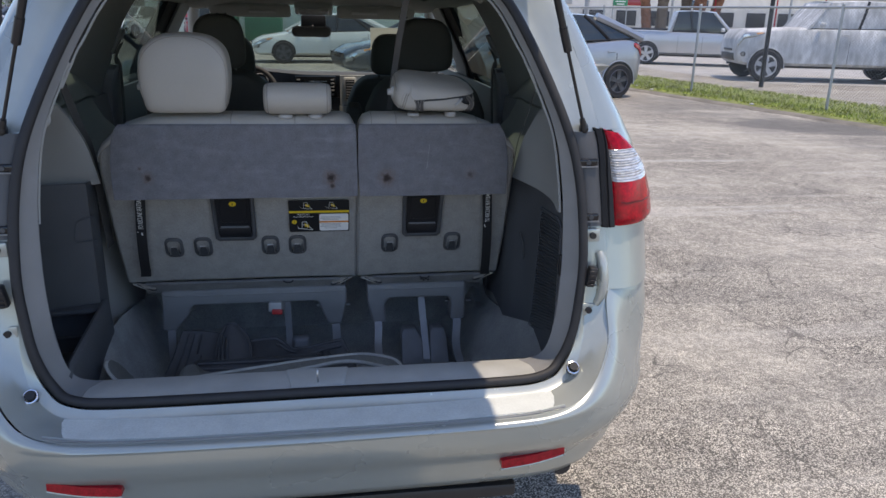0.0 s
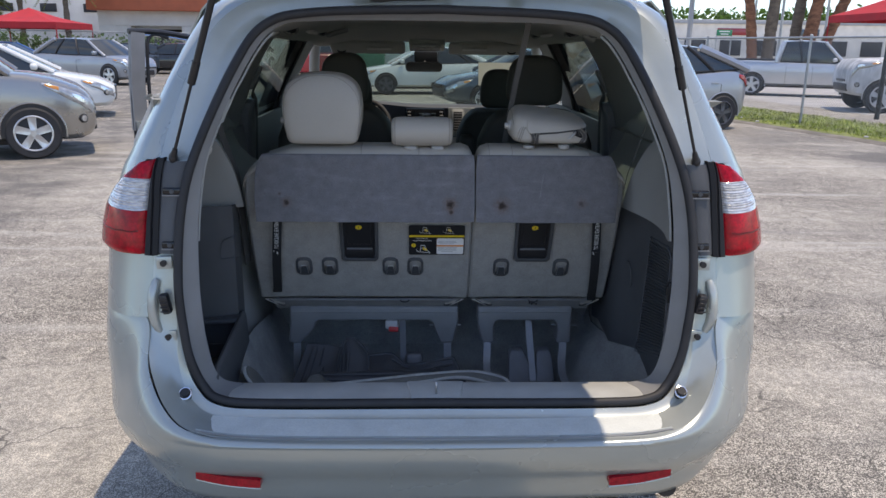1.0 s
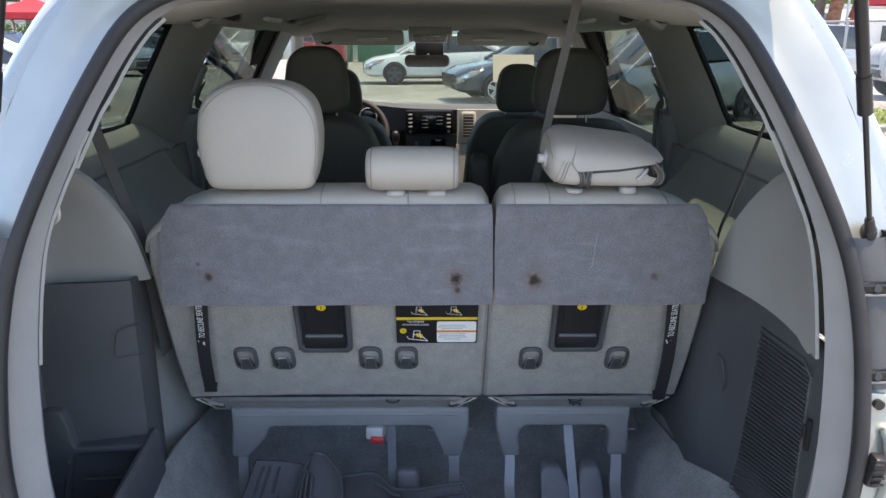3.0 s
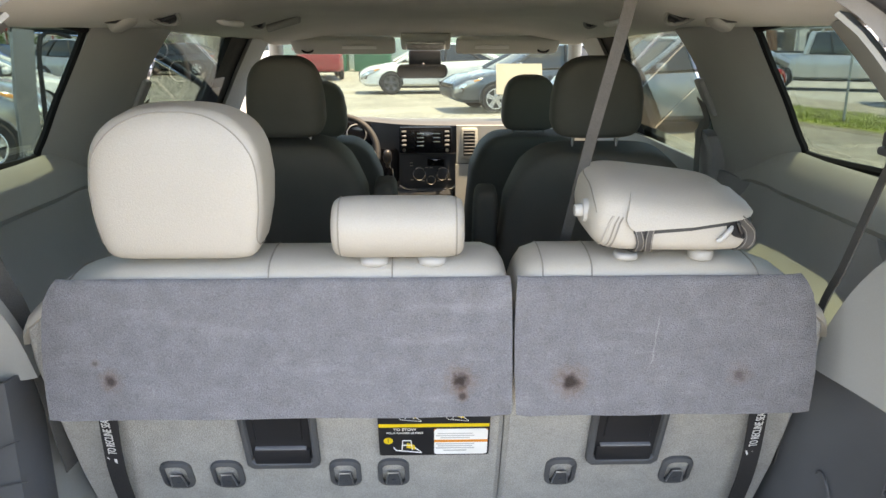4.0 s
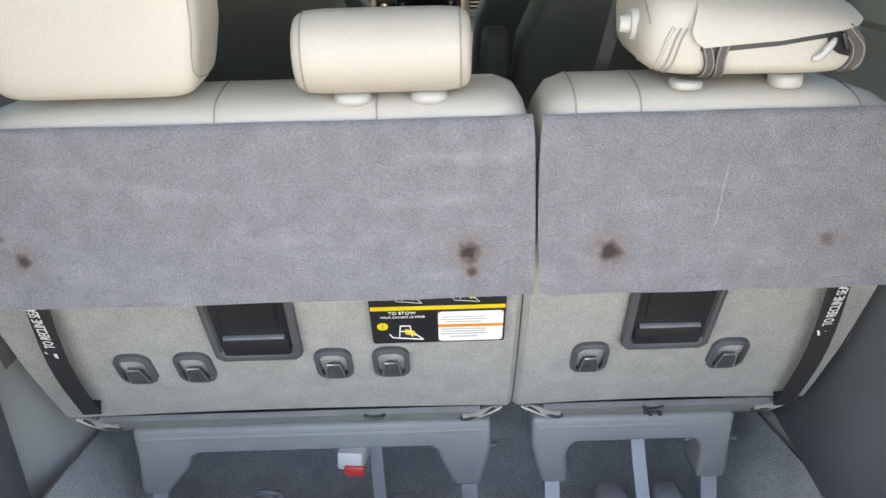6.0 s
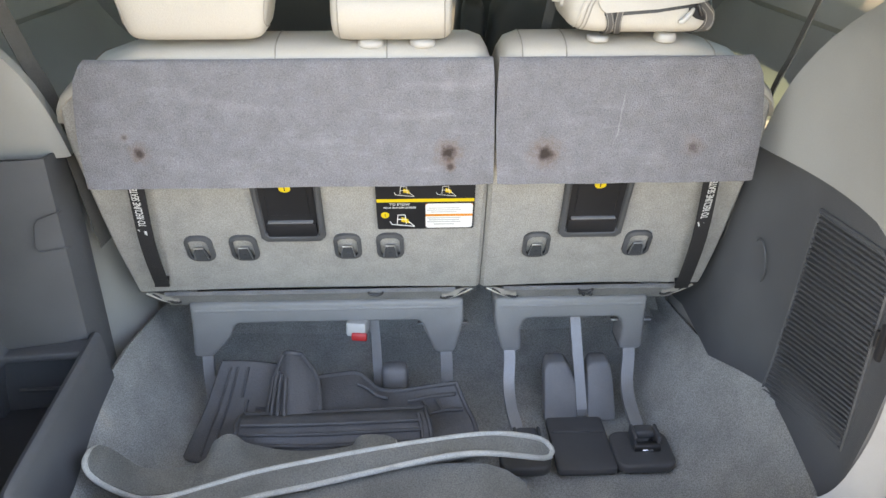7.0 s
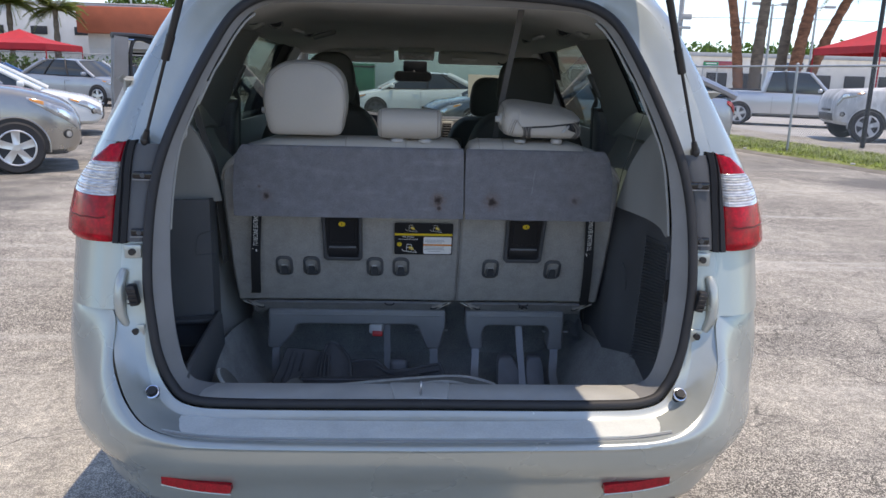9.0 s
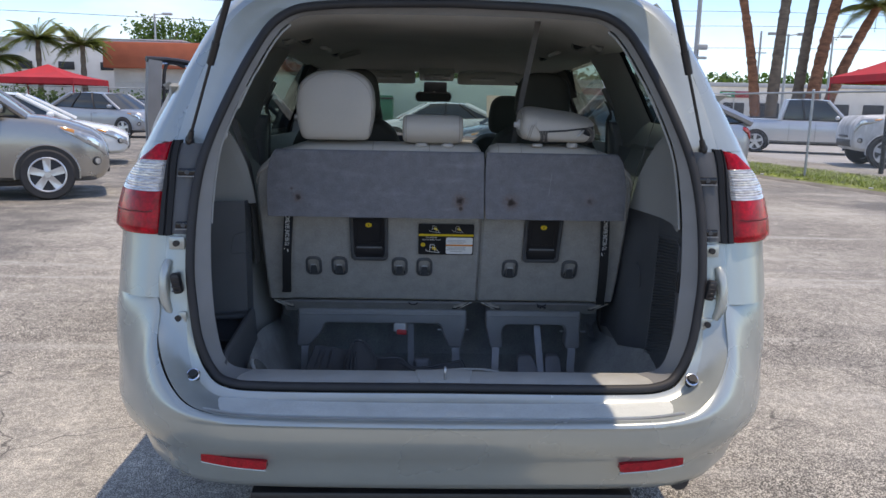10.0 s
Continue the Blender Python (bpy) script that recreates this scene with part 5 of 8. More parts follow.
# safety label
def put(x, z, lift=.0018):
    return Matrix.Translation((x, back_y(z) - lift, z)) @ pose(0, 0, 0, 90 + 21, 0, 0)
bm = bmesh.new()
prism(bm, rrect(.190, .122, .004, 3), .0012, put(.014, .905, .0012))
sticker = part("safety_label", bm, BLACK, seatL, "black, yellow and white folding-instruction label")
def patch_on(name, x, z, w, h, m, parent, lift):
    bm = bmesh.new()
    prism(bm, rrect(w, h, min(w, h) * .08, 2), .0008, put(x, z, lift))
    return part(name, bm, m, parent, smooth=False)
white = patch_on("label_text_panel", .060, .882, .092, .066, WHITE, sticker, .0026)
patch_on("label_band", .014, .921, .188, .008, YELLOW, sticker, .0026)
patch_on("label_band", .060, .909, .092, .007, ORANGE, white, .0032)
patch_on("label_band", .060, .884, .092, .006, ORANGE, white, .0032)
for k, (dz, w) in enumerate(((.902, .060), (.897, .066), (.892, .05), (.877, .066), (.872, .060), (.867, .066), (.861, .04))):
    patch_on("text_bar", .050, dz, w, .0022, GREYPRINT, white, .0032)
bm = bmesh.new()
prism(bm, [(.008 * math.cos(q), .008 * math.sin(q)) for q in np.linspace(0, 2 * math.pi, 17)[:-1]], .0008, put(-.065, .885, .0026))
d1 = part("number_disc", bm, YELLOW, sticker)
lettering("1", .012, put(-.065, .885, .0038), BLACK, d1)
lettering("TO STOW", .0085, put(-.036, .911, .0030), WHITE, sticker)
lettering("POUR RANGER LE SIEGE", .0058, put(-.036, .903, .0030), WHITE, sticker)
for cx, cz, sc in ((-.030, .872, 1.0), (-.025, .944, .8), (.055, .944, .8)):
    bm = bmesh.new()
    m = put(cx, cz, .0028)
    for a, b in (((-.022, -.012), (.022, -.018)), ((-.012, -.010), (-.010, .014)), ((-.010, .014), (.004, .014)), ((.004, .014), (.006, -.010)), ((-.022, -.012), (-.026, -.004)), ((.022, -.018), (.010, -.004)), ((-.012, .002), (.006, .002))):
        tube(bm, [m @ Vector((a[0] * sc, a[1] * sc, 0)), m @ Vector((b[0] * sc, b[1] * sc, 0))], .0009, 5)
    dg = part("seat_diagram", bm, WHITE, sticker)
    bm = bmesh.new()
    prism(bm, [(-.004 * sc, -.004 * sc), (.012 * sc, -.009 * sc), (.010 * sc, .002 * sc), (-.003 * sc, .008 * sc)], .0006, m)
    part("diagram_arrow", bm, YELLOW, dg)

# headrests
def head_upright(seat):
    def sh(p):
        f = (p.z + .105) / .21
        w = interp(f, [0, .03, .08, .14, .2, .27, .36, .5, .6, .7, .8, .9, 1], [1.03, .99, .95, .94, .948, .970, .99, 1.0, .992, .970, .935, .885, .81])
        crown = max(0, (f - .70) / .30) * .011 * (p.x / .115) ** 2
        return Vector((p.x * w, p.y * interp(f, [0, .5, 1], [1.05, 1.0, .75]) + .012 * f, max(p.z - crown, -.106)))
    arg = ((-.352, .606, 1.352), (.125, .060, .110), (.25, .36), (6, 0, 0), sh)
    bm = bmesh.new()
    puff(bm, arg[0], arg[1], arg[2], 60, 54, arg[3], sh)
    h = part("headrest", bm, CREAM, seat, "upright cream leather headrest")
    # welt round the rear face
    bm = bmesh.new()
    def rear(x, z):
        ph = math.asin(math.copysign(min(1, abs(z) / .110) ** (1 / .36), z))
        c_ = max(-1, min(1, x / .125 / max(1e-4, math.cos(ph) ** .36)))
        th = -math.acos(math.copysign(abs(c_) ** (1 / .25), c_))
        return puff_point(th, ph, *arg, lift=.0006)
    leg = [(.1175, z) for z in np.linspace(-.104, -.012, 12)]
    arch = [(.1175 * math.copysign(abs(math.cos(q)) ** .55, math.cos(q)), -.010 + .114 * abs(math.sin(q)) ** .62) for q in np.linspace(.06, math.pi - .06, 40)]
    pts = [rear(x, z) for x, z in leg + arch + [(-x, z) for x, z in reversed(leg)]]
    tube(bm, pts, .0011, 6)
    part("welt", bm, CREAMDARK, h, "stitched welt")
    bm = bmesh.new()
    rod(bm, (-.476, .61, 1.312), (-.488, .61, 1.312), .011, .009)
    part("release_knob", bm, WHITEPLASTIC, h)


def head_roll(seat):
    arg = ((-.038, .602, 1.281), (.046, .050, .098), (.95, .26), (0, 90, 0))
    bm = bmesh.new()
    puff(bm, arg[0], arg[1], arg[2], 36, 30, arg[3])
    h = part("headrest", bm, CREAM, seat, "small cream leather roll headrest")
    for ph in (-.62, .62):
        bm = bmesh.new()
        tube(bm, [puff_point(th, ph, *arg, lift=.0005) for th in np.linspace(-3.6, .4, 26)], .0012, 6)
        part("welt", bm, CREAMDARK, h)
    for x in (-.075, .012):
        bm = bmesh.new()
        puff(bm, (x, .60, 1.229), (.022, .02, .009), (.8, .8), 14, 8)
        part("post_collar", bm, COLLAR, h)


def head_folded(seat):
    def sh(p):
        f = (p.z + .055) / .11
        top = interp(p.y, [-.09, -.03, .09], [-.016, 0, .016]) * f
        return Vector((p.x * interp(f, [0, .5, 1], [.97, 1, .90]), p.y + .012 * f, p.z + top - .016 * (p.x / .127) * f))
    arg = ((.369, .648, 1.294), (.125, .092, .048), (.36, .42), (0, 0, 0), sh)
    def rear(x, v, lift=0.0):
        """A point on the rear face: across from the middle, height as a share of the half height."""
        ph = math.asin(math.copysign(min(.999, abs(v)) ** (1 / .42), v))
        c_ = max(-1, min(1, x / .125 / max(1e-4, math.cos(ph) ** .42)))
        return puff_point(-math.acos(math.copysign(abs(c_) ** (1 / .36), c_)), ph, *arg, lift=lift)
    def hem(x):
        return interp(x, [-.074, -.068, -.060, .02, .118], [.16, -.06, -.18, .06, .56])
    bm = bmesh.new()
    puff(bm, arg[0], arg[1], arg[2], 48, 24, (0, 0, 0), sh)
    h = part("headrest", bm, CREAM, seat, "cream leather headrest folded forward")
    # loose cover over the top, its hem standing off the pad
    bm = bmesh.new()
    xs_ = [-.074, -.071, -.068, -.064, -.060] + list(np.linspace(-.05, .118, 18))
    grid(bm, [[rear(x, hem(x) + (.97 - hem(x)) * g, .0058 * (1 - g) ** .5 - .006 * g ** 3) for x in xs_] for g in (0, .04, .10, .22, .4, .6, .8, 1)])
    thick(bm, .003)
    cover = part("cover", bm, CREAM, h, "loose cream cover with a stitched hem")
    bm = bmesh.new()
    tube(bm, [rear(x, hem(x) + .13, .0062) for x in xs_[2:]], .0007, 5)
    part("hem_stitching", bm, CREAMDARK, cover)
    # Black strip on the pad stands for the shadow below the hem.
    bm = bmesh.new()
    grid(bm, [[rear(x, hem(x) - d, .0012) for x in xs_[3:]] for d in (-.06, .05, .15)])
    part("hem_shade", bm, BLACK, h, "black strip for the shade under the hem")
    # black patch for the shaded opening at the corner with the buckle strap
    bm = bmesh.new()
    grid(bm, [[rear(x, hem(x) + (lo - hem(x)) * g, .0016) for x, lo in ((.072, -.05), (.085, -.25), (.100, -.35), (.112, .05), (.118, .35))] for g in (0, .5, 1)])
    part("opening_shade", bm, BLACK, h, "black patch for the shaded opening at the cover's corner")
    for x, w, lo, k in ((-.057, .011, -.98, .004), (-.038, .011, -.98, -.004), (.092, .016, -.97, .016)):
        bm = bmesh.new()
        vs = np.linspace(hem(x) + .02, lo, 14)
        pts = [rear(x + k * math.sin((v - vs[0]) / (lo - vs[0]) * 3), v, .0040) for v in vs]
        ribbon(bm, pts, w, .0026)
        st = part("hold_strap", bm, STRAPGREY, h, "dark grey stitched strap")
        for sd in (-1, 1):
            bm = bmesh.new()
            tube(bm, [p + Vector((sd * w * .36, -.0022, 0)) for p in pts], .0006, 5)
            part("stitching", bm, CREAMDARK, st)
    # The hollow's shade is a black patch laid on the pad.
    bm = bmesh.new()
    grid(bm, [[rear(x, v, .0014) for x in (-.052, -.047, -.043)] for v in np.linspace(-.16, -.97, 6)])
    part("strap_shade", bm, BLACK, h, "black patch for the shade between the straps")
    bm = bmesh.new()
    tube(bm, spline([rear(.056, -.40, .003), rear(.062, -.30, .006), rear(.072, .02, .006), rear(.080, .15, .002)], 10), [.0025, .0035, .0042, .0042, .004, .004, .004, .0035, .003, .0025], 9)
    part("hook", bm, WHITEPLASTIC, h, "pale plastic hook")
    bm = bmesh.new()
    q = rear(.088, .12, .006)
    rbox(bm, q, (.005, .005, .020), .0015, 2, (0, -24, 0))
    part("strap_clip", bm, BLACK, h)
    for x, hh in ((.306, .006), (.420, .009)):
        bm = bmesh.new()
        puff(bm, (x, .600, 1.232 + hh * .5), (.018, .020, hh), (.8, .5), 16, 9)
        part("post_collar", bm, COLLAR, h)
    bm = bmesh.new()
    rod(bm, (.248, .62, 1.300), (.2405, .62, 1.300), .019, .017)
    rod(bm, (.243, .62, 1.300), (.229, .62, 1.300), .011, .009)
    part("release_knob", bm, WHITEPLASTIC, h, "pale round release knob with a ring")
    # paired piping at the corner and the seam running up the side
    for o in (0, .008, .014):
        bm = bmesh.new()
        tube(bm, [rear(-.098 + o + .016 * v, v, .0008) for v in np.linspace(-.93, .22, 16)], .0013 if o else .0018, 6)
        part("piping", bm, CREAM if o == 0 else CREAMDARK, h)
    bm = bmesh.new()
    tube(bm, [puff_point(-radians(a), ph, *arg, lift=.0006) for a, ph in zip(np.linspace(146, 200, 14), np.linspace(.02, .55, 14))], .0010, 6)
    part("side_seam", bm, CREAMDARK, h)


head_upright(seatL)
head_roll(seatL)
head_folded(seatR)
# seams on the cream tops
for x, ob in ((-.535, seatL), (-.232, seatL), (-.048, seatL), (.178, seatR), (.252, seatR), (.505, seatR)):
    bm = bmesh.new()
    xa, xb, tl, tr = (-.616, .130, .17, .03) if ob is seatL else (.138, .630, .03, .17)
    drop = interp(x - xa, [0, tl * .5, tl], [tl * .55, tl * .16, 0]) + interp(xb - x, [0, tr * .5, tr], [tr * .55, tr * .16, 0])
    tube(bm, spline([(x, y - .0004, z + .0004 - drop * max(0, (z - 1.0) / .25)) for y, z in TOP_PROFILE], 16), .0011, 5)
    part("seam", bm, CREAMDARK, ob)

# ---------------------------------------------------------------- mats thrown into the well
def drape(name, label, lines, mat_, t, binding=None, n=48, m=11, ends=0, ribs=(), edge=.0055, wave=.0):
    """A limp mat lofted through lines of points; ends: rounds its two ends off; ribs: (u0, v0, u1, v1) raised mouldings on its face."""
    rows0 = [spline(l, n) for l in lines]
    def at(u, v):
        i = u * (n - 1)
        k = min(int(i), n - 2)
        col = [r[k].lerp(r[k + 1], i - k) for r in rows0]
        if ends:
            v = .5 + (v - .5) * (1 - .8 * abs(2 * u - 1) ** ends)
        w = v * (len(col) - 1)
        if len(col) == 2:
            p = col[0].lerp(col[1], v)
        else:
            j = min(int(w), len(col) - 2)
            f = w - j
            p0, p1, p2, p3 = col[max(j - 1, 0)], col[j], col[j + 1], col[min(j + 2, len(col) - 1)]
            p = 0.5 * ((2 * p1) + (p2 - p0) * f + (2 * p0 - 5 * p1 + 4 * p2 - p3) * f * f + (3 * p1 - p0 - 3 * p2 + p3) * f ** 3)
        return p + Vector((0, 0, wave * math.sin(u * 11 + v * 4)))
    def normal(u, v):
        a, b = at(min(1, u + .01), v) - at(max(0, u - .01), v), at(u, min(1, v + .02)) - at(u, max(0, v - .02))
        q = a.cross(b)
        return (q if q.y < 0 or (abs(q.y) < 1e-6 and q.z > 0) else -q).normalized()
    rows = [[at(i / (n - 1), j / (m - 1)) for i in range(n)] for j in range(m)]
    loop = rows[0] + [r[-1] for r in rows[1:]] + list(reversed(rows[-1][:-1])) + [r[0] for r in reversed(rows[1:-1])]
    bm = bmesh.new()
    grid(bm, rows)
    thick(bm, t)
    ob = single(name, bm, mat_, label, "floor mat", "loose floor mats")
    if binding:
        b2 = bmesh.new()
        tube(b2, loop + loop[:1], edge, 8, False)
        part("binding", b2, binding, ob, "pale bound edge" if binding is MATEDGE else "raised rubber rim")
    for u0, v0, u1, v1 in ribs:
        b2 = bmesh.new()
        pts = []
        for f in np.linspace(0, 1, 9):
            u, v = u0 + (u1 - u0) * f, v0 + (v1 - v0) * f
            pts.append(at(u, v) + normal(u, v) * (t + .001))
        tube(b2, pts, .0042, 6)
        part("rib", b2, mat_, ob)
    return ob


drape("carpet_mat", "grey carpet mat with a pale bound edge, its tongue curled up",
      [[(-.593, .400, .554), (-.569, .41, .528), (-.529, .43, .464), (-.465, .46, .437), (-.427, .49, .432), (-.409, .51, .462), (-.384, .52, .467), (-.353, .52, .441), (-.255, .52, .417), (-.148, .53, .419), (-.121, .54, .440), (-.050, .55, .428)],
       [(-.588, .345, .572), (-.578, .335, .548), (-.55, .34, .509), (-.509, .36, .466), (-.456, .385, .447), (-.40, .41, .440), (-.35, .42, .435), (-.30, .43, .43), (-.22, .44, .425), (-.15, .45, .425), (-.10, .46, .425), (-.05, .47, .42)]],
      MATCARPET, .008, MATEDGE, 72, ends=40)
drape("carpet_mat", "long grey carpet mat with pale bound edge across the well",
      [[(-.560, .235, .556), (-.438, .30, .522), (-.302, .37, .511), (-.161, .41, .509), (-.012, .44, .508), (.143, .465, .506), (.250, .48, .478)],
       [(-.450, .205, .553), (-.366, .24, .540), (-.299, .29, .523), (-.203, .34, .503), (-.036, .38, .512), (.10, .40, .515), (.262, .45, .446)]],
      MATCARPET, .008, MATEDGE, 60, ends=30, wave=.002)
drape("carpet_mat", "grey carpet mat lying flat in the well behind the sill",
      [[(-.46, .225, .530), (-.30, .300, .505), (-.203, .350, .488), (-.036, .392, .494), (.090, .405, .488), (.153, .412, .466), (.194, .385, .455)],
       [(-.46, .20, .50), (-.30, .24, .485), (-.15, .26, .475), (0, .27, .470), (.10, .28, .460), (.17, .29, .450), (.21, .30, .440)],
       [(-.46, .18, .44), (-.30, .18, .44), (-.15, .18, .43), (0, .18, .42), (.10, .18, .41), (.17, .185, .40), (.215, .20, .39)]],
      MATCARPET, .008, None, 44)
drape("rubber_mat", "black ribbed rubber mat leaning against the seat wall",
      [[(-.452, .76, .482), (-.387, .765, .475), (-.333, .77, .462), (-.26, .775, .446)],
       [(-.478, .70, .413), (-.40, .70, .408), (-.33, .70, .405), (-.27, .70, .400)],
       [(-.502, .655, .368), (-.41, .645, .368), (-.33, .645, .368), (-.27, .64, .370)],
       [(-.520, .605, .337), (-.41, .58, .338), (-.33, .57, .338), (-.27, .57, .338)]],
      RUBBERMAT, .006, RUBBERMAT, 40, 18,
      ribs=[(.13, .06, .13, .95), (.20, .06, .20, .95), (.36, .30, .36, .75), (.36, .66, .75, .70), (.46, .38, .75, .40), (.46, .50, .75, .53), (.42, .60, .75, .63), (.30, .06, .30, .28)])
drape("rubber_mat", "black rubber mat folded up into a rounded point",
      [[(-.313, .764, .498), (-.306, .757, .506), (-.295, .755, .508), (-.283, .757, .504), (-.274, .764, .496)],
       [(-.332, .71, .460), (-.318, .69, .464), (-.290, .675, .466), (-.256, .69, .468), (-.234, .715, .466)],
       [(-.338, .64, .410), (-.322, .61, .408), (-.285, .598, .408), (-.245, .61, .412), (-.222, .645, .416)],
       [(-.342, .61, .350), (-.324, .585, .347), (-.285, .572, .346), (-.245, .585, .347), (-.220, .615, .350)]],
      RUBBERMAT, .006, RUBBERMAT, 32, 16, ribs=[(.14, .22, .14, .95), (.24, .22, .24, .95), (.34, .24, .34, .95), (.44, .26, .44, .95)])
drape("rubber_mat", "black rubber mat with a notched edge propped in the well",
      [[(-.245, .752, .440), (-.205, .757, .442), (-.150, .762, .443), (-.122, .752, .428), (-.095, .736, .413), (-.044, .722, .420), (.015, .712, .437), (.079, .700, .454)],
       [(-.245, .70, .425), (-.20, .70, .425), (-.15, .70, .422), (-.12, .70, .415), (-.09, .69, .408), (-.03, .685, .408), (.03, .68, .415), (.098, .665, .420)],
       [(-.245, .62, .395), (-.20, .62, .395), (-.15, .62, .392), (-.10, .62, .390), (-.05, .62, .388), (.00, .62, .388), (.06, .62, .390), (.118, .63, .392)],
       [(-.245, .57, .345), (-.20, .57, .345), (-.15, .57, .345), (-.10, .57, .345), (-.05, .57, .345), (.00, .57, .345), (.06, .575, .345), (.125, .59, .345)]],
      RUBBERMAT, .006, RUBBERMAT, 60, 16, ribs=[(.72, .30, .97, .18), (.72, .52, .97, .42), (.80, .30, .80, .50), (.87, .28, .87, .46), (.30, .2, .62, .25)])
drape("rubber_mat", "black rubber mat rolled over along the well",
      [[(-.388, .640, .425), (-.20, .640, .428), (.008, .640, .434)],
       [(-.390, .605, .440), (-.20, .605, .444), (.010, .605, .449)],
       [(-.390, .570, .432), (-.20, .570, .430), (.018, .575, .434)],
       [(-.388, .545, .395), (-.20, .540, .392), (.022, .545, .395)],
       [(-.386, .520, .345), (-.20, .515, .345), (.022, .520, .345)]],
      RUBBERMAT, .006, RUBBERMAT, 40, 20, ribs=[(.04, .40, .94, .40), (.04, .52, .94, .52), (.04, .64, .94, .64), (.93, .10, .93, .70)])


# ================================================================ front of the cabin
def captain_chair(loc, label, group, headw=.112, tilt=-14, arm=None, head=(0, 0), half=.275):
    """A dark leather seat: base, cushion, padded back, headrest on posts."""
    x, y, z = loc                               # middle of the top of the back
    c = thing("captain_chair", (x, y + .35, .45), label, "car seat", group)
    def sh(p):
        f = (p.z + .36) / .72
        return Vector((p.x * interp(f, [0, .55, .8, .93, 1], [.98, 1.0, .93, .80, .66]), p.y, p.z))
    bm = bmesh.new()
    puff(bm, (x, y + .10, z - .36), (half, .085, .36), (.35, .22), 36, 30, (-tilt * .6, 0, 0), sh)
    back = part("backrest", bm, DARKLEATHER, c, "dark grey leather backrest")
    for s in (-1, 1):
        bm = bmesh.new()
        tube(bm, spline([(x + s * .165, y + .022 + .02, z - .03), (x + s * .165, y + .003, z - .10), (x + s * .168, y + .035, z - .35), (x + s * .17, y + .07, z - .6)], 12), .002, 6)
        part("seam", bm, BLACK, back)
    bm = bmesh.new()
    puff(bm, (x + head[0], y + .045, z + .112 + head[1]), (headw * 1.03, .05, .106), (.5, .34), 36, 28, (6, 0, 0), lambda p: Vector((p.x * interp(p.z, [-.106, -.095, -.06, 0, .035, .06, .08, .095, .106], [.90, .965, 1.0, .985, .94, .88, .79, .68, .52]), p.y, p.z)))
    part("headrest", bm, DARKLEATHER, c, "dark grey leather headrest")
    for s in (-1, 1):
        bm = bmesh.new()
        rod(bm, (x + head[0] + s * .06, y + .05, z - .03), (x + head[0] + s * .06, y + .05, z + .06), .006)
        part("headrest_post", bm, CHROME, c)
    bm = bmesh.new()
    puff(bm, (x, y + .40, .62), (.27, .27, .10), (.35, .5), 30, 14)
    part("cushion", bm, DARKLEATHER, c)
    bm = bmesh.new()
    rbox(bm, (x, y + .40, .49), (.40, .40, .12), .02)
    part("base", bm, BLACK, c)
    if arm:
        bm = bmesh.new()
        puff(bm, (x + arm * .305, y + .10, z - .27), (.035, .05, .155), (.5, .35), 18, 16, (14, 0, 0))
        part("armrest", bm, DARKLEATHER, c, "raised armrest")
    return c


captain_chair((-.418, 1.52, 1.295), "dark grey leather second-row captain chair", "captain chairs", .102, arm=1, head=(.044, -.002))
captain_chair((.472, 1.50, 1.275), "dark grey leather second-row captain chair with a belt before it", "captain chairs", .120, arm=-1, head=(-.012, .016))
captain_chair((-.418, 2.45, 1.180), "dark grey leather driver seat", "front seats", .105, half=.260)
captain_chair((.405, 2.45, 1.202), "dark grey leather front passenger seat", "front seats", .105, half=.252)

# dashboard
dash = thing("dashboard", (0, 3.5, .45), "black and pale grey dashboard with screen and climate panel", "dashboard")
bm = bmesh.new()
rows = []
for x in np.linspace(-.84, .84, 31):
    hump = .030 * math.exp(-((x + .42) / .24) ** 2)
    rows.append([(x, 4.02, 1.09), (x, 3.80, 1.125), (x, 3.50, 1.150 + hump * .6), (x, 3.33, 1.155 + hump), (x, 3.290, 1.140 + hump), (x, 3.30, 1.06), (x, 3.36, .85), (x, 3.42, .70), (x, 3.60, .62), (x, 4.02, .60)])
grid(bm, rows, True, True)
part("dash_body", bm, CHARCOAL, dash, "charcoal dashboard top")
bm = bmesh.new()
rows = [[(x, 3.285 + .03 * (x - .3) ** 2, z) for x in np.linspace(.150, .82, 16)] for z in (1.142, 1.12, .98, .955)]
grid(bm, rows)
rows = [[(x, 3.275, z) for x in np.linspace(.145, .80, 10)] for z in (.95, .80, .70)]
grid(bm, rows)
thick(bm, .02)
part("passenger_fascia", bm, PALETRIM, dash, "pale grey passenger-side fascia")
bm = bmesh.new()
rbox(bm, (-.005, 3.275, 1.072), (.262, .05, .13), .008)
rad = part("radio", bm, GLOSSBLACK, dash, "gloss black touchscreen radio")
bm = bmesh.new()
rbox(bm, (-.005, 3.247, 1.075), (.175, .006, .095), .002)
part("screen", bm, SCREEN, rad, "dark display")
for sx in (-1, 1):
    for k in range(4):
        bm = bmesh.new()
        rbox(bm, (-.005 + sx * .107, 3.248, 1.115 - k * .022), (.022, .006, .008), .001, 1)
        part("key", bm, GREYPRINT, rad)
    bm = bmesh.new()
    rod(bm, (-.005 + sx * .107, 3.255, 1.024), (-.005 + sx * .107, 3.235, 1.024), .010, .009, 16)
    part("knob", bm, CHROME, rad)
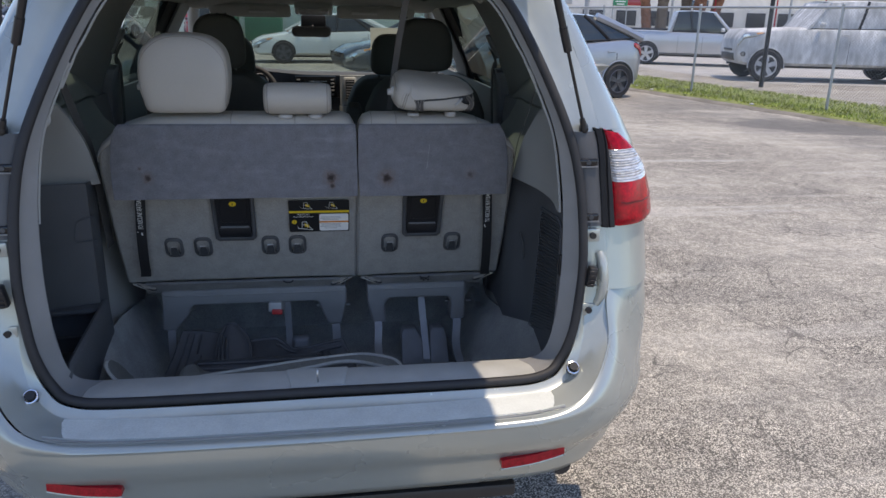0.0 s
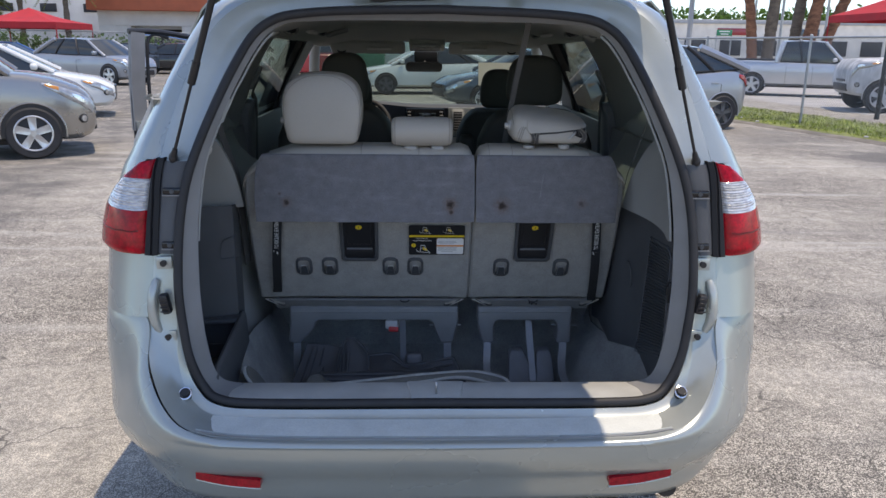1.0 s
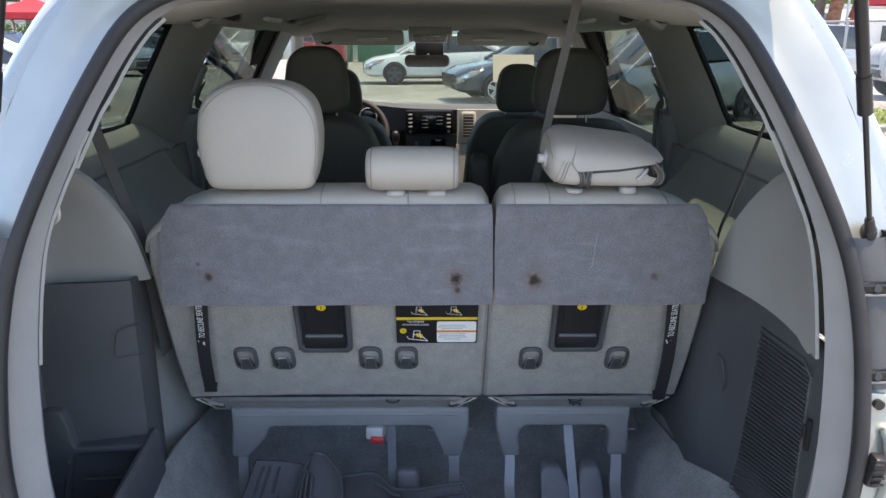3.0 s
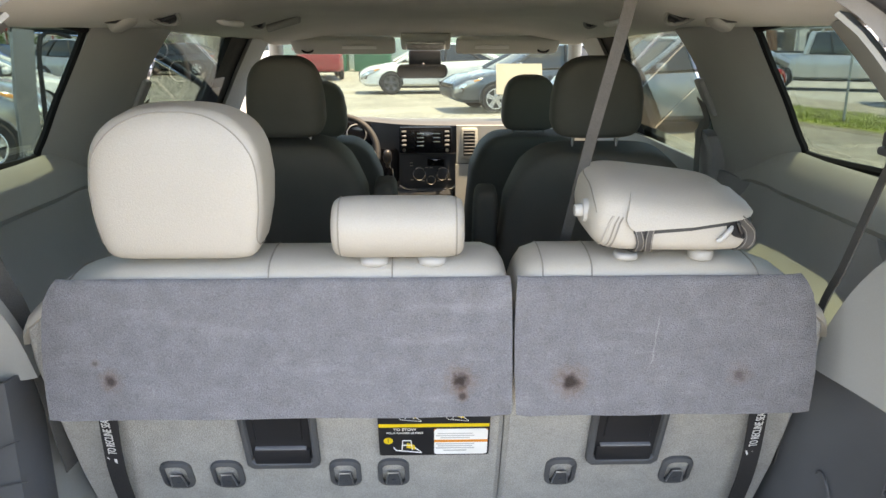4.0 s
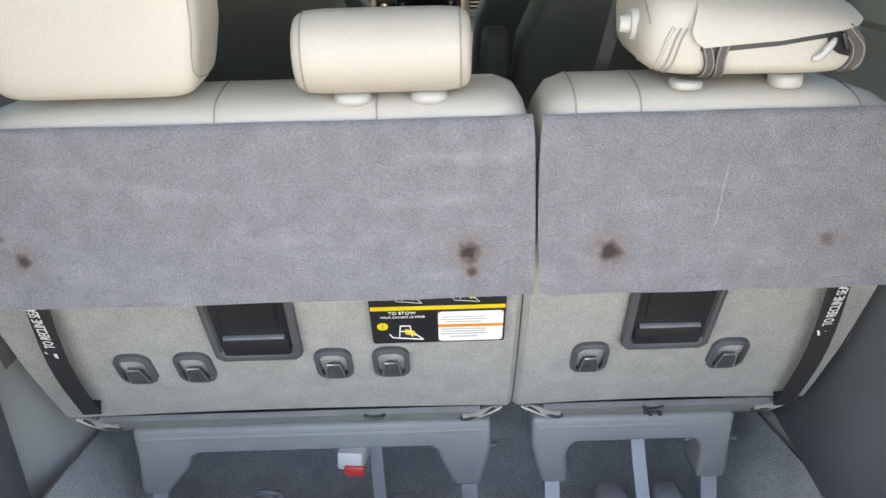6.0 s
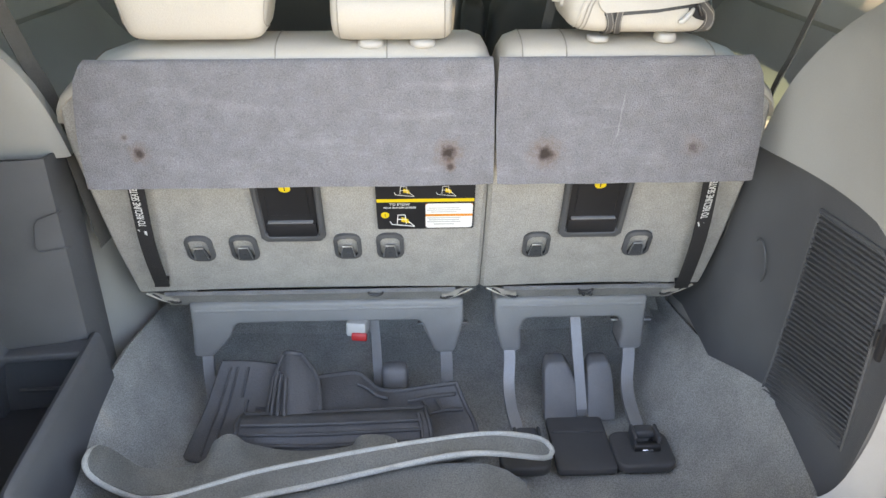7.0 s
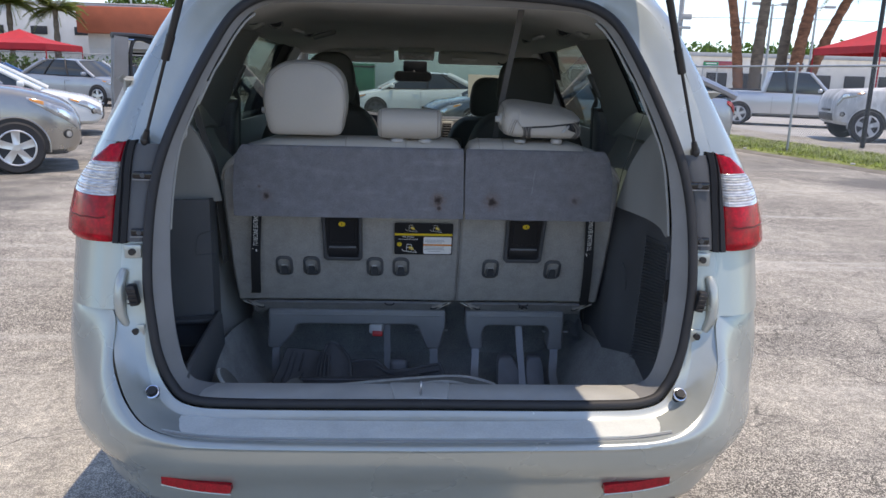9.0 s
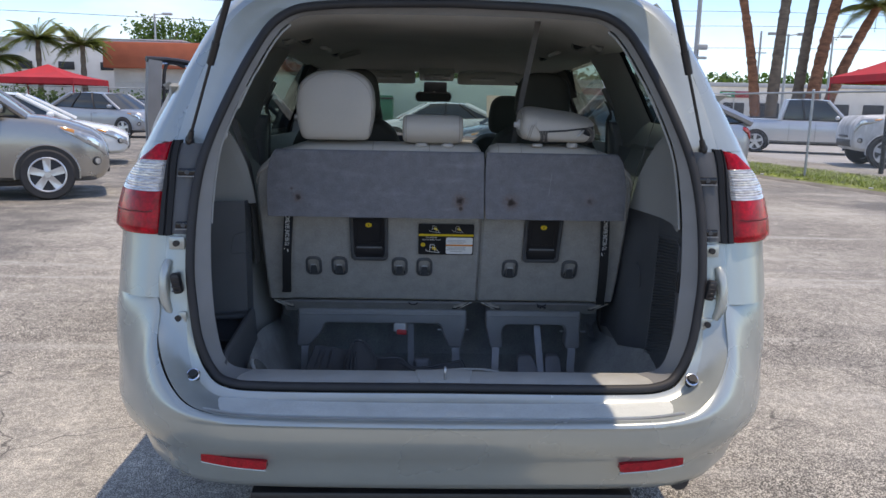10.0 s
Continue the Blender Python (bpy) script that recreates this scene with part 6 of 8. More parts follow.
for k in range(7):
    bm = bmesh.new()
    rbox(bm, (-.03 + (k % 2) * .08, 3.243, 1.105 - (k // 2) * .02), (.035, .003, .004), .0005, 1)
    part("display_bar", bm, mat("display_glow", (0.10, 0.16, 0.20), 0.4, 0, 0.05, 9) if k == 0 else bpy.data.materials["display_glow"], rad)
bm = bmesh.new()
prism(bm, [(-.135, 1.0), (.155, 1.0), (.150, .86), (.105, .825), (-.10, .825), (-.135, .85)], .03, Matrix(((1, 0, 0, 0), (0, 0, -1, 3.31), (0, 1, 0, 0), (0, 0, 0, 1))))
clim = part("climate_panel", bm, DARKPLASTIC, dash, "dark climate control panel")
for x, z, r in ((-.038, .900, .030), (.080, .900, .030), (.022, .868, .020)):
    bm = bmesh.new()
    rod(bm, (x, 3.283, z), (x, 3.262, z), r, r * .92, 24)
    kn = part("dial", bm, DARKPLASTIC, clim)
    bm = bmesh.new()
    tube(bm, [(x + r * math.cos(q), 3.268, z + r * math.sin(q)) for q in np.linspace(0, 2 * math.pi, 25)], .0035, 6, False)
    part("dial_ring", bm, CHROME, kn, "chrome ring")
for x, z in ((-.075, .868), (-.02, .862), (.062, .862), (.115, .868), (-.078, .955), (-.078, .94), (.0, .93), (.022, .93)):
    bm = bmesh.new()
    rbox(bm, (x, 3.279, z), (.016, .004, .004), .0005, 1)
    part("print_bar", bm, GREYPRINT, clim)
bm = bmesh.new()
rbox(bm, (.045, 3.279, .957), (.085, .008, .036), .003)
part("clock_window", bm, SCREEN, clim)
bm = bmesh.new()
pts = [(-.138, 3.276, .84), (-.09, 3.274, .818), (.02, 3.274, .815), (.11, 3.274, .82), (.155, 3.274, .86), (.167, 3.274, .98), (.172, 3.272, 1.14)]
tube(bm, spline(pts, 30), .005, 6)
part("chrome_strip", bm, CHROME, dash)
bm = bmesh.new()
rbox(bm, (.213, 3.272, 1.055), (.085, .03, .155), .012)
vent = part("air_vent", bm, PALETRIM, dash, "pale framed air vent")
bm = bmesh.new()
rbox(bm, (.213, 3.256, 1.055), (.058, .006, .125), .006)
part("vent_back", bm, BLACK, vent)
for k in range(7):
    bm = bmesh.new()
    rbox(bm, (.213, 3.250, 1.005 + k * .0168), (.056, .010, .005), .001, 1)
    part("vane", bm, MIDGREY, vent)
bm = bmesh.new()
rbox(bm, (-.02, 3.30, .69), (.32, .07, .27), .02)
lc = part("lower_console", bm, DIMPLASTIC, dash, "grey lower console with an open bin")
# The bin has no depth; a black panel stands for its shade.
bm = bmesh.new()
rbox(bm, (.010, 3.266, .725), (.235, .008, .140), .006)
part("bin_shade", bm, MATTBLACK, lc, "flat black panel for the bin's shaded inside")
bm = bmesh.new()
prism(bm, rrect(.11, .17, .02), .02, Matrix.Translation((-.195, 3.30, .94)) @ pose(0, 0, 0, 90, 0, 0))
sh = part("shift_gate", bm, GLOSSBLACK, dash, "gloss black shifter gate")
bm = bmesh.new()
rod(bm, (-.20, 3.29, .93), (-.195, 3.20, .99), .008)
puff(bm, (-.193, 3.19, 1.0), (.022, .024, .035), (.8, .8), 14, 10)
part("shift_lever", bm, BLACK, sh)
bm = bmesh.new()
tube(bm, [(-.170, 3.272, .885), (-.172, 3.272, .925), (-.185, 3.272, .932), (-.186, 3.272, .975)], .003, 6)
part("gate_line", bm, CHROME, sh)
# instruments
bm = bmesh.new()
rbox(bm, (-.42, 3.31, 1.10), (.30, .05, .13), .02)
ins = part("instrument_cluster", bm, GLOSSBLACK, dash)
for x in (-.49, -.35):
    bm = bmesh.new()
    tube(bm, [(x + .048 * math.cos(q), 3.283, 1.10 + .048 * math.sin(q)) for q in np.linspace(0, 2 * math.pi, 29)], .003, 6, False)
    part("dial_ring", bm, GREYPRINT, ins)
# steering wheel
wh = thing("steering_wheel", (-.42, 3.12, 1.02), "black leather steering wheel", "steering wheel")
m = Matrix.Translation((-.42, 3.10, 1.03)) @ pose(0, 0, 0, 65, 0, 0)
bm = bmesh.new()
tube(bm, [m @ Vector((.185 * math.cos(q), .185 * math.sin(q), 0)) for q in np.linspace(0, 2 * math.pi, 49)], .016, 10, False)
part("rim", bm, SEAL, wh)
bm = bmesh.new()
puff(bm, (-.42, 3.12, 1.02), (.075, .03, .06), (.6, .6), 20, 12)
part("hub", bm, DARKPLASTIC, wh)
for q in (0, math.pi, -math.pi / 2):
    bm = bmesh.new()
    rod(bm, m @ Vector((.05 * math.cos(q), .05 * math.sin(q), .01)), m @ Vector((.178 * math.cos(q), .178 * math.sin(q), 0)), .013)
    part("spoke", bm, DARKPLASTIC, wh)

# inside mirror, map lamp, sun visors
mir = thing("rear_view_mirror", (-.02, 3.1, 1.44), "black inside rear-view mirror on a stalk", "mirror")
bm = bmesh.new()
prism(bm, rrect(.232, .062, .026, 6), .022, Matrix.Translation((-.018, 3.055, 1.413)) @ pose(0, 0, 0, 86, 0, 2))
part("mirror_shell", bm, BLACK, mir)
bm = bmesh.new()
prism(bm, rrect(.218, .050, .021, 6), .002, Matrix.Translation((-.018, 3.0325, 1.4115)) @ pose(0, 0, 0, 86, 0, 2))
part("mirror_glass", bm, MIRROR, mir)
bm = bmesh.new()
rbox(bm, (-.005, 3.10, 1.472), (.15, .06, .075), .012)
rod(bm, (-.01, 3.09, 1.455), (-.015, 3.065, 1.42), .014)
part("mirror_foot", bm, BLACK, mir)
ml = thing("map_lamp", (0, 2.88, 1.56), "clear twin map lamp in a grey console", "lamp")
bm = bmesh.new()
rbox(bm, (0, 2.885, 1.550), (.215, .14, .045), .012, 3, (-18, 0, 0))
part("lamp_console", bm, PALETRIM, ml)
bm = bmesh.new()
rbox(bm, (0, 2.862, 1.532), (.17, .08, .026), .008, 3, (-18, 0, 0))
part("lamp_lens", bm, CLEARLENS, ml)
for s in (-1, 1):
    v = thing("sun_visor", (s * .36, 2.95, 1.54), "grey fabric sun visor folded up with a label", "sun visor", "sun visors")
    bm = bmesh.new()
    puff(bm, (s * .360, 2.925, 1.530), (.228, .075, .014), (.14, .5), 36, 10, (-25, 0, 0))
    part("visor_pad", bm, PALETRIM, v)
    bm = bmesh.new()
    rbox(bm, (s * .290, 2.903, 1.5215), (.15, .03, .004), .001, 1, (-25, 0, 0))
    part("visor_label", bm, WHITE, v)
    bm = bmesh.new()
    tube(bm, spline([(s * .50, 2.93, 1.53), (s * .50, 2.94, 1.505), (s * .535, 2.945, 1.50), (s * .55, 2.94, 1.52)], 10), .005, 8)
    part("visor_clip", bm, BLACK, v)
# paper behind the windscreen
bm = bmesh.new()
rbox(bm, (.475, 3.42, 1.36), (.235, .003, .16), 0, 1, (-20, 0, 0))
single("window_sheet", bm, PAPER, "plain pale paper sheet leaning behind the windscreen", "paper", smooth=False)

# roof fittings along both sides: vents, assist grips, lamps
def roof_fittings(s):
    def slope(x, y, z, deg=28):
        """A frame on the sloping side of the headliner: u out and down the slope, v forward, w off the fabric."""
        a = radians(deg)
        return Matrix(((s * math.cos(a), 0, -s * math.sin(a), s * x), (0, 1, 0, y), (-math.sin(a), 0, -math.cos(a), z), (0, 0, 0, 1)))
    def facing(x, y, z, deg, pitch):
        """The same frame, its face turned towards the tailgate."""
        return slope(x, y, z, deg) @ Matrix.Rotation(radians(pitch), 4, "X")
    m = slope(.522, 1.61, 1.621, 18)
    g = thing("assist_grip", (s * .530, 1.61, 1.60), "pale folding assist grip on the roof edge", "grab handle", "assist grips")
    bm = bmesh.new()
    tube(bm, spline([m @ Vector(q) for q in ((.012, -.095, .000), (.006, -.090, .022), (-.006, -.072, .030), (-.012, 0, .034), (-.006, .072, .030), (.006, .090, .022), (.012, .095, .000))], 30), .0085, 10)
    part("grip_bar", bm, WHITE, g, "pale grip loop")
    for d in (-.095, .095):
        bm = bmesh.new()
        b2 = bmesh.new()
        rbox(b2, (0, 0, 0), (.046, .026, .018), .006, 3)
        b2.transform(m @ Matrix.Translation((.012, d, .004)))
        join(bm, b2)
        part("grip_foot", bm, WHITEPLASTIC, g, "pale grip foot")
    for y, x, z, k_, pt in ((1.10, .530, 1.606, 1.15, 16), (1.87, .512, 1.615, 1.0, 24)):
        m = facing(x, y, z, 18, pt)
        v = thing("roof_vent", (s * x, y, z), "oval dark air outlet in the headliner", "air vent", "roof air outlets")
        bm = bmesh.new()
        tube(bm, [m @ Vector((.022 * k_ * math.cos(q), .062 * k_ * math.sin(q), .004)) for q in np.linspace(0, 2 * math.pi, 29)], .0045, 6, False)
        part("vent_ring", bm, LIGHTTRIM, v, "light grey ring")
        bm = bmesh.new()
        prism(bm, [(.021 * k_ * math.cos(q), .060 * k_ * math.sin(q)) for q in np.linspace(0, 2 * math.pi, 25)[:-1]], .014, m @ Matrix.Translation((0, 0, -.012)))
        part("vent_disc", bm, BLACK, v)
        for j in range(6):
            bm = bmesh.new()
            hw_ = .019 * k_ * math.cos((j - 2.5) * .48)
            tube(bm, [m @ Vector((-hw_, (j - 2.5) * .018 * k_, .003)), m @ Vector((hw_, (j - 2.5) * .018 * k_ + .006, .004))], .0022, 6)
            part("vane", bm, DARKPLASTIC, v)
    m = slope(.575, 1.01, 1.592, 16)
    h = thing("coat_hook", (s * .575, .99, 1.58), "pale folded coat hook on the roof edge", "hook", "coat hooks")
    bm = bmesh.new()
    puff(bm, m @ Vector((0, 0, .008)), (.024, .030, .016), (.5, .6), 18, 10, (0, s * 28, 0))
    part("hook_base", bm, LIGHTTRIM, h)
    bm = bmesh.new()
    tube(bm, [m @ Vector((-.020, -.028, .004)), m @ Vector((0, -.032, .010)), m @ Vector((.020, -.028, .004))], .0025, 6)
    part("hook_dark_edge", bm, BLACK, h, "dark edge beside the hook")


mirrored(roof_fittings)
# rear climate panel in the headliner
rv = thing("ceiling_switch_panel", (-.450, 2.03, 1.61), "dark switch panel set in the headliner", "switch panel")
m = Matrix.Translation((-.450, 2.03, 1.619)) @ Matrix.Rotation(radians(-16), 4, "Y") @ Matrix.Rotation(radians(24), 4, "X")
b2 = bmesh.new()
rbox(b2, (0, 0, .004), (.110, .130, .022), .006, 3)
b2.transform(m)
part("panel_frame", b2, LIGHTTRIM, rv, "light grey frame")
b2 = bmesh.new()
rbox(b2, (0, 0, -.006), (.090, .108, .006), .002, 2)
b2.transform(m)
keys = part("panel_keys", b2, BLACK, rv)
for k in range(3):
    b2 = bmesh.new()
    rbox(b2, (.018, -.034 + .034 * k, -.010), (.040, .022, .004), .001, 2)
    b2.transform(m)
    part("key", b2, DARKPLASTIC, keys)

# belts
def belt(name_label, pts, w, m, across=(1, 0, 0), t=.002):
    k = thing("seat_belt", pts[-1], name_label, "seat belt", "seat belts")
    bm = bmesh.new()
    ribbon(bm, spline(pts, 24), w, t, across)
    part("webbing", bm, m, k, "woven belt webbing")
    bm = bmesh.new()
    rbox(bm, pts[0], (w * 1.25, w * .9, .014), .005)
    part("belt_slot", bm, DARKPLASTIC, k, "plastic belt slot")
    return k


belt("grey seat belt hanging from the roof to the middle seat", [(.289, .570, 1.636), (.284, .595, 1.58), (.262, .680, 1.400), (.241, .800, 1.160), (.222, .90, .95), (.205, 1.0, .76)], .018, GREYWEB, (1, 0, 0))
for s in (-1, 1):
    belt("grey seat belt beside the third row", [(s * .718, .632, 1.385), (s * .705, .635, 1.34), (s * .668, .642, 1.20), (s * .648, .662, 1.10), (s * .646, .74, .80)], .036, GREYWEB, (.3, 1, 0))
    bt = thing("belt_tower", (s * .82, 1.69, .9), "grey plastic belt tower on the door pillar", "belt tower", "belt towers")
    bm = bmesh.new()
    rows = []
    for z, y0, y1, x in ((.80, 1.62, 1.74, .82), (1.10, 1.62, 1.75, .815), (1.24, 1.62, 1.74, .805), (1.285, 1.63, 1.72, .790), (1.30, 1.65, 1.70, .785)):
        rows.append([(s * (x + .06), y0, z), (s * (x + .010), y0, z), (s * x, y0 + .012, z), (s * x, y1 - .012, z), (s * (x + .010), y1, z), (s * (x + .06), y1, z)])
    grid(bm, rows, True, True)
    part("tower_cover", bm, MIDGREY, bt)
    bm = bmesh.new()
    rbox(bm, (s * (half_width(1.40) - .096), 1.570, 1.40), (.020, .05, .11), .008, 3, (0, s * -28, 0))
    part("height_slide", bm, MIDGREY, bt, "grey belt height adjuster")
    bm = bmesh.new()
    ribbon(bm, spline([(s * (half_width(1.40) - .108), 1.58, 1.39), (s * .79, 1.62, 1.33), (s * .785, 1.66, 1.27), (s * .80, 1.66, .90)], 14), .040, .002, (0, 1, 0))
    part("webbing", bm, GREYWEB, bt)
    g = thing("belt_guide", (s * .74, .64, 1.39), "dark grey seat belt guide on the pillar", "belt guide", "belt guides")
    bm = bmesh.new()
    rbox(bm, (s * .735, .640, 1.395), (.05, .05, .045), .010, 3)
    rod(bm, (s * .75, .645, 1.395), (s * .80, .665, 1.395), .018, .022)
    part("guide_body", bm, DARKPLASTIC, g)

# driver door, swung open
ddoor = thing("open_front_door", (-.95, 3.6, .3), "silver driver door standing open, window frame empty", "car door")
bm = bmesh.new()
hx, hy = -.955, 3.72
ang = radians(44)
def dp(r, z, off=0):
    """A point on the open door: r from the hinge, height."""
    return (hx - r * math.sin(ang) + off * math.cos(ang), hy - r * math.cos(ang) + off * math.sin(ang), z)
rows = [[dp(r, z, .03 * math.sin((z - .3) / .8 * 3.1)) for r in np.linspace(0, 1.20, 8)] for z in np.linspace(.32, 1.08, 8)]
grid(bm, rows)
thick(bm, .07)
part("door_shell", bm, SILVER, ddoor)
bm = bmesh.new()
ribbon(bm, [dp(1.16, 1.02), dp(1.155, 1.30), dp(1.13, 1.60)], .085, .04, (-math.sin(ang), -math.cos(ang), 0))
part("window_post", bm, MIDGREY, ddoor, "grey window post")
bm = bmesh.new()
tube(bm, spline([dp(1.10, 1.02, .02), dp(1.10, 1.30, .02), dp(1.075, 1.57, .02), dp(.95, 1.57, .02)], 16), .011, 8)
part("window_seal", bm, SEAL, ddoor, "black rubber window seal")
bm = bmesh.new()
tube(bm, spline([dp(1.215, .42, .02), dp(1.215, 1.05, .02), dp(1.205, 1.35, .02), dp(1.18, 1.60, .02)], 16), .009, 8)
part("door_edge_seal", bm, SEAL, ddoor, "black rubber edge seal")
bm = bmesh.new()
tube(bm, spline([dp(1.18, 1.605), dp(.95, 1.60), dp(.65, 1.54), dp(.35, 1.37), dp(.05, 1.10)], 14), .017, 8)
part("window_frame", bm, BLACK, ddoor, "black window frame")
bm = bmesh.new()
tube(bm, spline([dp(1.13, 1.582), dp(.95, 1.578), dp(.65, 1.517), dp(.35, 1.347)], 14), .008, 8)
part("frame_strip", bm, CHROME, ddoor)
bm = bmesh.new()
puff(bm, dp(.10, 1.14, -.15), (.10, .06, .075), (.6, .6), 18, 12)
part("side_mirror", bm, SILVER, ddoor)


# ================================================================ outdoors
def ground_material():
    m = bpy.data.materials.new("worn_asphalt")
    m.use_nodes = True
    t = m.node_tree
    b = t.nodes["Principled BSDF"]
    co = t.nodes.new("ShaderNodeTexCoord")
    def noise_(scale, detail=4, stretch=None):
        n = t.nodes.new("ShaderNodeTexNoise")
        n.inputs["Scale"].default_value = scale
        n.inputs["Detail"].default_value = detail
        src = co.outputs["Object"]
        if stretch:
            mp = t.nodes.new("ShaderNodeMapping")
            mp.inputs["Scale"].default_value = stretch
            mp.inputs["Rotation"].default_value = (0, 0, radians(-25))
            t.links.new(src, mp.inputs["Vector"])
            src = mp.outputs["Vector"]
        t.links.new(src, n.inputs["Vector"])
        return n.outputs["Fac"]
    def ramp(fac, p0, p1, c0=(0, 0, 0, 1), c1=(1, 1, 1, 1)):
        r = t.nodes.new("ShaderNodeValToRGB")
        r.color_ramp.elements[0].position, r.color_ramp.elements[1].position = p0, p1
        r.color_ramp.elements[0].color, r.color_ramp.elements[1].color = c0, c1
        t.links.new(fac, r.inputs["Fac"])
        return r.outputs["Color"]
    def mix(fac, a, b_, mode="MIX"):
        x = t.nodes.new("ShaderNodeMixRGB")
        x.blend_type = mode
        for sock, v in (("Fac", fac), ("Color1", a), ("Color2", b_)):
            if isinstance(v, (int, float)):
                x.inputs[sock].default_value = v
            elif isinstance(v, tuple):
                x.inputs[sock].default_value = v
            else:
                t.links.new(v, x.inputs[sock])
        return x.outputs["Color"]
    # exposed stones in a dark binder
    vo = t.nodes.new("ShaderNodeTexVoronoi")
    vo.inputs["Scale"].default_value = 190
    t.links.new(co.outputs["Object"], vo.inputs["Vector"])
    sep = t.nodes.new("ShaderNodeSeparateColor")
    t.links.new(vo.outputs["Color"], sep.inputs["Color"])
    stone = ramp(sep.outputs["Red"], .08, .62, (.11, .102, .09, 1), (.68, .63, .55, 1))
    gap = ramp(vo.outputs["Distance"], .42, .66)
    col = mix(gap, stone, (.075, .07, .062, 1))
    # paler and darker areas
    col = mix(ramp(noise_(.55, 5), .38, .66), col, mix(.55, col, (.52, .49, .43, 1)))
    col = mix(ramp(noise_(1.6, 5, (.35, 1.6, 1)), .55, .80), col, mix(.5, col, (.13, .13, .13, 1)))
    # blotches and crumbling at hand and foot size
    col = mix(1.0, col, ramp(noise_(5.5, 9), .30, .70, (.82, .815, .81, 1), (1.20, 1.19, 1.17, 1)), "MULTIPLY")
    col = mix(1.0, col, ramp(noise_(26, 6), .34, .66, (.80, .795, .79, 1), (1.20, 1.20, 1.19, 1)), "MULTIPLY")
    # tyre-swept streaks
    col = mix(ramp(noise_(1.1, 8, (.25, 3.2, 1)), .54, .72), col, mix(.45, col, (.60, .57, .52, 1)))
    # dark resurfaced strip on the left of the van
    sx = t.nodes.new("ShaderNodeSeparateXYZ")
    t.links.new(co.outputs["Object"], sx.inputs["Vector"])
    def math_(op, a, b_):
        n = t.nodes.new("ShaderNodeMath")
        n.operation = op
        for k, v in enumerate((a, b_)):
            if isinstance(v, (int, float)):
                n.inputs[k].default_value = v
            else:
                t.links.new(v, n.inputs[k])
        return n.outputs["Value"]
    wob = math_("MULTIPLY", math_("SUBTRACT", noise_(.9, 6), .5), 2.2)
    edge = math_("ADD", math_("ADD", sx.outputs["X"], wob), math_("MULTIPLY", sx.outputs["Y"], .12))
    strip = ramp(math_("MULTIPLY", math_("ADD", edge, 2.3), -.5), .30, .62)
    patchy = mix(1.0, strip, ramp(noise_(2.2, 6), .30, .58), "MULTIPLY")
    col = mix(mix(1.0, patchy, (.92, .92, .92, 1), "MULTIPLY"), col, mix(.35, (.060, .061, .064, 1), col))
    # damp dark band along the verge
    off = math_("ADD", math_("MULTIPLY", math_("SUBTRACT", sx.outputs["X"], 10.6), .9684), math_("MULTIPLY", math_("SUBTRACT", sx.outputs["Y"], 3.2), .2492))
    off = math_("ADD", off, math_("MULTIPLY", math_("SUBTRACT", noise_(.7, 6), .5), 2.4))
    band = mix(1.0, ramp(math_("MULTIPLY", off, -.2), .10, .22), ramp(math_("MULTIPLY", off, -.2), .50, .68, (1, 1, 1, 1), (0, 0, 0, 1)), "MULTIPLY")
    band = mix(1.0, band, ramp(noise_(1.1, 6), .34, .58), "MULTIPLY")
    col = mix(mix(1.0, band, (.75, .75, .75, 1), "MULTIPLY"), col, mix(.35, (.085, .085, .088, 1), col))
    # wet patch before the verge
    ex = math_("MULTIPLY", math_("SUBTRACT", sx.outputs["X"], 8.3), .38)
    ey = math_("SUBTRACT", math_("ADD", sx.outputs["Y"], math_("MULTIPLY", sx.outputs["X"], .28)), 10.9)
    rr_ = math_("ADD", math_("MULTIPLY", ex, ex), math_("MULTIPLY", ey, ey))
    rr_ = math_("ADD", rr_, math_("MULTIPLY", math_("SUBTRACT", noise_(1.5, 6), .5), 2.2))
    wet = ramp(rr_, .55, 1.0, (1, 1, 1, 1), (0, 0, 0, 1))
    col = mix(mix(1.0, wet, (.8, .8, .8, 1), "MULTIPLY"), col, mix(.25, (.10, .098, .095, 1), col))
    # cracks
    vc = t.nodes.new("ShaderNodeTexVoronoi")
    vc.feature = "DISTANCE_TO_EDGE"
    vc.inputs["Scale"].default_value = 1.3
    wv = t.nodes.new("ShaderNodeMixRGB")
    wv.blend_type = "ADD"
    wv.inputs["Fac"].default_value = .35
    nz = t.nodes.new("ShaderNodeTexNoise")
    nz.inputs["Scale"].default_value = 3.2
    nz.inputs["Detail"].default_value = 6
    t.links.new(co.outputs["Object"], nz.inputs["Vector"])
    t.links.new(co.outputs["Object"], wv.inputs["Color1"])
    t.links.new(nz.outputs["Color"], wv.inputs["Color2"])
    t.links.new(wv.outputs["Color"], vc.inputs["Vector"])
    crack = ramp(vc.outputs["Distance"], .001, .007, (1, 1, 1, 1), (0, 0, 0, 1))
    crack = mix(1.0, crack, ramp(noise_(.8, 3), .36, .50), "MULTIPLY")
    col = mix(crack, col, (.10, .094, .085, 1))
    t.links.new(col, b.inputs["Base Color"])
    b.inputs["Roughness"].default_value = .9
    bp = t.nodes.new("ShaderNodeBump")
    bp.inputs["Strength"].default_value = .8
    bp.inputs["Distance"].default_value = .006
    bp.invert = True
    t.links.new(vo.outputs["Distance"], bp.inputs["Height"])
    t.links.new(bp.outputs["Normal"], b.inputs["Normal"])
    return m


bm = bmesh.new()
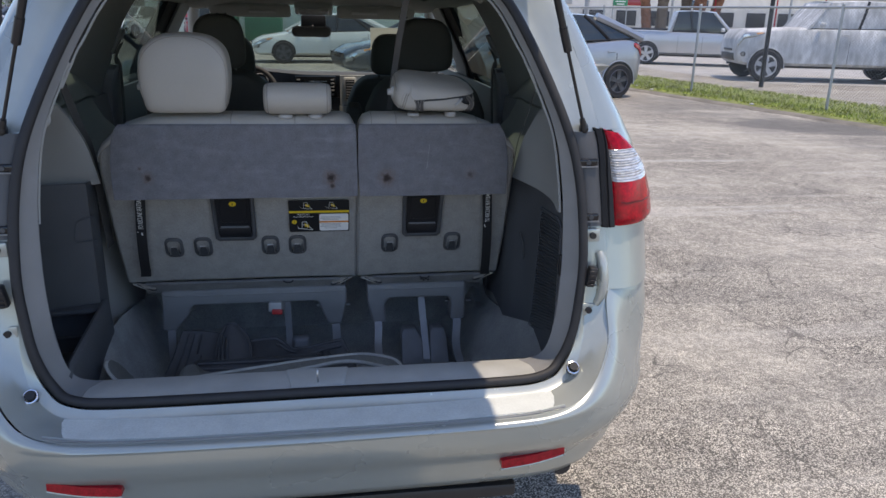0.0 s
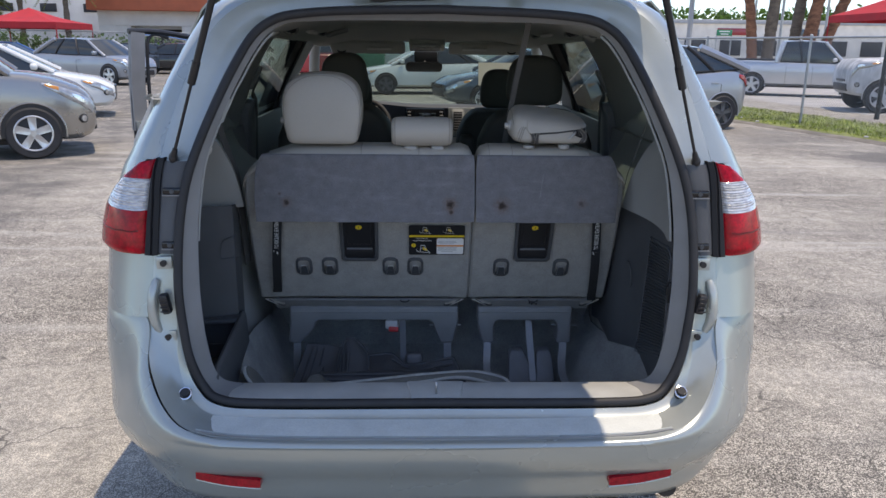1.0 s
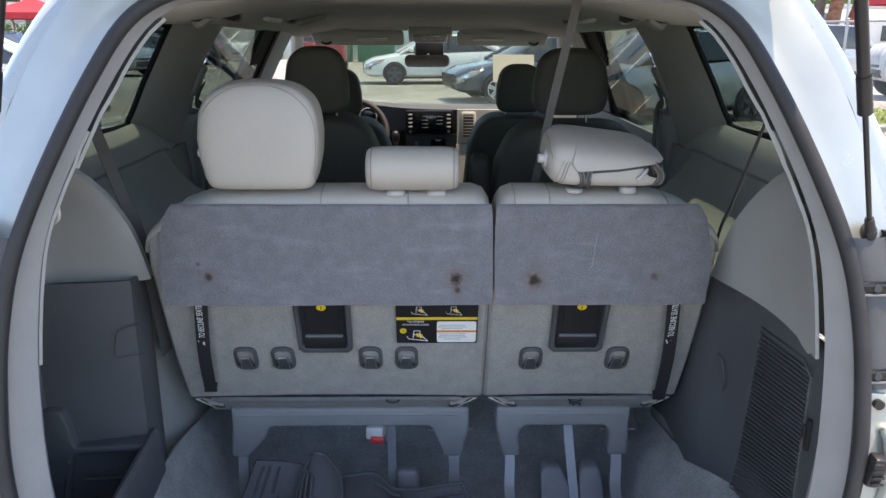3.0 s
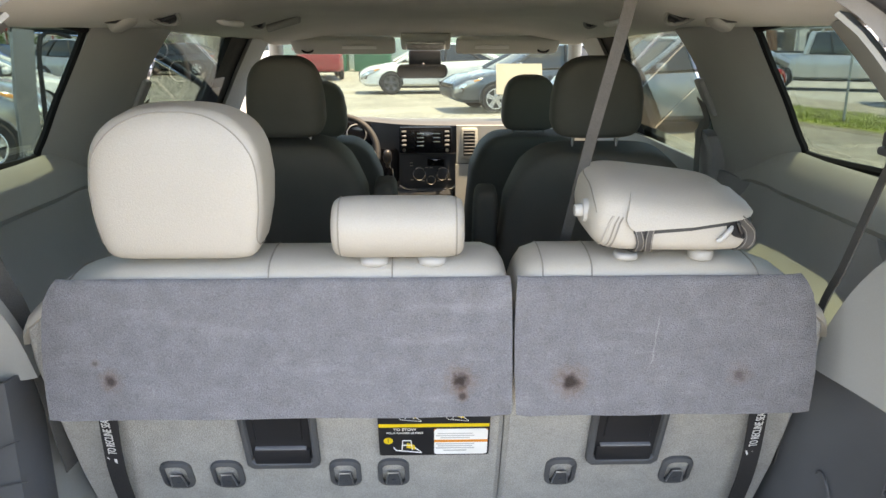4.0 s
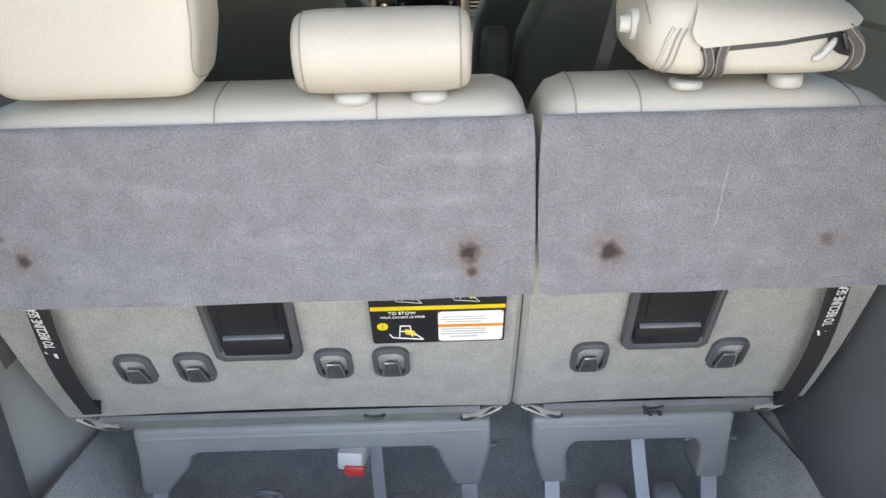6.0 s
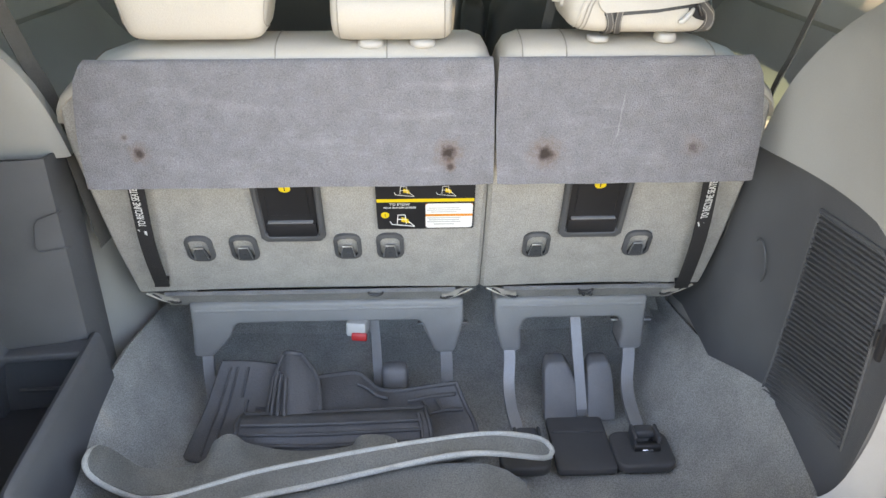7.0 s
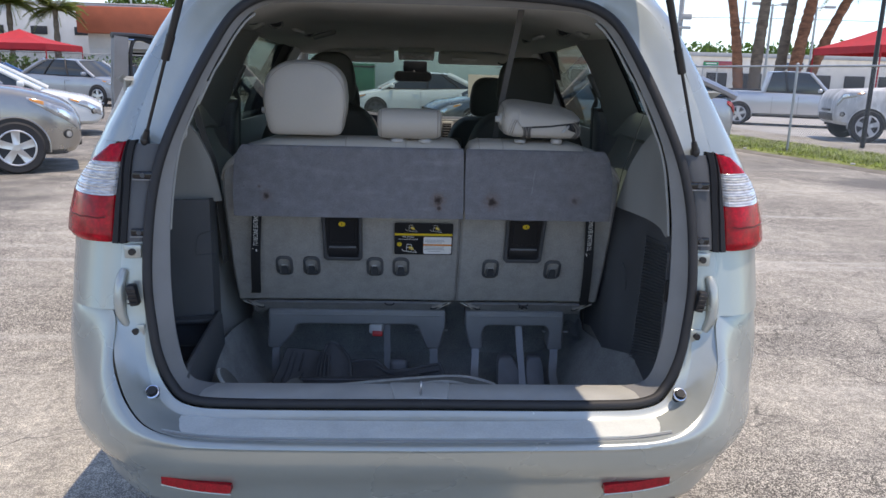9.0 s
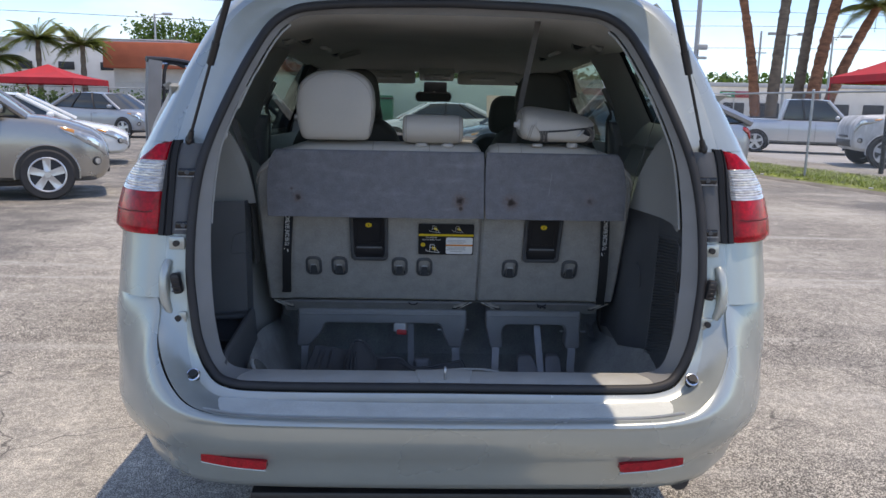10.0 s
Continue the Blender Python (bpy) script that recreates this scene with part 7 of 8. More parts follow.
grid(bm, [[(x, y, 0) for x in (-400, -60, -20, -5, 5, 20, 60, 400)] for y in (-120, -20, 0, 20, 60, 900)])
single("ground", bm, ground_material(), "worn pale asphalt car park with cracks and stains", "ground", "", "structure", smooth=False)

GRASS = mat("grass_blades", (0.38, 0.47, 0.08), 0.8, 0, 0.35, 3, 0.4, 40, 0, tint=(0.36, 0.36, 0.11))
SOIL = mat("sandy_soil", (0.24, 0.27, 0.10), 0.95, 0, 0.3, 3, 0.4, 60, 0.4)
CONCRETE = mat("pale_concrete", (0.46, 0.45, 0.43), 0.85, 0, 0.15, 1.2, 0.25, 60, 0.3)
KERB = mat("kerb_concrete", (0.22, 0.20, 0.17), 0.9, 0, 0.3, 2.5, 0.3, 50, 0.3)
GALV = mat("galvanised_steel", (0.42, 0.43, 0.43), 0.5, 0.7, 0.12, 4)
REDCANVAS = mat("red_canvas", (0.46, 0.022, 0.03), 0.8, 0, 0.15, 2, 0.1, 200, 0.1)
TERRACOTTA = mat("terracotta_paint", (0.50, 0.135, 0.07), 0.85, 0, 0.10, 1.5)
WHITEWALL = mat("white_render", (0.62, 0.61, 0.58), 0.9, 0, 0.10, 1.0)
GREYWALL = mat("grey_render", (0.40, 0.41, 0.42), 0.9, 0, 0.10, 1.0)
# Flat dark base for windows, and for the shade inside bays and wheels.
DARKOPEN = mat("dark_interior", (0.03, 0.032, 0.035), 0.7, 0, 0.2, 1)
BARK = mat("palm_bark", (0.22, 0.17, 0.125), 0.95, 0, 0.35, 2.2, 0.5, 22, 0.6, stretch=(1, 1, 2.5))
REDBARK = mat("peeling_palm_bark", (0.30, 0.135, 0.075), 0.95, 0, 0.45, 2.5, 0.5, 22, 0.6, stretch=(1, 1, 2.5))
FROND = mat("palm_frond", (0.24, 0.30, 0.075), 0.55, 0, 0.35, 2, 0.3, 20, 0, tint=(0.30, 0.29, 0.10))
LEAF = mat("tree_leaf", (0.11, 0.20, 0.045), 0.6, 0, 0.4, 2, 0.3, 20)


def leafy(m):
    """Thin leaves let part of the light through."""
    t = m.node_tree
    b = t.nodes["Principled BSDF"]
    tl = t.nodes.new("ShaderNodeBsdfTranslucent")
    t.links.new(b.inputs["Base Color"].links[0].from_socket, tl.inputs["Color"])
    mx = t.nodes.new("ShaderNodeMixShader")
    mx.inputs["Fac"].default_value = 0.5
    t.links.new(b.outputs["BSDF"], mx.inputs[1])
    t.links.new(tl.outputs["BSDF"], mx.inputs[2])
    t.links.new(mx.outputs["Shader"], t.nodes["Material Output"].inputs["Surface"])


leafy(FROND)
leafy(LEAF)
TYRE = mat("tyre_rubber", (0.028, 0.028, 0.03), 0.8, 0, 0.2, 20)
ALLOY = mat("alloy_rim", (0.62, 0.63, 0.64), 0.3, 0.8, 0.05, 20)
DARKALLOY = mat("dark_alloy_rim", (0.10, 0.10, 0.11), 0.35, 0.6, 0.05, 20)
CARGLASS = mat("dark_car_glass", (0.028, 0.034, 0.036), 0.06, 0, 0.3, 1.2, spec=0.7)
HEADLAMP = mat("headlamp_lens", (0.42, 0.43, 0.43), 0.10, 0.5, 0.3, 12, coat=0.8)
AMBER = mat("amber_lens", (0.55, 0.22, 0.04), 0.2, 0, 0.1, 20, coat=0.6)
TAILRED = mat("car_tail_lens", (0.42, 0.015, 0.02), 0.2, 0, 0.15, 20, coat=0.6)
SKYWHITE = mat("white_car_paint", (0.74, 0.76, 0.74), 0.25, 0, 0.03, 2, coat=0.6)
BEIGESILVER = mat("beige_silver_paint", (0.34, 0.325, 0.30), 0.27, 0.75, 0.04, 2, coat=0.6)
GREYSILVER = mat("grey_silver_paint", (0.36, 0.38, 0.41), 0.34, 0.6, 0.04, 2, coat=0.6)
LIGHTSILVER = mat("light_silver_paint", (0.60, 0.61, 0.62), 0.32, 0.6, 0.04, 2, coat=0.6)
SLATEBLUE = mat("slate_blue_paint", (0.075, 0.095, 0.115), 0.28, 0.4, 0.05, 2, coat=0.8)
REDPAINT = mat("red_car_paint", (0.34, 0.02, 0.03), 0.3, 0, 0.06, 2, coat=0.7)
BLACKPAINT = mat("black_car_paint", (0.02, 0.021, 0.023), 0.2, 0, 0.06, 2, coat=0.7)
FOAM = mat("soap_foam", (0.68, 0.69, 0.70), 0.9, 0, 0.22, 1.6, 0.35, 7, 0.8, tint=(0.45, 0.47, 0.49), stretch=(1, 1, .35))
BLUEPAINT = mat("blue_car_paint", (0.07, 0.16, 0.36), 0.28, 0.3, 0.05, 2, coat=0.7)


def car(name, pos, heading, label, paint, L=4.5, W=1.8, belt=None, cab=None, wheels=(.82, 3.45), r=.33, splits=(.5,), rim=ALLOY, spokes=5,
        bed=None, sill=.24, group="parked cars", wt=.74, category="car", lamps=True, pane_mat=None):
    """A parked vehicle built along +x with its nose at x = 0 pointing to -x, then set at pos with its nose towards heading (degrees from +x)."""
    c = thing(name, (0, 0, 0), label, category, group)
    glazing = pane_mat or CARGLASS
    hw = W / 2
    bx, bz = [p[0] for p in belt], [p[1] for p in belt]
    def half(x):
        e = min(x, L - x) / L
        return hw * (1 - .22 * max(0, 1 - e / .10) ** 2.2)
    bm = bmesh.new()
    rows = []
    for x in sorted(set([0, .03, .09, .2, .35] + list(np.linspace(.5, L - .5, 22)) + [L - .35, L - .2, L - .09, L - .03, L])):
        w, zt = half(x), interp(x, bx, bz)
        e = min(x, L - x)
        lo = sill + .12 * max(0, 1 - e / .25) ** 2
        end = max(0, 1 - e / .09)
        zt2 = zt - .10 * end ** 2 * (zt - lo)
        lo2 = lo + .06 * end ** 2
        prof = [(0, lo2), (.85 * w, lo2), (.965 * w, lo2 + .07), (w * .985, lo2 + .22), (w, lo2 + (zt2 - lo2) * .55), (.985 * w, zt2 - .10), (.95 * w, zt2 - .035), (.86 * w, zt2), (.5 * w, zt2 + .015), (0, zt2 + .02)]
        ring = [(x, -y, z) for y, z in prof] + [(x, y, z) for y, z in reversed(prof[1:-1])]
        rows.append(ring)
    grid(bm, rows, True, True)
    body = part("body", bm, paint, c, angle=35)
    # greenhouse
    (xa, za), (xb, zb), (xc, zc), (xd, zd) = cab
    wb, wtop = hw * .90, hw * wt
    def cabp(f, g, s):
        """f along, g up."""
        lo = Vector((xa + (xd - xa) * f, s * wb, za + (zd - za) * f))
        hi = Vector((xb + (xc - xb) * f, s * wtop, zb + (zc - zb) * f + .03 * math.sin(f * math.pi)))
        p = lo.lerp(hi, g)
        p.y += s * .03 * math.sin(g * math.pi)
        return p
    cuts = [0, *splits, 1]
    for s in (-1, 1):
        for f0, f1 in zip(cuts, cuts[1:]):
            bm = bmesh.new()
            grid(bm, [[cabp(f, g, s) for f in np.linspace(f0, f1, 6)] for g in np.linspace(-.04, 1, 6)])
            thick(bm, .004)
            part("side_window", bm, glazing, c)
        for f in cuts:
            bm = bmesh.new()
            pw = .045 if 0 < f < 1 else (.05 if f == 0 else .085)
            tube(bm, [cabp(f, g, s) + Vector((0, s * .002, 0)) for g in np.linspace(-.05, 1.0, 6)], [pw * (.8 if 0 < f < 1 else 1)] * 6, 8)
            part("pillar", bm, BLACK if 0 < f < 1 else paint, c)
        bm = bmesh.new()
        tube(bm, [cabp(f, -.02, s) + Vector((0, s * .012, 0)) for f in np.linspace(0, 1, 10)], .014, 6)
        part("belt_moulding", bm, BLACK, c)
    for nm, f in (("windscreen", 0), ("rear_window", 1)):
        bm = bmesh.new()
        sg = -1 if f == 0 else 1
        grid(bm, [[cabp(f, g, -1).lerp(cabp(f, g, 1), h) + Vector((sg * .07 * math.sin(h * math.pi), 0, 0)) for h in np.linspace(0, 1, 9)] for g in np.linspace(-.03, 1, 5)])
        thick(bm, .004)
        part(nm, bm, glazing, c)
    bm = bmesh.new()
    grid(bm, [[cabp(f, 1, -1).lerp(cabp(f, 1, 1), h) + Vector(((-.07 if f == 0 else .07 if f == 1 else 0) * math.sin(h * math.pi), 0, .045 * math.sin(h * math.pi) ** .7)) for h in np.linspace(0, 1, 11)] for f in np.linspace(0, 1, 9)])
    thick(bm, .04)
    part("roof", bm, paint, c, angle=60)
    # wheels
    for wx in wheels:
        for s in (-1, 1):
            bm = bmesh.new()
            ar = r + .055
            pts = [(wx + ar * math.cos(q), r + ar * math.sin(q)) for q in np.linspace(-.15, math.pi + .15, 22)]
            inner_ = [(wx + (r * .97) * math.cos(q), r + (r * .97) * math.sin(q)) for q in np.linspace(-.15, math.pi + .15, 22)]
            grid(bm, [[(x, s * (hw + .004), z) for x, z in pts], [(x, s * (hw + .004), z) for x, z in inner_], [(x, s * (hw - .05), z) for x, z in inner_]])
            part("wheel_arch", bm, BLACK, c)
            bm = bmesh.new()
            tube(bm, [(x, s * (hw + .002), z) for x, z in pts], .012, 6)
            part("arch_lip", bm, paint, c)
            bm = bmesh.new()
            rows = []
            for yy, rr in ((-.10, r * .64), (-.10, r * .90), (-.075, r * .985), (0, r), (.06, r * .985), (.085, r * .92), (.08, r * .70), (.06, r * .66)):
                rows.append([(wx + rr * math.cos(q), s * (hw - .052 + yy), r + rr * math.sin(q)) for q in np.linspace(0, 2 * math.pi, 41)[:-1]])
            grid(bm, rows, True)
            wl = part("wheel", bm, TYRE, c, "black tyre")
            bm = bmesh.new()
            for k in range(spokes):
                q = 2 * math.pi * k / spokes + .3
                d, e = Vector((math.cos(q), 0, math.sin(q))), Vector((-math.sin(q), 0, math.cos(q)))
                o = Vector((wx, s * (hw + .022), r))
                wk = 1.6 / max(spokes, 5) * r
                quad = [o + d * r * .12 + e * wk * .36, o + d * r * .12 - e * wk * .36, o + d * r * .66 - e * wk * .48, o + d * r * .66 + e * wk * .48]
                mid_ = [o + d * r * .14 - Vector((0, s * .004, 0)), o + d * r * .64 - Vector((0, s * .004, 0))]
                inn = [p - Vector((0, s * .018, 0)) for p in quad]
                va, vb, vm = [bm.verts.new(p) for p in quad], [bm.verts.new(p) for p in inn], [bm.verts.new(p) for p in mid_]
                bm.faces.new((va[0], vm[0], vm[1], va[3]))
                bm.faces.new((vm[0], va[1], va[2], vm[1]))
                bm.faces.new((va[0], va[1], vm[0]))
                bm.faces.new((va[2], va[3], vm[1]))
                for i in range(4):
                    bm.faces.new((va[i], va[(i + 1) % 4], vb[(i + 1) % 4], vb[i]))
            tube(bm, [(wx + r * .66 * math.cos(q), s * (hw + .020), r + r * .66 * math.sin(q)) for q in np.linspace(0, 2 * math.pi, 37)], r * .040, 6, False)
            rod(bm, (wx, s * (hw - .02), r), (wx, s * (hw + .020), r), r * .16, r * .13, 14)
            part("rim", bm, rim, wl, "spoked alloy rim")
            # Dark disc over the body side, for the shade behind the spokes.
            bm = bmesh.new()
            prism(bm, [(wx + r * .64 * math.cos(q), r + r * .64 * math.sin(q)) for q in np.linspace(0, 2 * math.pi, 25)[:-1]], .01, Matrix(((1, 0, 0, 0), (0, 0, -s, s * (hw + .005)), (0, 1, 0, 0), (0, 0, 0, 1))))
            part("wheel_shade", bm, DARKOPEN, wl, "flat dark disc for the shaded wheel interior")
    for s in (-1, 1):
        def skin_at(x, z, lift):
            """A point on the flank near an end of the body, a little proud of it."""
            w, zt, e = half(x), interp(x, bx, bz), min(x, L - x)
            lo = sill + .12 * max(0, 1 - e / .25) ** 2
            y = w * interp(z, [lo, lo + .07, lo + .22, lo + (zt - lo) * .55, zt - .10, zt - .035, zt], [.85, .965, .985, 1, .985, .95, .86])
            end = -1 if x < L / 2 else 1
            return Vector((x + end * lift * (1 if e < .25 else .2), s * (y + lift), z))
        def lamp_patch(x0, x1, top, deep, taper, lift, n=12):
            rows = []
            for f in np.linspace(0, 1, n):
                x = x0 + (x1 - x0) * f
                zt_ = interp(x, bx, bz) - top
                h = deep * (1 - taper * f ** 2.2)
                rows.append([skin_at(x, zt_ - h * g, lift * (.3 if g in (0, 1) or f in (0, 1) else 1)) for g in (0, .12, .35, .65, .88, 1)])
            bm = bmesh.new()
            grid(bm, rows)
            thick(bm, .012)
            return bm
        hl = part("headlamp", lamp_patch(.03, .62, .060, .155, .78, .014), HEADLAMP, c, "clear headlamp")
        part("reflector_bowl", lamp_patch(.10, .30, .085, .095, .1, .0165, 6), CHROME, hl, "bright reflector bowl")
        part("indicator", lamp_patch(.40, .60, .066, .060, .6, .0165, 8), AMBER, hl, "amber indicator")
        part("tail_lamp", lamp_patch(L - .02, L - .34, .080, .130, .55, .014), TAILRED, c, "red tail lamp")
        bm = bmesh.new()
        puff(bm, (xa + .28, s * (hw + .07), za + .09), (.07, .10, .065), (.7, .7), 16, 10)
        part("side_mirror", bm, paint, c)
        for f in (.28, .68):
            bm = bmesh.new()
            rbox(bm, (xa + (xd - xa) * f + .2, s * (hw + .004), interp(2, bx, bz) - .16), (.17, .02, .028), .008)
            part("door_handle", bm, paint, c)
            bm = bmesh.new()
            rbox(bm, (xa + (xd - xa) * f + .34, s * (hw - .004), sill + .36), (.008, .014, .55), .002, 1)
            part("door_gap", bm, BLACK, c)
    bm = bmesh.new()
    rbox(bm, (.02, 0, sill + .20), (.05, W * .62, .20), .03)
    gl = part("grille", bm, BLACK, c)
    bm = bmesh.new()
    rbox(bm, (.005, 0, sill + .37), (.05, W * .40, .06), .02)
    part("upper_grille", bm, BLACK, gl)
    for s in (-1, 1):
        bm = bmesh.new()
        p = skin_at(.16, sill + .28, 0)
        rod(bm, p + Vector((.03, -s * .04, 0)), p + Vector((-.012, s * .014, 0)), .066, .060, 18)
        fl = part("fog_lamp", bm, BLACK, c)
        bm = bmesh.new()
        rod(bm, p, p + Vector((-.017, s * .020, 0)), .046, .042, 18)
        part("fog_lens", bm, HEADLAMP, fl)
    bm = bmesh.new()
    rbox(bm, (L / 2, 0, sill - .01), (L * .7, W * .8, .10), .03)
    part("underbody", bm, BLACK, c)
    if bed:
        x0, x1, zz = bed
        bm = bmesh.new()
        for s in (-1, 1):
            rbox(bm, ((x0 + x1) / 2, s * (hw - .05), zz), (x1 - x0, .08, .05), .015)
        rbox(bm, (x1 - .03, 0, zz), (.06, W * .86, .05), .015)
        part("bed_rail", bm, BLACK, c)
    c.matrix_basis = Matrix.Translation(pos) @ pose(0, 0, 0, 0, 0, heading + 180)
    return c


SUV = dict(belt=[(0, .76), (.22, .95), (1.15, 1.04), (2.5, 1.05), (3.7, 1.10), (4.10, 1.10), (4.25, 1.02)], cab=[(1.02, 1.04), (1.85, 1.57), (3.30, 1.59), (4.12, 1.10)], L=4.28, W=1.78, wheels=(.80, 3.40), r=.36, splits=(.36, .70), wt=.70)
SEDAN = dict(belt=[(0, .62), (.3, .78), (1.3, .95), (2.4, .96), (3.9, 1.02), (4.6, .98)], cab=[(1.15, .95), (2.05, 1.42), (3.25, 1.42), (4.15, 1.01)], L=4.62, W=1.78, wheels=(.92, 3.60), r=.325, splits=(.47, .82), wt=.66)
PICKUP = dict(belt=[(0, .82), (.2, 1.02), (1.35, 1.12), (1.5, 1.12), (5.2, 1.16), (5.35, 1.12)], cab=[(1.42, 1.13), (2.02, 1.76), (3.28, 1.78), (3.42, 1.15)], L=5.4, W=1.88, wheels=(.92, 4.15), r=.38, splits=(.62,), wt=.80, bed=(3.5, 5.35, 1.19), sill=.36, category="pickup truck")
BIGPICKUP = dict(belt=[(0, 1.05), (.15, 1.30), (1.6, 1.38), (1.8, 1.38), (5.7, 1.40), (5.85, 1.36)], cab=[(1.72, 1.38), (2.20, 2.02), (4.10, 2.02), (4.25, 1.40)], L=5.9, W=2.0, wheels=(1.0, 4.7), r=.41, splits=(.5,), wt=.82, bed=(4.3, 5.85, 1.30), sill=.42, category="pickup truck")


def nose_at(kind, wheel_xy, heading, idx=0):
    """Where the nose stands for a wheel to touch down at wheel_xy on the near flank's line."""
    a = radians(heading)
    d = kind["wheels"][idx]
    return (wheel_xy[0] + math.cos(a) * d, wheel_xy[1] + math.sin(a) * d, 0)


def park(name, kind, wheel_xy, heading, label, paint, idx=0, near=None, **kw):
    """Parks a vehicle so that wheel idx on the flank facing the walk stands at wheel_xy."""
    a = radians(heading)
    p = Vector(nose_at(kind, wheel_xy, heading, idx))
    left = Vector((-math.sin(a), math.cos(a), 0))
    toward = Vector((0, -1.9, 0)) - Vector((*wheel_xy, 0))
    s = -1 if left.dot(toward) > 0 else 1
    p += left * s * kind["W"] / 2
    return car(name, p, heading, label, paint, **{**kind, **kw})


BOXY = dict(belt=[(0, .74), (.07, .84), (.20, .93), (.45, 1.03), (.80, 1.10), (1.15, 1.13), (2.5, 1.13), (3.8, 1.16), (4.1, 1.05)], cab=[(1.02, 1.13), (1.62, 1.60), (3.70, 1.60), (4.0, 1.14)], L=4.14, W=1.80, wheels=(.78, 3.33), r=.345, splits=(.42, .76), wt=.80)
park("compact_suv", BOXY, (-5.18, 8.4), 24, "beige-silver boxy compact SUV on pale alloy wheels", BEIGESILVER)
park("sedan", SEDAN, (-7.2, 13.9), 20, "white sedan parked behind the beige SUV", SKYWHITE)
park("sedan", SEDAN, (-9.6, 17.3), 16, "white sedan with sloping windscreen in the parked row", SKYWHITE)
park("crossover", SUV, (-11.1, 26.0), -20, "silver crossover with a dark grille in the parked row", GREYSILVER, L=4.6)
park("sedan", SEDAN, (-16.5, 30.5), -10, "blue sedan in the parked row", BLUEPAINT)
park("sedan", SEDAN, (-12.0, 37.0), 60, "dark grey sedan parked before the garage", SLATEBLUE)
park("crossover", SUV, (5.85, 12.8), 197, "grey-silver crossover with dark alloy wheels beside the fence", GREYSILVER, 1, rim=DARKALLOY,
     L=4.08, r=.335, belt=[(0, .76), (.22, .95), (1.15, 1.04), (2.5, 1.07), (3.5, 1.15), (3.85, 1.14), (4.08, 1.0)], cab=[(1.02, 1.04), (1.85, 1.55), (2.95, 1.55), (3.92, 1.17)], splits=(.40, .74))
park("pickup", PICKUP, (14.1, 22.4), -28, "silver extended-cab pickup beyond the fence", LIGHTSILVER)
park("foamy_pickup", {**BIGPICKUP, "wheels": (.74, 4.45)}, (11.55, 16.95), 166, "large pickup covered in white soap foam", FOAM, rim=FOAM, pane_mat=FOAM)
park("sedan", SEDAN, (-1.08, 22.4), 186, "white sedan parked side-on", SKYWHITE, rim=DARKALLOY)
park("sedan", SEDAN, (1.5, 16.2), 192, "dark slate-blue sedan with pale wheels", SLATEBLUE)
park("red_pickup", PICKUP, (-5.4, 31.5), 100, "red pickup seen from its tail", REDPAINT, 1)
park("sedan", SEDAN, (-13.5, 36.0), 178, "black sedan parked far off", BLACKPAINT)
park("crossover", SUV, (-9.5, 41.0), 250, "white crossover parked far off", SKYWHITE)
park("sedan", SEDAN, (11.5, 32.0), 20, "dark sedan parked behind the pickup", BLACKPAINT)
park("sedan", SEDAN, (23.0, 34.0), 160, "dark sedan parked under the palms", SLATEBLUE)

# ---------------------------------------------------------------- verge, kerb, fence
FA, FB = Vector((10.6, 3.2, 0)), Vector((3.6, 30.4, 0))
FDIR = (FB - FA).normalized()
FOUT = Vector((FDIR.y, -FDIR.x, 0))
bm = bmesh.new()
n = 60
rows = []
for k in range(n + 1):
    p = FA.lerp(FB, k / n)
    w = .10 * math.sin(k * 1.7) + .07 * math.sin(k * 4.1)
    rows.append([p - FOUT * (.62 + w) + Vector((0, 0, .004)), p - FOUT * (.50 + w) + Vector((0, 0, .05)), p + Vector((0, 0, .07)), p + FOUT * 1.2 + Vector((0, 0, .06)), p + FOUT * 1.75 + Vector((0, 0, .004))])
grid(bm, rows)
single("verge_soil", bm, SOIL, "sandy soil of the grass verge", "verge", "", "structure")
bm = bmesh.new()
rows = []
for k in range(n + 1):
    p = FA.lerp(FB, k / n)
    jit = .03 * math.sin(k * 2.3)
    rows.append([p - FOUT * (.92 + jit), p - FOUT * (.88 + jit) + Vector((0, 0, .025)), p - FOUT * (.70 + jit) + Vector((0, 0, .035)), p - FOUT * .66 + Vector((0, 0, .0))])
grid(bm, rows)
single("kerb", bm, KERB, "crumbling low concrete kerb", "kerb", "", "structure")
rnd = random.Random(5)
verts, faces = [], []
for k in range(30000):
    t_ = rnd.random() ** 1.3
    o = rnd.uniform(-.62, 1.7)
    p = FA.lerp(FB, t_ * .9) + FOUT * o + Vector((0, 0, .05))
    h = rnd.uniform(.02, .065) * (1.6 if abs(o) < .2 else 1)
    a = rnd.uniform(0, 6.28)
    d = Vector((math.cos(a), math.sin(a), 0)) * rnd.uniform(.008, .016)
    lean = Vector((rnd.uniform(-.05, .05), rnd.uniform(-.05, .05), h))
    i = len(verts)
    verts += [p - d, p + d, p + lean]
    faces.append((i, i + 1, i + 2))
me = bpy.data.meshes.new("grass")
me.from_pydata(verts, [], faces)
me.materials.append(GRASS)
tagged(new("grass", me), "short green grass along the fence", "grass", "", "stuff")
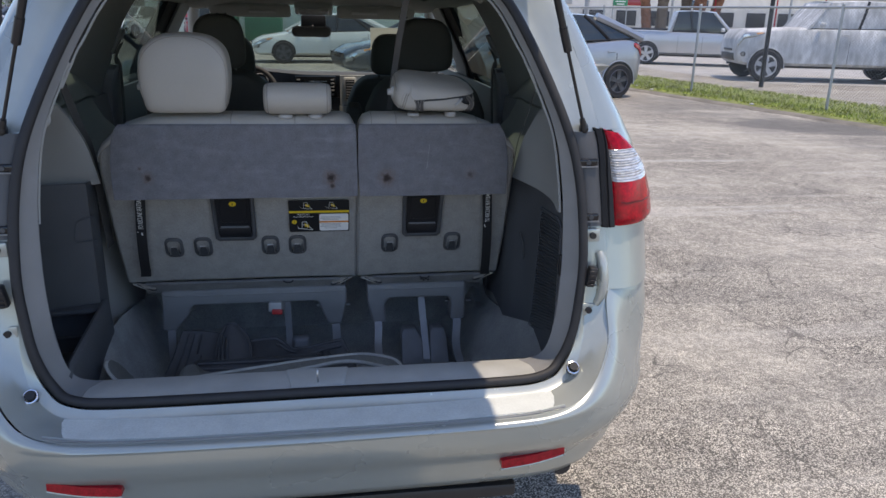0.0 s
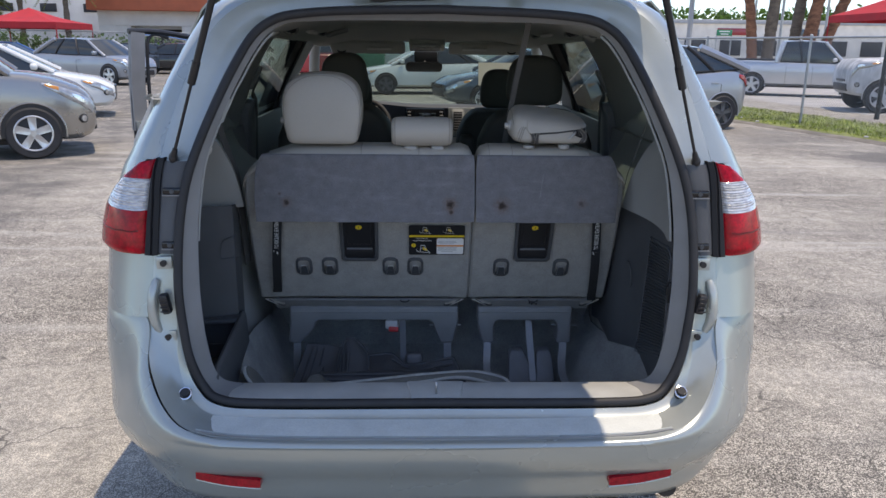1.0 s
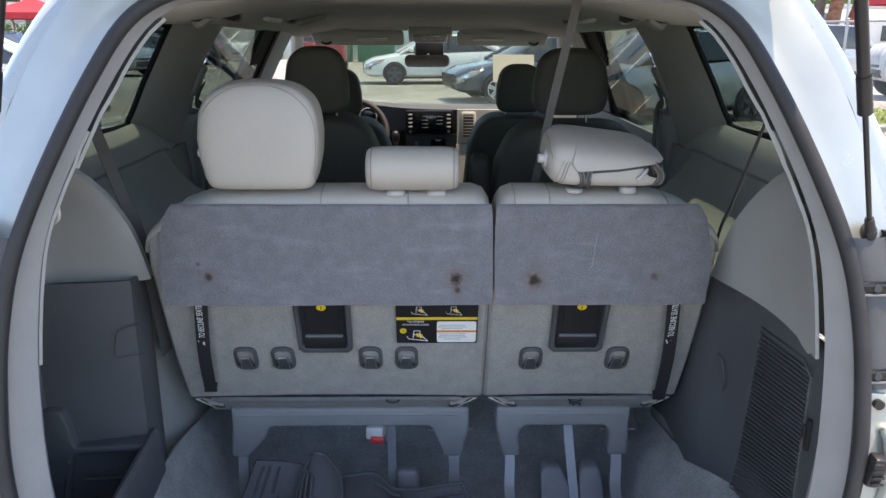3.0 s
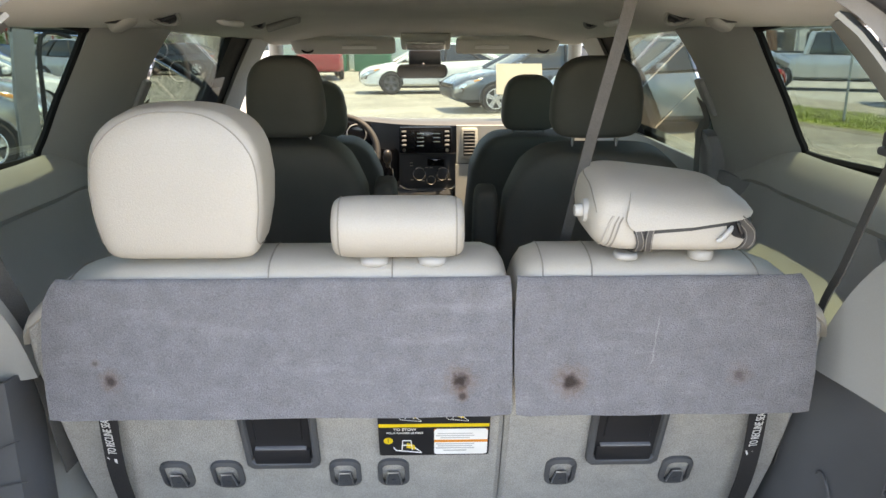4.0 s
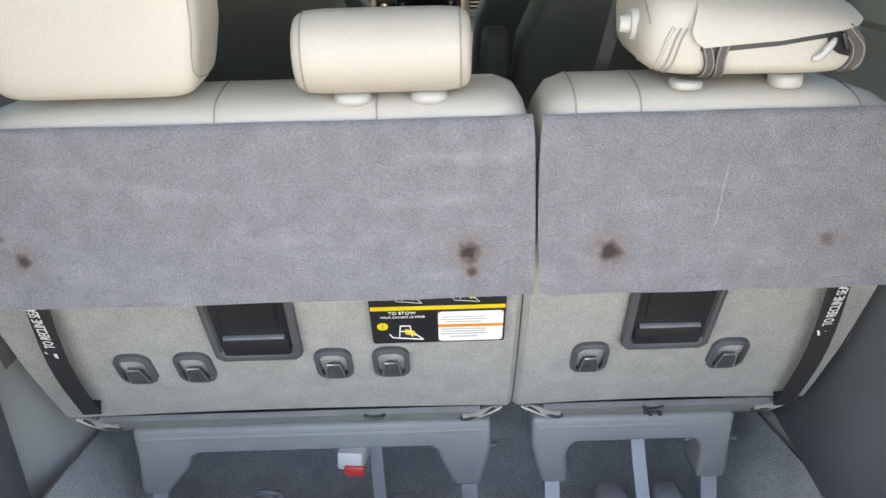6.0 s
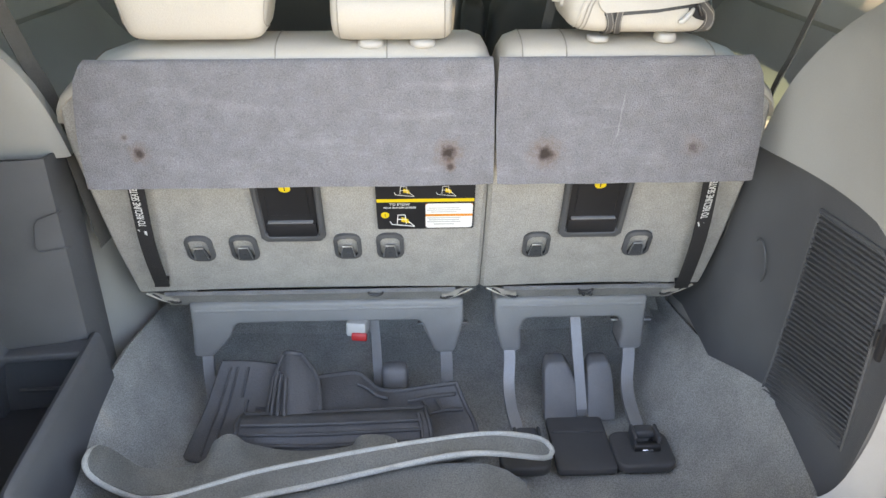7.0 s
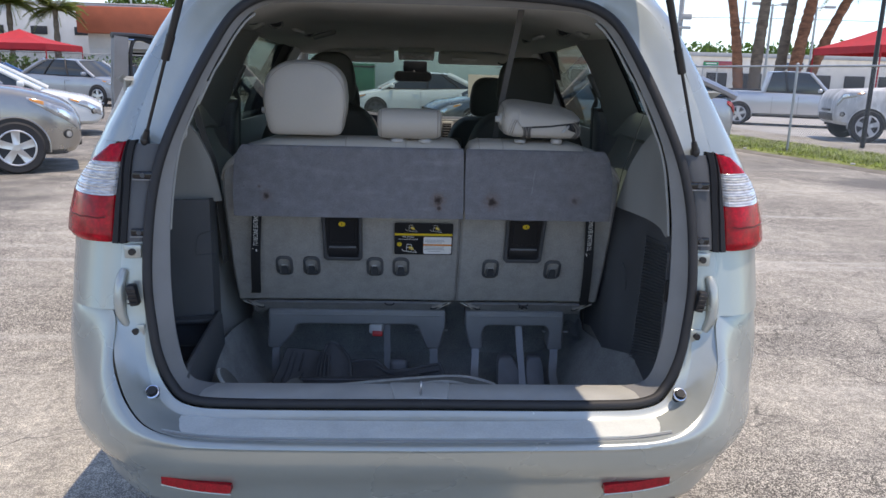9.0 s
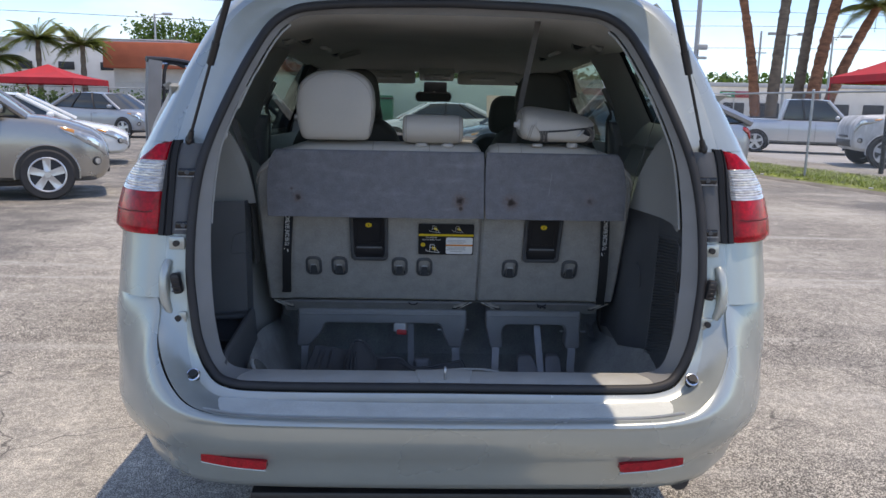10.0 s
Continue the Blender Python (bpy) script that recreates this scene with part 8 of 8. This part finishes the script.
# litter
for k, (tt, o) in enumerate(((.40, -.75), (.41, -.68), (.43, -.5), (.36, -.8), (.30, -.7), (.47, -.6))):
    p = FA.lerp(FB, tt) - FOUT * -o * 1
    bm = bmesh.new()
    puff(bm, (p.x, p.y, .075), (.045, .03, .018), (.9, .9), 9, 6, (0, 0, k * 40))
    single("litter_scrap", bm, WHITEPLASTIC if k % 2 == 0 else SOIL, "crumpled scrap of pale litter on the verge", "litter", "litter scraps", smooth=False)

def chain_fence(FA, FB, FH, label, pd=3.45, d0=.5, pitch=.062, wr=.0021):
    """Posts, top rail and a diamond mesh between two points on the ground."""
    fence = thing("chain_link_fence", FA, label, "fence", "fences")
    run = (FB - FA).normalized()
    flat = Vector((run.y, -run.x, 0))
    flen = (FB - FA).length
    def fp(d, z):
        return FA + run * d + Vector((0, 0, z))
    d = d0
    while d < flen:
        bm = bmesh.new()
        rod(bm, fp(d, 0), fp(d, FH + .03), .026, .026, 10)
        pst = part("post", bm, GALV, fence)
        bm = bmesh.new()
        puff(bm, fp(d, FH + .04), (.032, .032, .03), (1, 1), 10, 6)
        part("post_cap", bm, GALV, pst)
        d += pd
    bm = bmesh.new()
    rod(bm, fp(0, FH), fp(flen, FH), .021, .021, 8)
    part("top_rail", bm, GALV, fence)
    verts, faces = [], []
    for k in range(int(-FH / pitch), int(flen / pitch)):
        x0, x1 = k * pitch, k * pitch + FH - .06
        for z0, z1 in ((.06, FH), (FH, .06)):
            u0, u1 = max(0, -x0 / (x1 - x0)), min(1, (flen - x0) / (x1 - x0))
            if u1 <= u0:
                continue
            p, q = fp(x0 + (x1 - x0) * u0, z0 + (z1 - z0) * u0), fp(x0 + (x1 - x0) * u1, z0 + (z1 - z0) * u1)
            a = (q - p).normalized().cross(flat).normalized() * wr
            i = len(verts)
            verts.extend([p - a, p + flat * wr, p + a, q - a, q + flat * wr, q + a])
            faces.extend([(i, i + 1, i + 4, i + 3), (i + 1, i + 2, i + 5, i + 4)])
    me = bpy.data.meshes.new("chain_mesh")
    me.from_pydata(verts, [], faces)
    me.materials.append(GALV)
    ob = new("chain_mesh", me)
    ob.parent = fence
    ob.matrix_parent_inverse = fence.matrix_basis.inverted()
    tagged(ob, "diamond wire mesh", "", "", "stuff")


chain_fence(FA, FB, 1.78, "galvanised chain-link fence with top rail along the verge")
chain_fence(Vector((-34, 34.2, 0)), Vector((-9.5, 41.0, 0)), 2.0, "galvanised chain-link fence before the garage", 3.2, .5, .09, .003)

# pale washed slab beyond the fence
bm = bmesh.new()
grid(bm, [[(7.0, 38, .006), (40, 30, .006)], [(10.2, 24, .006), (40, 18, .006)], [(11.0, 16.5, .006), (40, 9, .006)]])
single("wash_slab", bm, CONCRETE, "pale wet concrete apron", "pavement", "", "structure", smooth=False)
# dark lamp pole beside the foam-covered pickup
bm = bmesh.new()
rod(bm, (10.55, 15.4, 0), (10.55, 15.4, 5.2), .055, .045, 12)
single("dark_pole", bm, BLACK, "dark slender steel pole on the verge", "pole")

# ---------------------------------------------------------------- canopies, buildings, poles
def canopy(c, w, d_, eave, apex, label):
    k = thing("canopy_tent", (c[0], c[1], 0), label, "canopy", "canopy tents")
    corners = [Vector((c[0] + sx * w / 2, c[1] + sy * d_ / 2, eave)) for sx, sy in ((-1, -1), (1, -1), (1, 1), (-1, 1))]
    top = Vector((c[0], c[1], apex))
    bm = bmesh.new()
    for i in range(4):
        a, b_ = corners[i], corners[(i + 1) % 4]
        rows = [[a.lerp(b_, h).lerp(top, g) - Vector((0, 0, .10 * math.sin(g * math.pi))) for h in np.linspace(0, 1, 7)] for g in np.linspace(0, .995, 6)]
        grid(bm, rows)
        lo = [[a.lerp(b_, h) for h in np.linspace(0, 1, 7)], [a.lerp(b_, h) - Vector((0, 0, .28)) for h in np.linspace(0, 1, 7)]]
        grid(bm, lo)
    thick(bm, .01)
    part("canvas", bm, REDCANVAS, k, "red canvas roof")
    for p in corners:
        bm = bmesh.new()
        rod(bm, (p.x, p.y, 0), (p.x, p.y, eave), .03, .03, 8)
        part("leg", bm, REDCANVAS, k)


canopy((-19.0, 37), 4.2, 4, 2.35, 3.05, "red pop-up canopy tent beyond the parked cars")
canopy((21.0, 30), 5.6, 5, 2.98, 4.3, "red pop-up canopy tent beside the palms")


def garage():
    g = thing("garage_building", (-12, 50, 0), "low white garage with terracotta fascia and open bays", "building")
    bm = bmesh.new()
    rbox(bm, (-12.4, 53, 3.0), (16, 9, 1.0), 0)
    bm2 = box((-12.2, 52.6, 4.20), (17, 10, 1.60), .05)
    part("fascia", bm2, TERRACOTTA, g, "terracotta painted fascia")
    part("upper_wall", bm, WHITEWALL, g)
    for x, w in ((-19.4, 2.0), (-14.6, 1.2), (-9.8, 1.2), (-5.2, 1.2)):
        bm = bmesh.new()
        rbox(bm, (x, 49.0, 1.5), (w, .9, 3.0), .02)
        part("pier", bm, WHITEWALL, g)
    bm = bmesh.new()
    rbox(bm, (-12.4, 53.5, 1.5), (15.6, .3, 3.0), 0)
    part("back_wall", bm, GREYWALL, g)
    for x in (-17.1, -12.2, -7.5):
        bm = bmesh.new()
        rbox(bm, (x, 49.3, 2.65), (3.6, .2, .7), .01)
        part("rolled_door", bm, GREYWALL, g)
        # Near-black sheet across the bay stands for its unlit inside.
        bm = bmesh.new()
        rbox(bm, (x, 50.4, 1.2), (3.5, .1, 2.4), .01)
        part("bay_shade", bm, DARKOPEN, g)


garage()
w1 = thing("white_building", (-24, 58, 0), "white flat-roofed building behind the palms", "building")
part("wall", box((-26, 62, 2.9), (14, 8, 5.8), .05), WHITEWALL, w1)
for k in range(4):
    part("window", box((-31 + k * 3.2, 57.95, 3.9), (1.2, .08, .6), .01), DARKOPEN, w1)
part("parapet", box((-26, 62, 5.85), (14.3, 8.3, .25), .03), GREYWALL, w1)
w2 = thing("far_shops", (45, 95, 0), "long low pale shop building far off", "building")
part("wall", box((44, 98, 2.3), (64, 12, 4.6), .05), WHITEWALL, w2)
part("roof_edge", box((44, 98, 4.65), (65, 12.6, .5), .05), GREYWALL, w2)
for k in range(14):
    part("shop_window", box((16 + k * 4.4, 91.95, 1.6), (2.6, .1, 1.8), .01), DARKOPEN, w2)
for k, mm in enumerate((REDPAINT, GREYWALL, REDPAINT, SLATEBLUE)):
    part("shop_sign", box((20 + k * 9, 91.9, 3.5), (3.6, .12, .8), .02), mm, w2)
# pale green yard wall with green bins in front of the white car
w3 = thing("yard_wall", (-.5, 44, 0), "pale mint-green painted yard wall", "wall", "", "structure")
part("wall_face", box((-.5, 44, 1.5), (18, .25, 3.0), .02), mat("mint_render", (0.50, 0.60, 0.54), 0.9, 0, 0.12, .8), w3)
for x in (-5.2, -2.9):
    b_ = thing("waste_container", (x, 41, 0), "green steel waste container by the yard wall", "waste container", "waste containers")
    part("bin_body", box((x, 41, .95), (1.9, 1.5, 1.9), .04), mat("green_steel", (0.025, 0.16, 0.09), 0.5, 0.1, 0.15, 2) if x < -5 else bpy.data.materials["green_steel"], b_)
    part("bin_lid", box((x, 41, 1.74), (1.96, 1.56, .09), .03), BLACK, b_)

# hedge line far off
def foliage(name, label, c, size, count, leaf, m, seed, kind="", category="tree", parent=None):
    rnd = random.Random(seed)
    verts, faces = [], []
    clumps = [(Vector((rnd.uniform(-1, 1), rnd.uniform(-1, 1), rnd.uniform(-1, 1))), rnd.uniform(.25, .5)) for _ in range(max(8, count // 140))]
    for k in range(count):
        cc, cr = rnd.choice(clumps)
        v = Vector((rnd.gauss(0, 1), rnd.gauss(0, 1), rnd.gauss(0, 1))).normalized() * cr * rnd.random() ** .4
        q = cc * .72 + v
        p = Vector((c[0] + q.x * size[0], c[1] + q.y * size[1], c[2] + q.z * size[2]))
        u = Vector((rnd.gauss(0, 1), rnd.gauss(0, 1), rnd.gauss(0, 1))).normalized()
        w = u.cross(Vector((rnd.gauss(0, 1), rnd.gauss(0, 1), rnd.gauss(0, 1)))).normalized()
        ln = leaf * rnd.uniform(.6, 1.3)
        i = len(verts)
        verts += [p, p + u * ln * .5 + w * ln * .3, p + u * ln, p + u * ln * .5 - w * ln * .3]
        faces.append((i, i + 1, i + 2, i + 3))
    me = bpy.data.meshes.new(name)
    me.from_pydata(verts, [], faces)
    me.materials.append(m)
    ob = new(name, me)
    if parent:
        ob.parent = parent
        ob.matrix_parent_inverse = parent.matrix_basis.inverted()
        return tagged(ob, label)
    return tagged(ob, label, category, "", kind)


foliage("hedge", "clipped green hedge behind the red canopy", (-20, 40, .9), (9, .8, 1.1), 5000, .22, LEAF, 3, "stuff", "hedge")
foliage("far_woods", "dark tree line on the horizon", (40, 140, 4.0), (70, 6, 4.5), 9000, 1.2, LEAF, 4, "stuff", "woods")


def broad_tree(x, y, h, seed):
    tr = thing("broadleaf_tree", (x, y, 0), "leafy green tree behind the garage", "tree", "broadleaf trees")
    bm = bmesh.new()
    tube(bm, spline([(x, y, 0), (x + .1, y, h * .35), (x - .1, y, h * .6), (x, y, h * .85)], 10), [.28 - .02 * k for k in range(10)], 10)
    rnd = random.Random(seed)
    for k in range(7):
        a = k * .9
        z0 = h * (.4 + .06 * k)
        tube(bm, [(x, y, z0), (x + 1.3 * math.cos(a), y + 1.3 * math.sin(a), z0 + .8), (x + 2.2 * math.cos(a), y + 2.2 * math.sin(a), z0 + 1.3)], [.10, .07, .03], 7)
    part("trunk", bm, BARK, tr)
    foliage("crown", "uneven leafy crown", (x, y, h * .75), (3.4, 3.0, 2.6), 5200, .34, LEAF, seed, parent=tr)


broad_tree(-21.6, 63, 7.4, 11)
broad_tree(-18.0, 64, 7.0, 12)


def palm(x, y, h, seed, bark=BARK, lean=(0, 0), r=.15, crown=True, fr=2.2, label="tall palm with a feathery crown"):
    rnd = random.Random(seed)
    p = thing("palm_tree", (x, y, 0), label, "palm", "palms")
    bm = bmesh.new()
    pts, rs = [], []
    nseg = int(h * 5)
    for k in range(nseg + 1):
        f = k / nseg
        pts.append((x + lean[0] * f ** 1.5, y + lean[1] * f, h * f))
        rs.append(r * (1.25 - .35 * f) * (1 + .025 * ((k % 2) * 2 - 1)) + rnd.uniform(-.02, .025))
    tube(bm, pts, rs, 9)
    part("trunk", bm, bark, p, "ringed trunk")
    top = Vector(pts[-1])
    if crown:
        for k in range(38):
            a = 2.4 * k
            up = rnd.uniform(-.20, 1.7)
            dir_ = Vector((math.cos(a), math.sin(a), 0))
            verts, faces = [], []
            L = fr * rnd.uniform(.8, 1.1)
            prev = None
            for j in range(25):
                f = j / 24
                q = top + dir_ * L * f * (1 - .15 * f) + Vector((0, 0, L * (up * f * .70 - .52 * f * f)))
                side = dir_.cross(Vector((0, 0, 1)))
                wl = L * .24 * math.sin(min(1, f * 1.1 + .12) * math.pi * .92)
                for s in (-1, 1):
                    for m_ in range(2):
                        o = q + dir_ * (.06 * m_)
                        tip = o + side * s * wl + dir_ * wl * .45 - Vector((0, 0, wl * .45))
                        i = len(verts)
                        verts += [o, o + dir_ * .070, tip]
                        faces.append((i, i + 1, i + 2))
                if prev is not None:
                    i = len(verts)
                    verts += [prev - side * .02, prev + side * .02, q + side * .012, q - side * .012]
                    faces.append((i, i + 1, i + 2, i + 3))
                prev = q
            me = bpy.data.meshes.new("frond")
            me.from_pydata(verts, [], faces)
            me.materials.append(FROND)
            ob = new("frond", me)
            ob.parent = p
            ob.matrix_parent_inverse = p.matrix_basis.inverted()
    return p


palm(-23.4, 45, 4.9, 21, fr=1.9)
palm(-20.9, 45.3, 4.6, 22, fr=1.9)
palm(-25.6, 44, 3.7, 23, fr=2.2)
palm(19.1, 42, 8.2, 24, REDBARK, (-1.5, 0), .24, False, label="bare palm trunk with peeling red-brown bark")
palm(19.9, 42, 13, 25, BARK, (.7, 0), .27, True, 2.6)
palm(22.1, 42, 9.5, 26, REDBARK, (1.4, 0), .30, True, 2.8, "palm with peeling red-brown bark")
palm(21.8, 43, 12.0, 27, BARK, (1.0, 0), .26, True, 2.8)
palm(22.9, 42, 7.4, 28, REDBARK, (2.6, 0), .27, True, 2.8, "leaning palm with red-brown bark")
palm(17.5, 62, 8.0, 29, BARK, (0, 0), .18, True, 1.9)


def lamp_pole(x, y, h, label, arms=1):
    p = thing("street_lamp", (x, y, 0), label, "street lamp", "lamp poles")
    bm = bmesh.new()
    rod(bm, (x, y, 0), (x, y, h), .11, .07, 10)
    part("pole", bm, GALV, p)
    for s in ((1,), (-1, 1))[arms - 1]:
        bm = bmesh.new()
        rod(bm, (x, y, h - .1), (x + s * .7, y, h), .04, .04, 8)
        rbox(bm, (x + s * 1.0, y, h), (.75, .35, .18), .04)
        part("lamp_head", bm, GREYWALL, p)


lamp_pole(-21.6, 60, 8.1, "grey lamp pole behind the garage")
lamp_pole(24.3, 50, 6.6, "grey twin-headed lamp pole", 2)
lamp_pole(36.5, 55, 7.6, "grey lamp pole beyond the palms", 2)
lamp_pole(30.0, 55, 7.0, "grey lamp pole beyond the palms", 1)
up = thing("utility_pole", (18.1, 50, 0), "grey utility pole carrying wires and floodlights", "utility pole")
bm = bmesh.new()
rod(bm, (18.1, 50, 0), (18.1, 50, 14), .18, .13, 10)
part("pole", bm, GREYWALL, up)
bm = bmesh.new()
rbox(bm, (18.4, 49.8, 5.6), (.7, .3, .35), .05)
rbox(bm, (18.3, 49.8, 4.9), (.9, .2, .18), .03)
part("floodlight", bm, GREYWALL, up)
up2 = thing("utility_pole", (28.5, 64, 0), "thin far utility pole with a crossarm", "utility pole")
bm = bmesh.new()
rod(bm, (28.5, 64, 0), (28.5, 64, 8.2), .12, .09, 8)
rbox(bm, (28.5, 64, 6.4), (1.2, .1, .1), .02)
part("pole", bm, GREYWALL, up2)
for z0, z1 in ((9.0, 8.2), (7.4, 7.9), (5.8, 6.4)):
    bm = bmesh.new()
    pts = [(-40 + 140 * f, 52 + 6 * f, z0 + (z1 - z0) * f - 1.6 * math.sin(f * math.pi * 2) ** 2 * .4) for f in np.linspace(0, 1, 24)]
    tube(bm, pts, .018, 5)
    single("power_line", bm, BLACK, "thin overhead power line", "cable", "power lines")
sg = thing("road_sign", (23.2, 60, 0), "green road sign with white bars on two posts", "sign")
part("sign_plate", box((24.45, 60, 2.75), (1.25, .05, .46), .02), mat("sign_green", (0.02, 0.24, 0.12), 0.5, 0, 0.05, 3), sg)
for k, w_ in enumerate((1.1, .8)):
    part("sign_bar", box((24.45, 59.965, 2.85 - k * .2), (w_ * .8, .012, .08), .004, 1), WHITE, sg)
for dx in (-.6, .6):
    bm = bmesh.new()
    rod(bm, (24.45 + dx, 60.05, 0), (24.45 + dx, 60.05, 2.9), .05, .05, 8)
    part("sign_post", bm, GALV, sg)
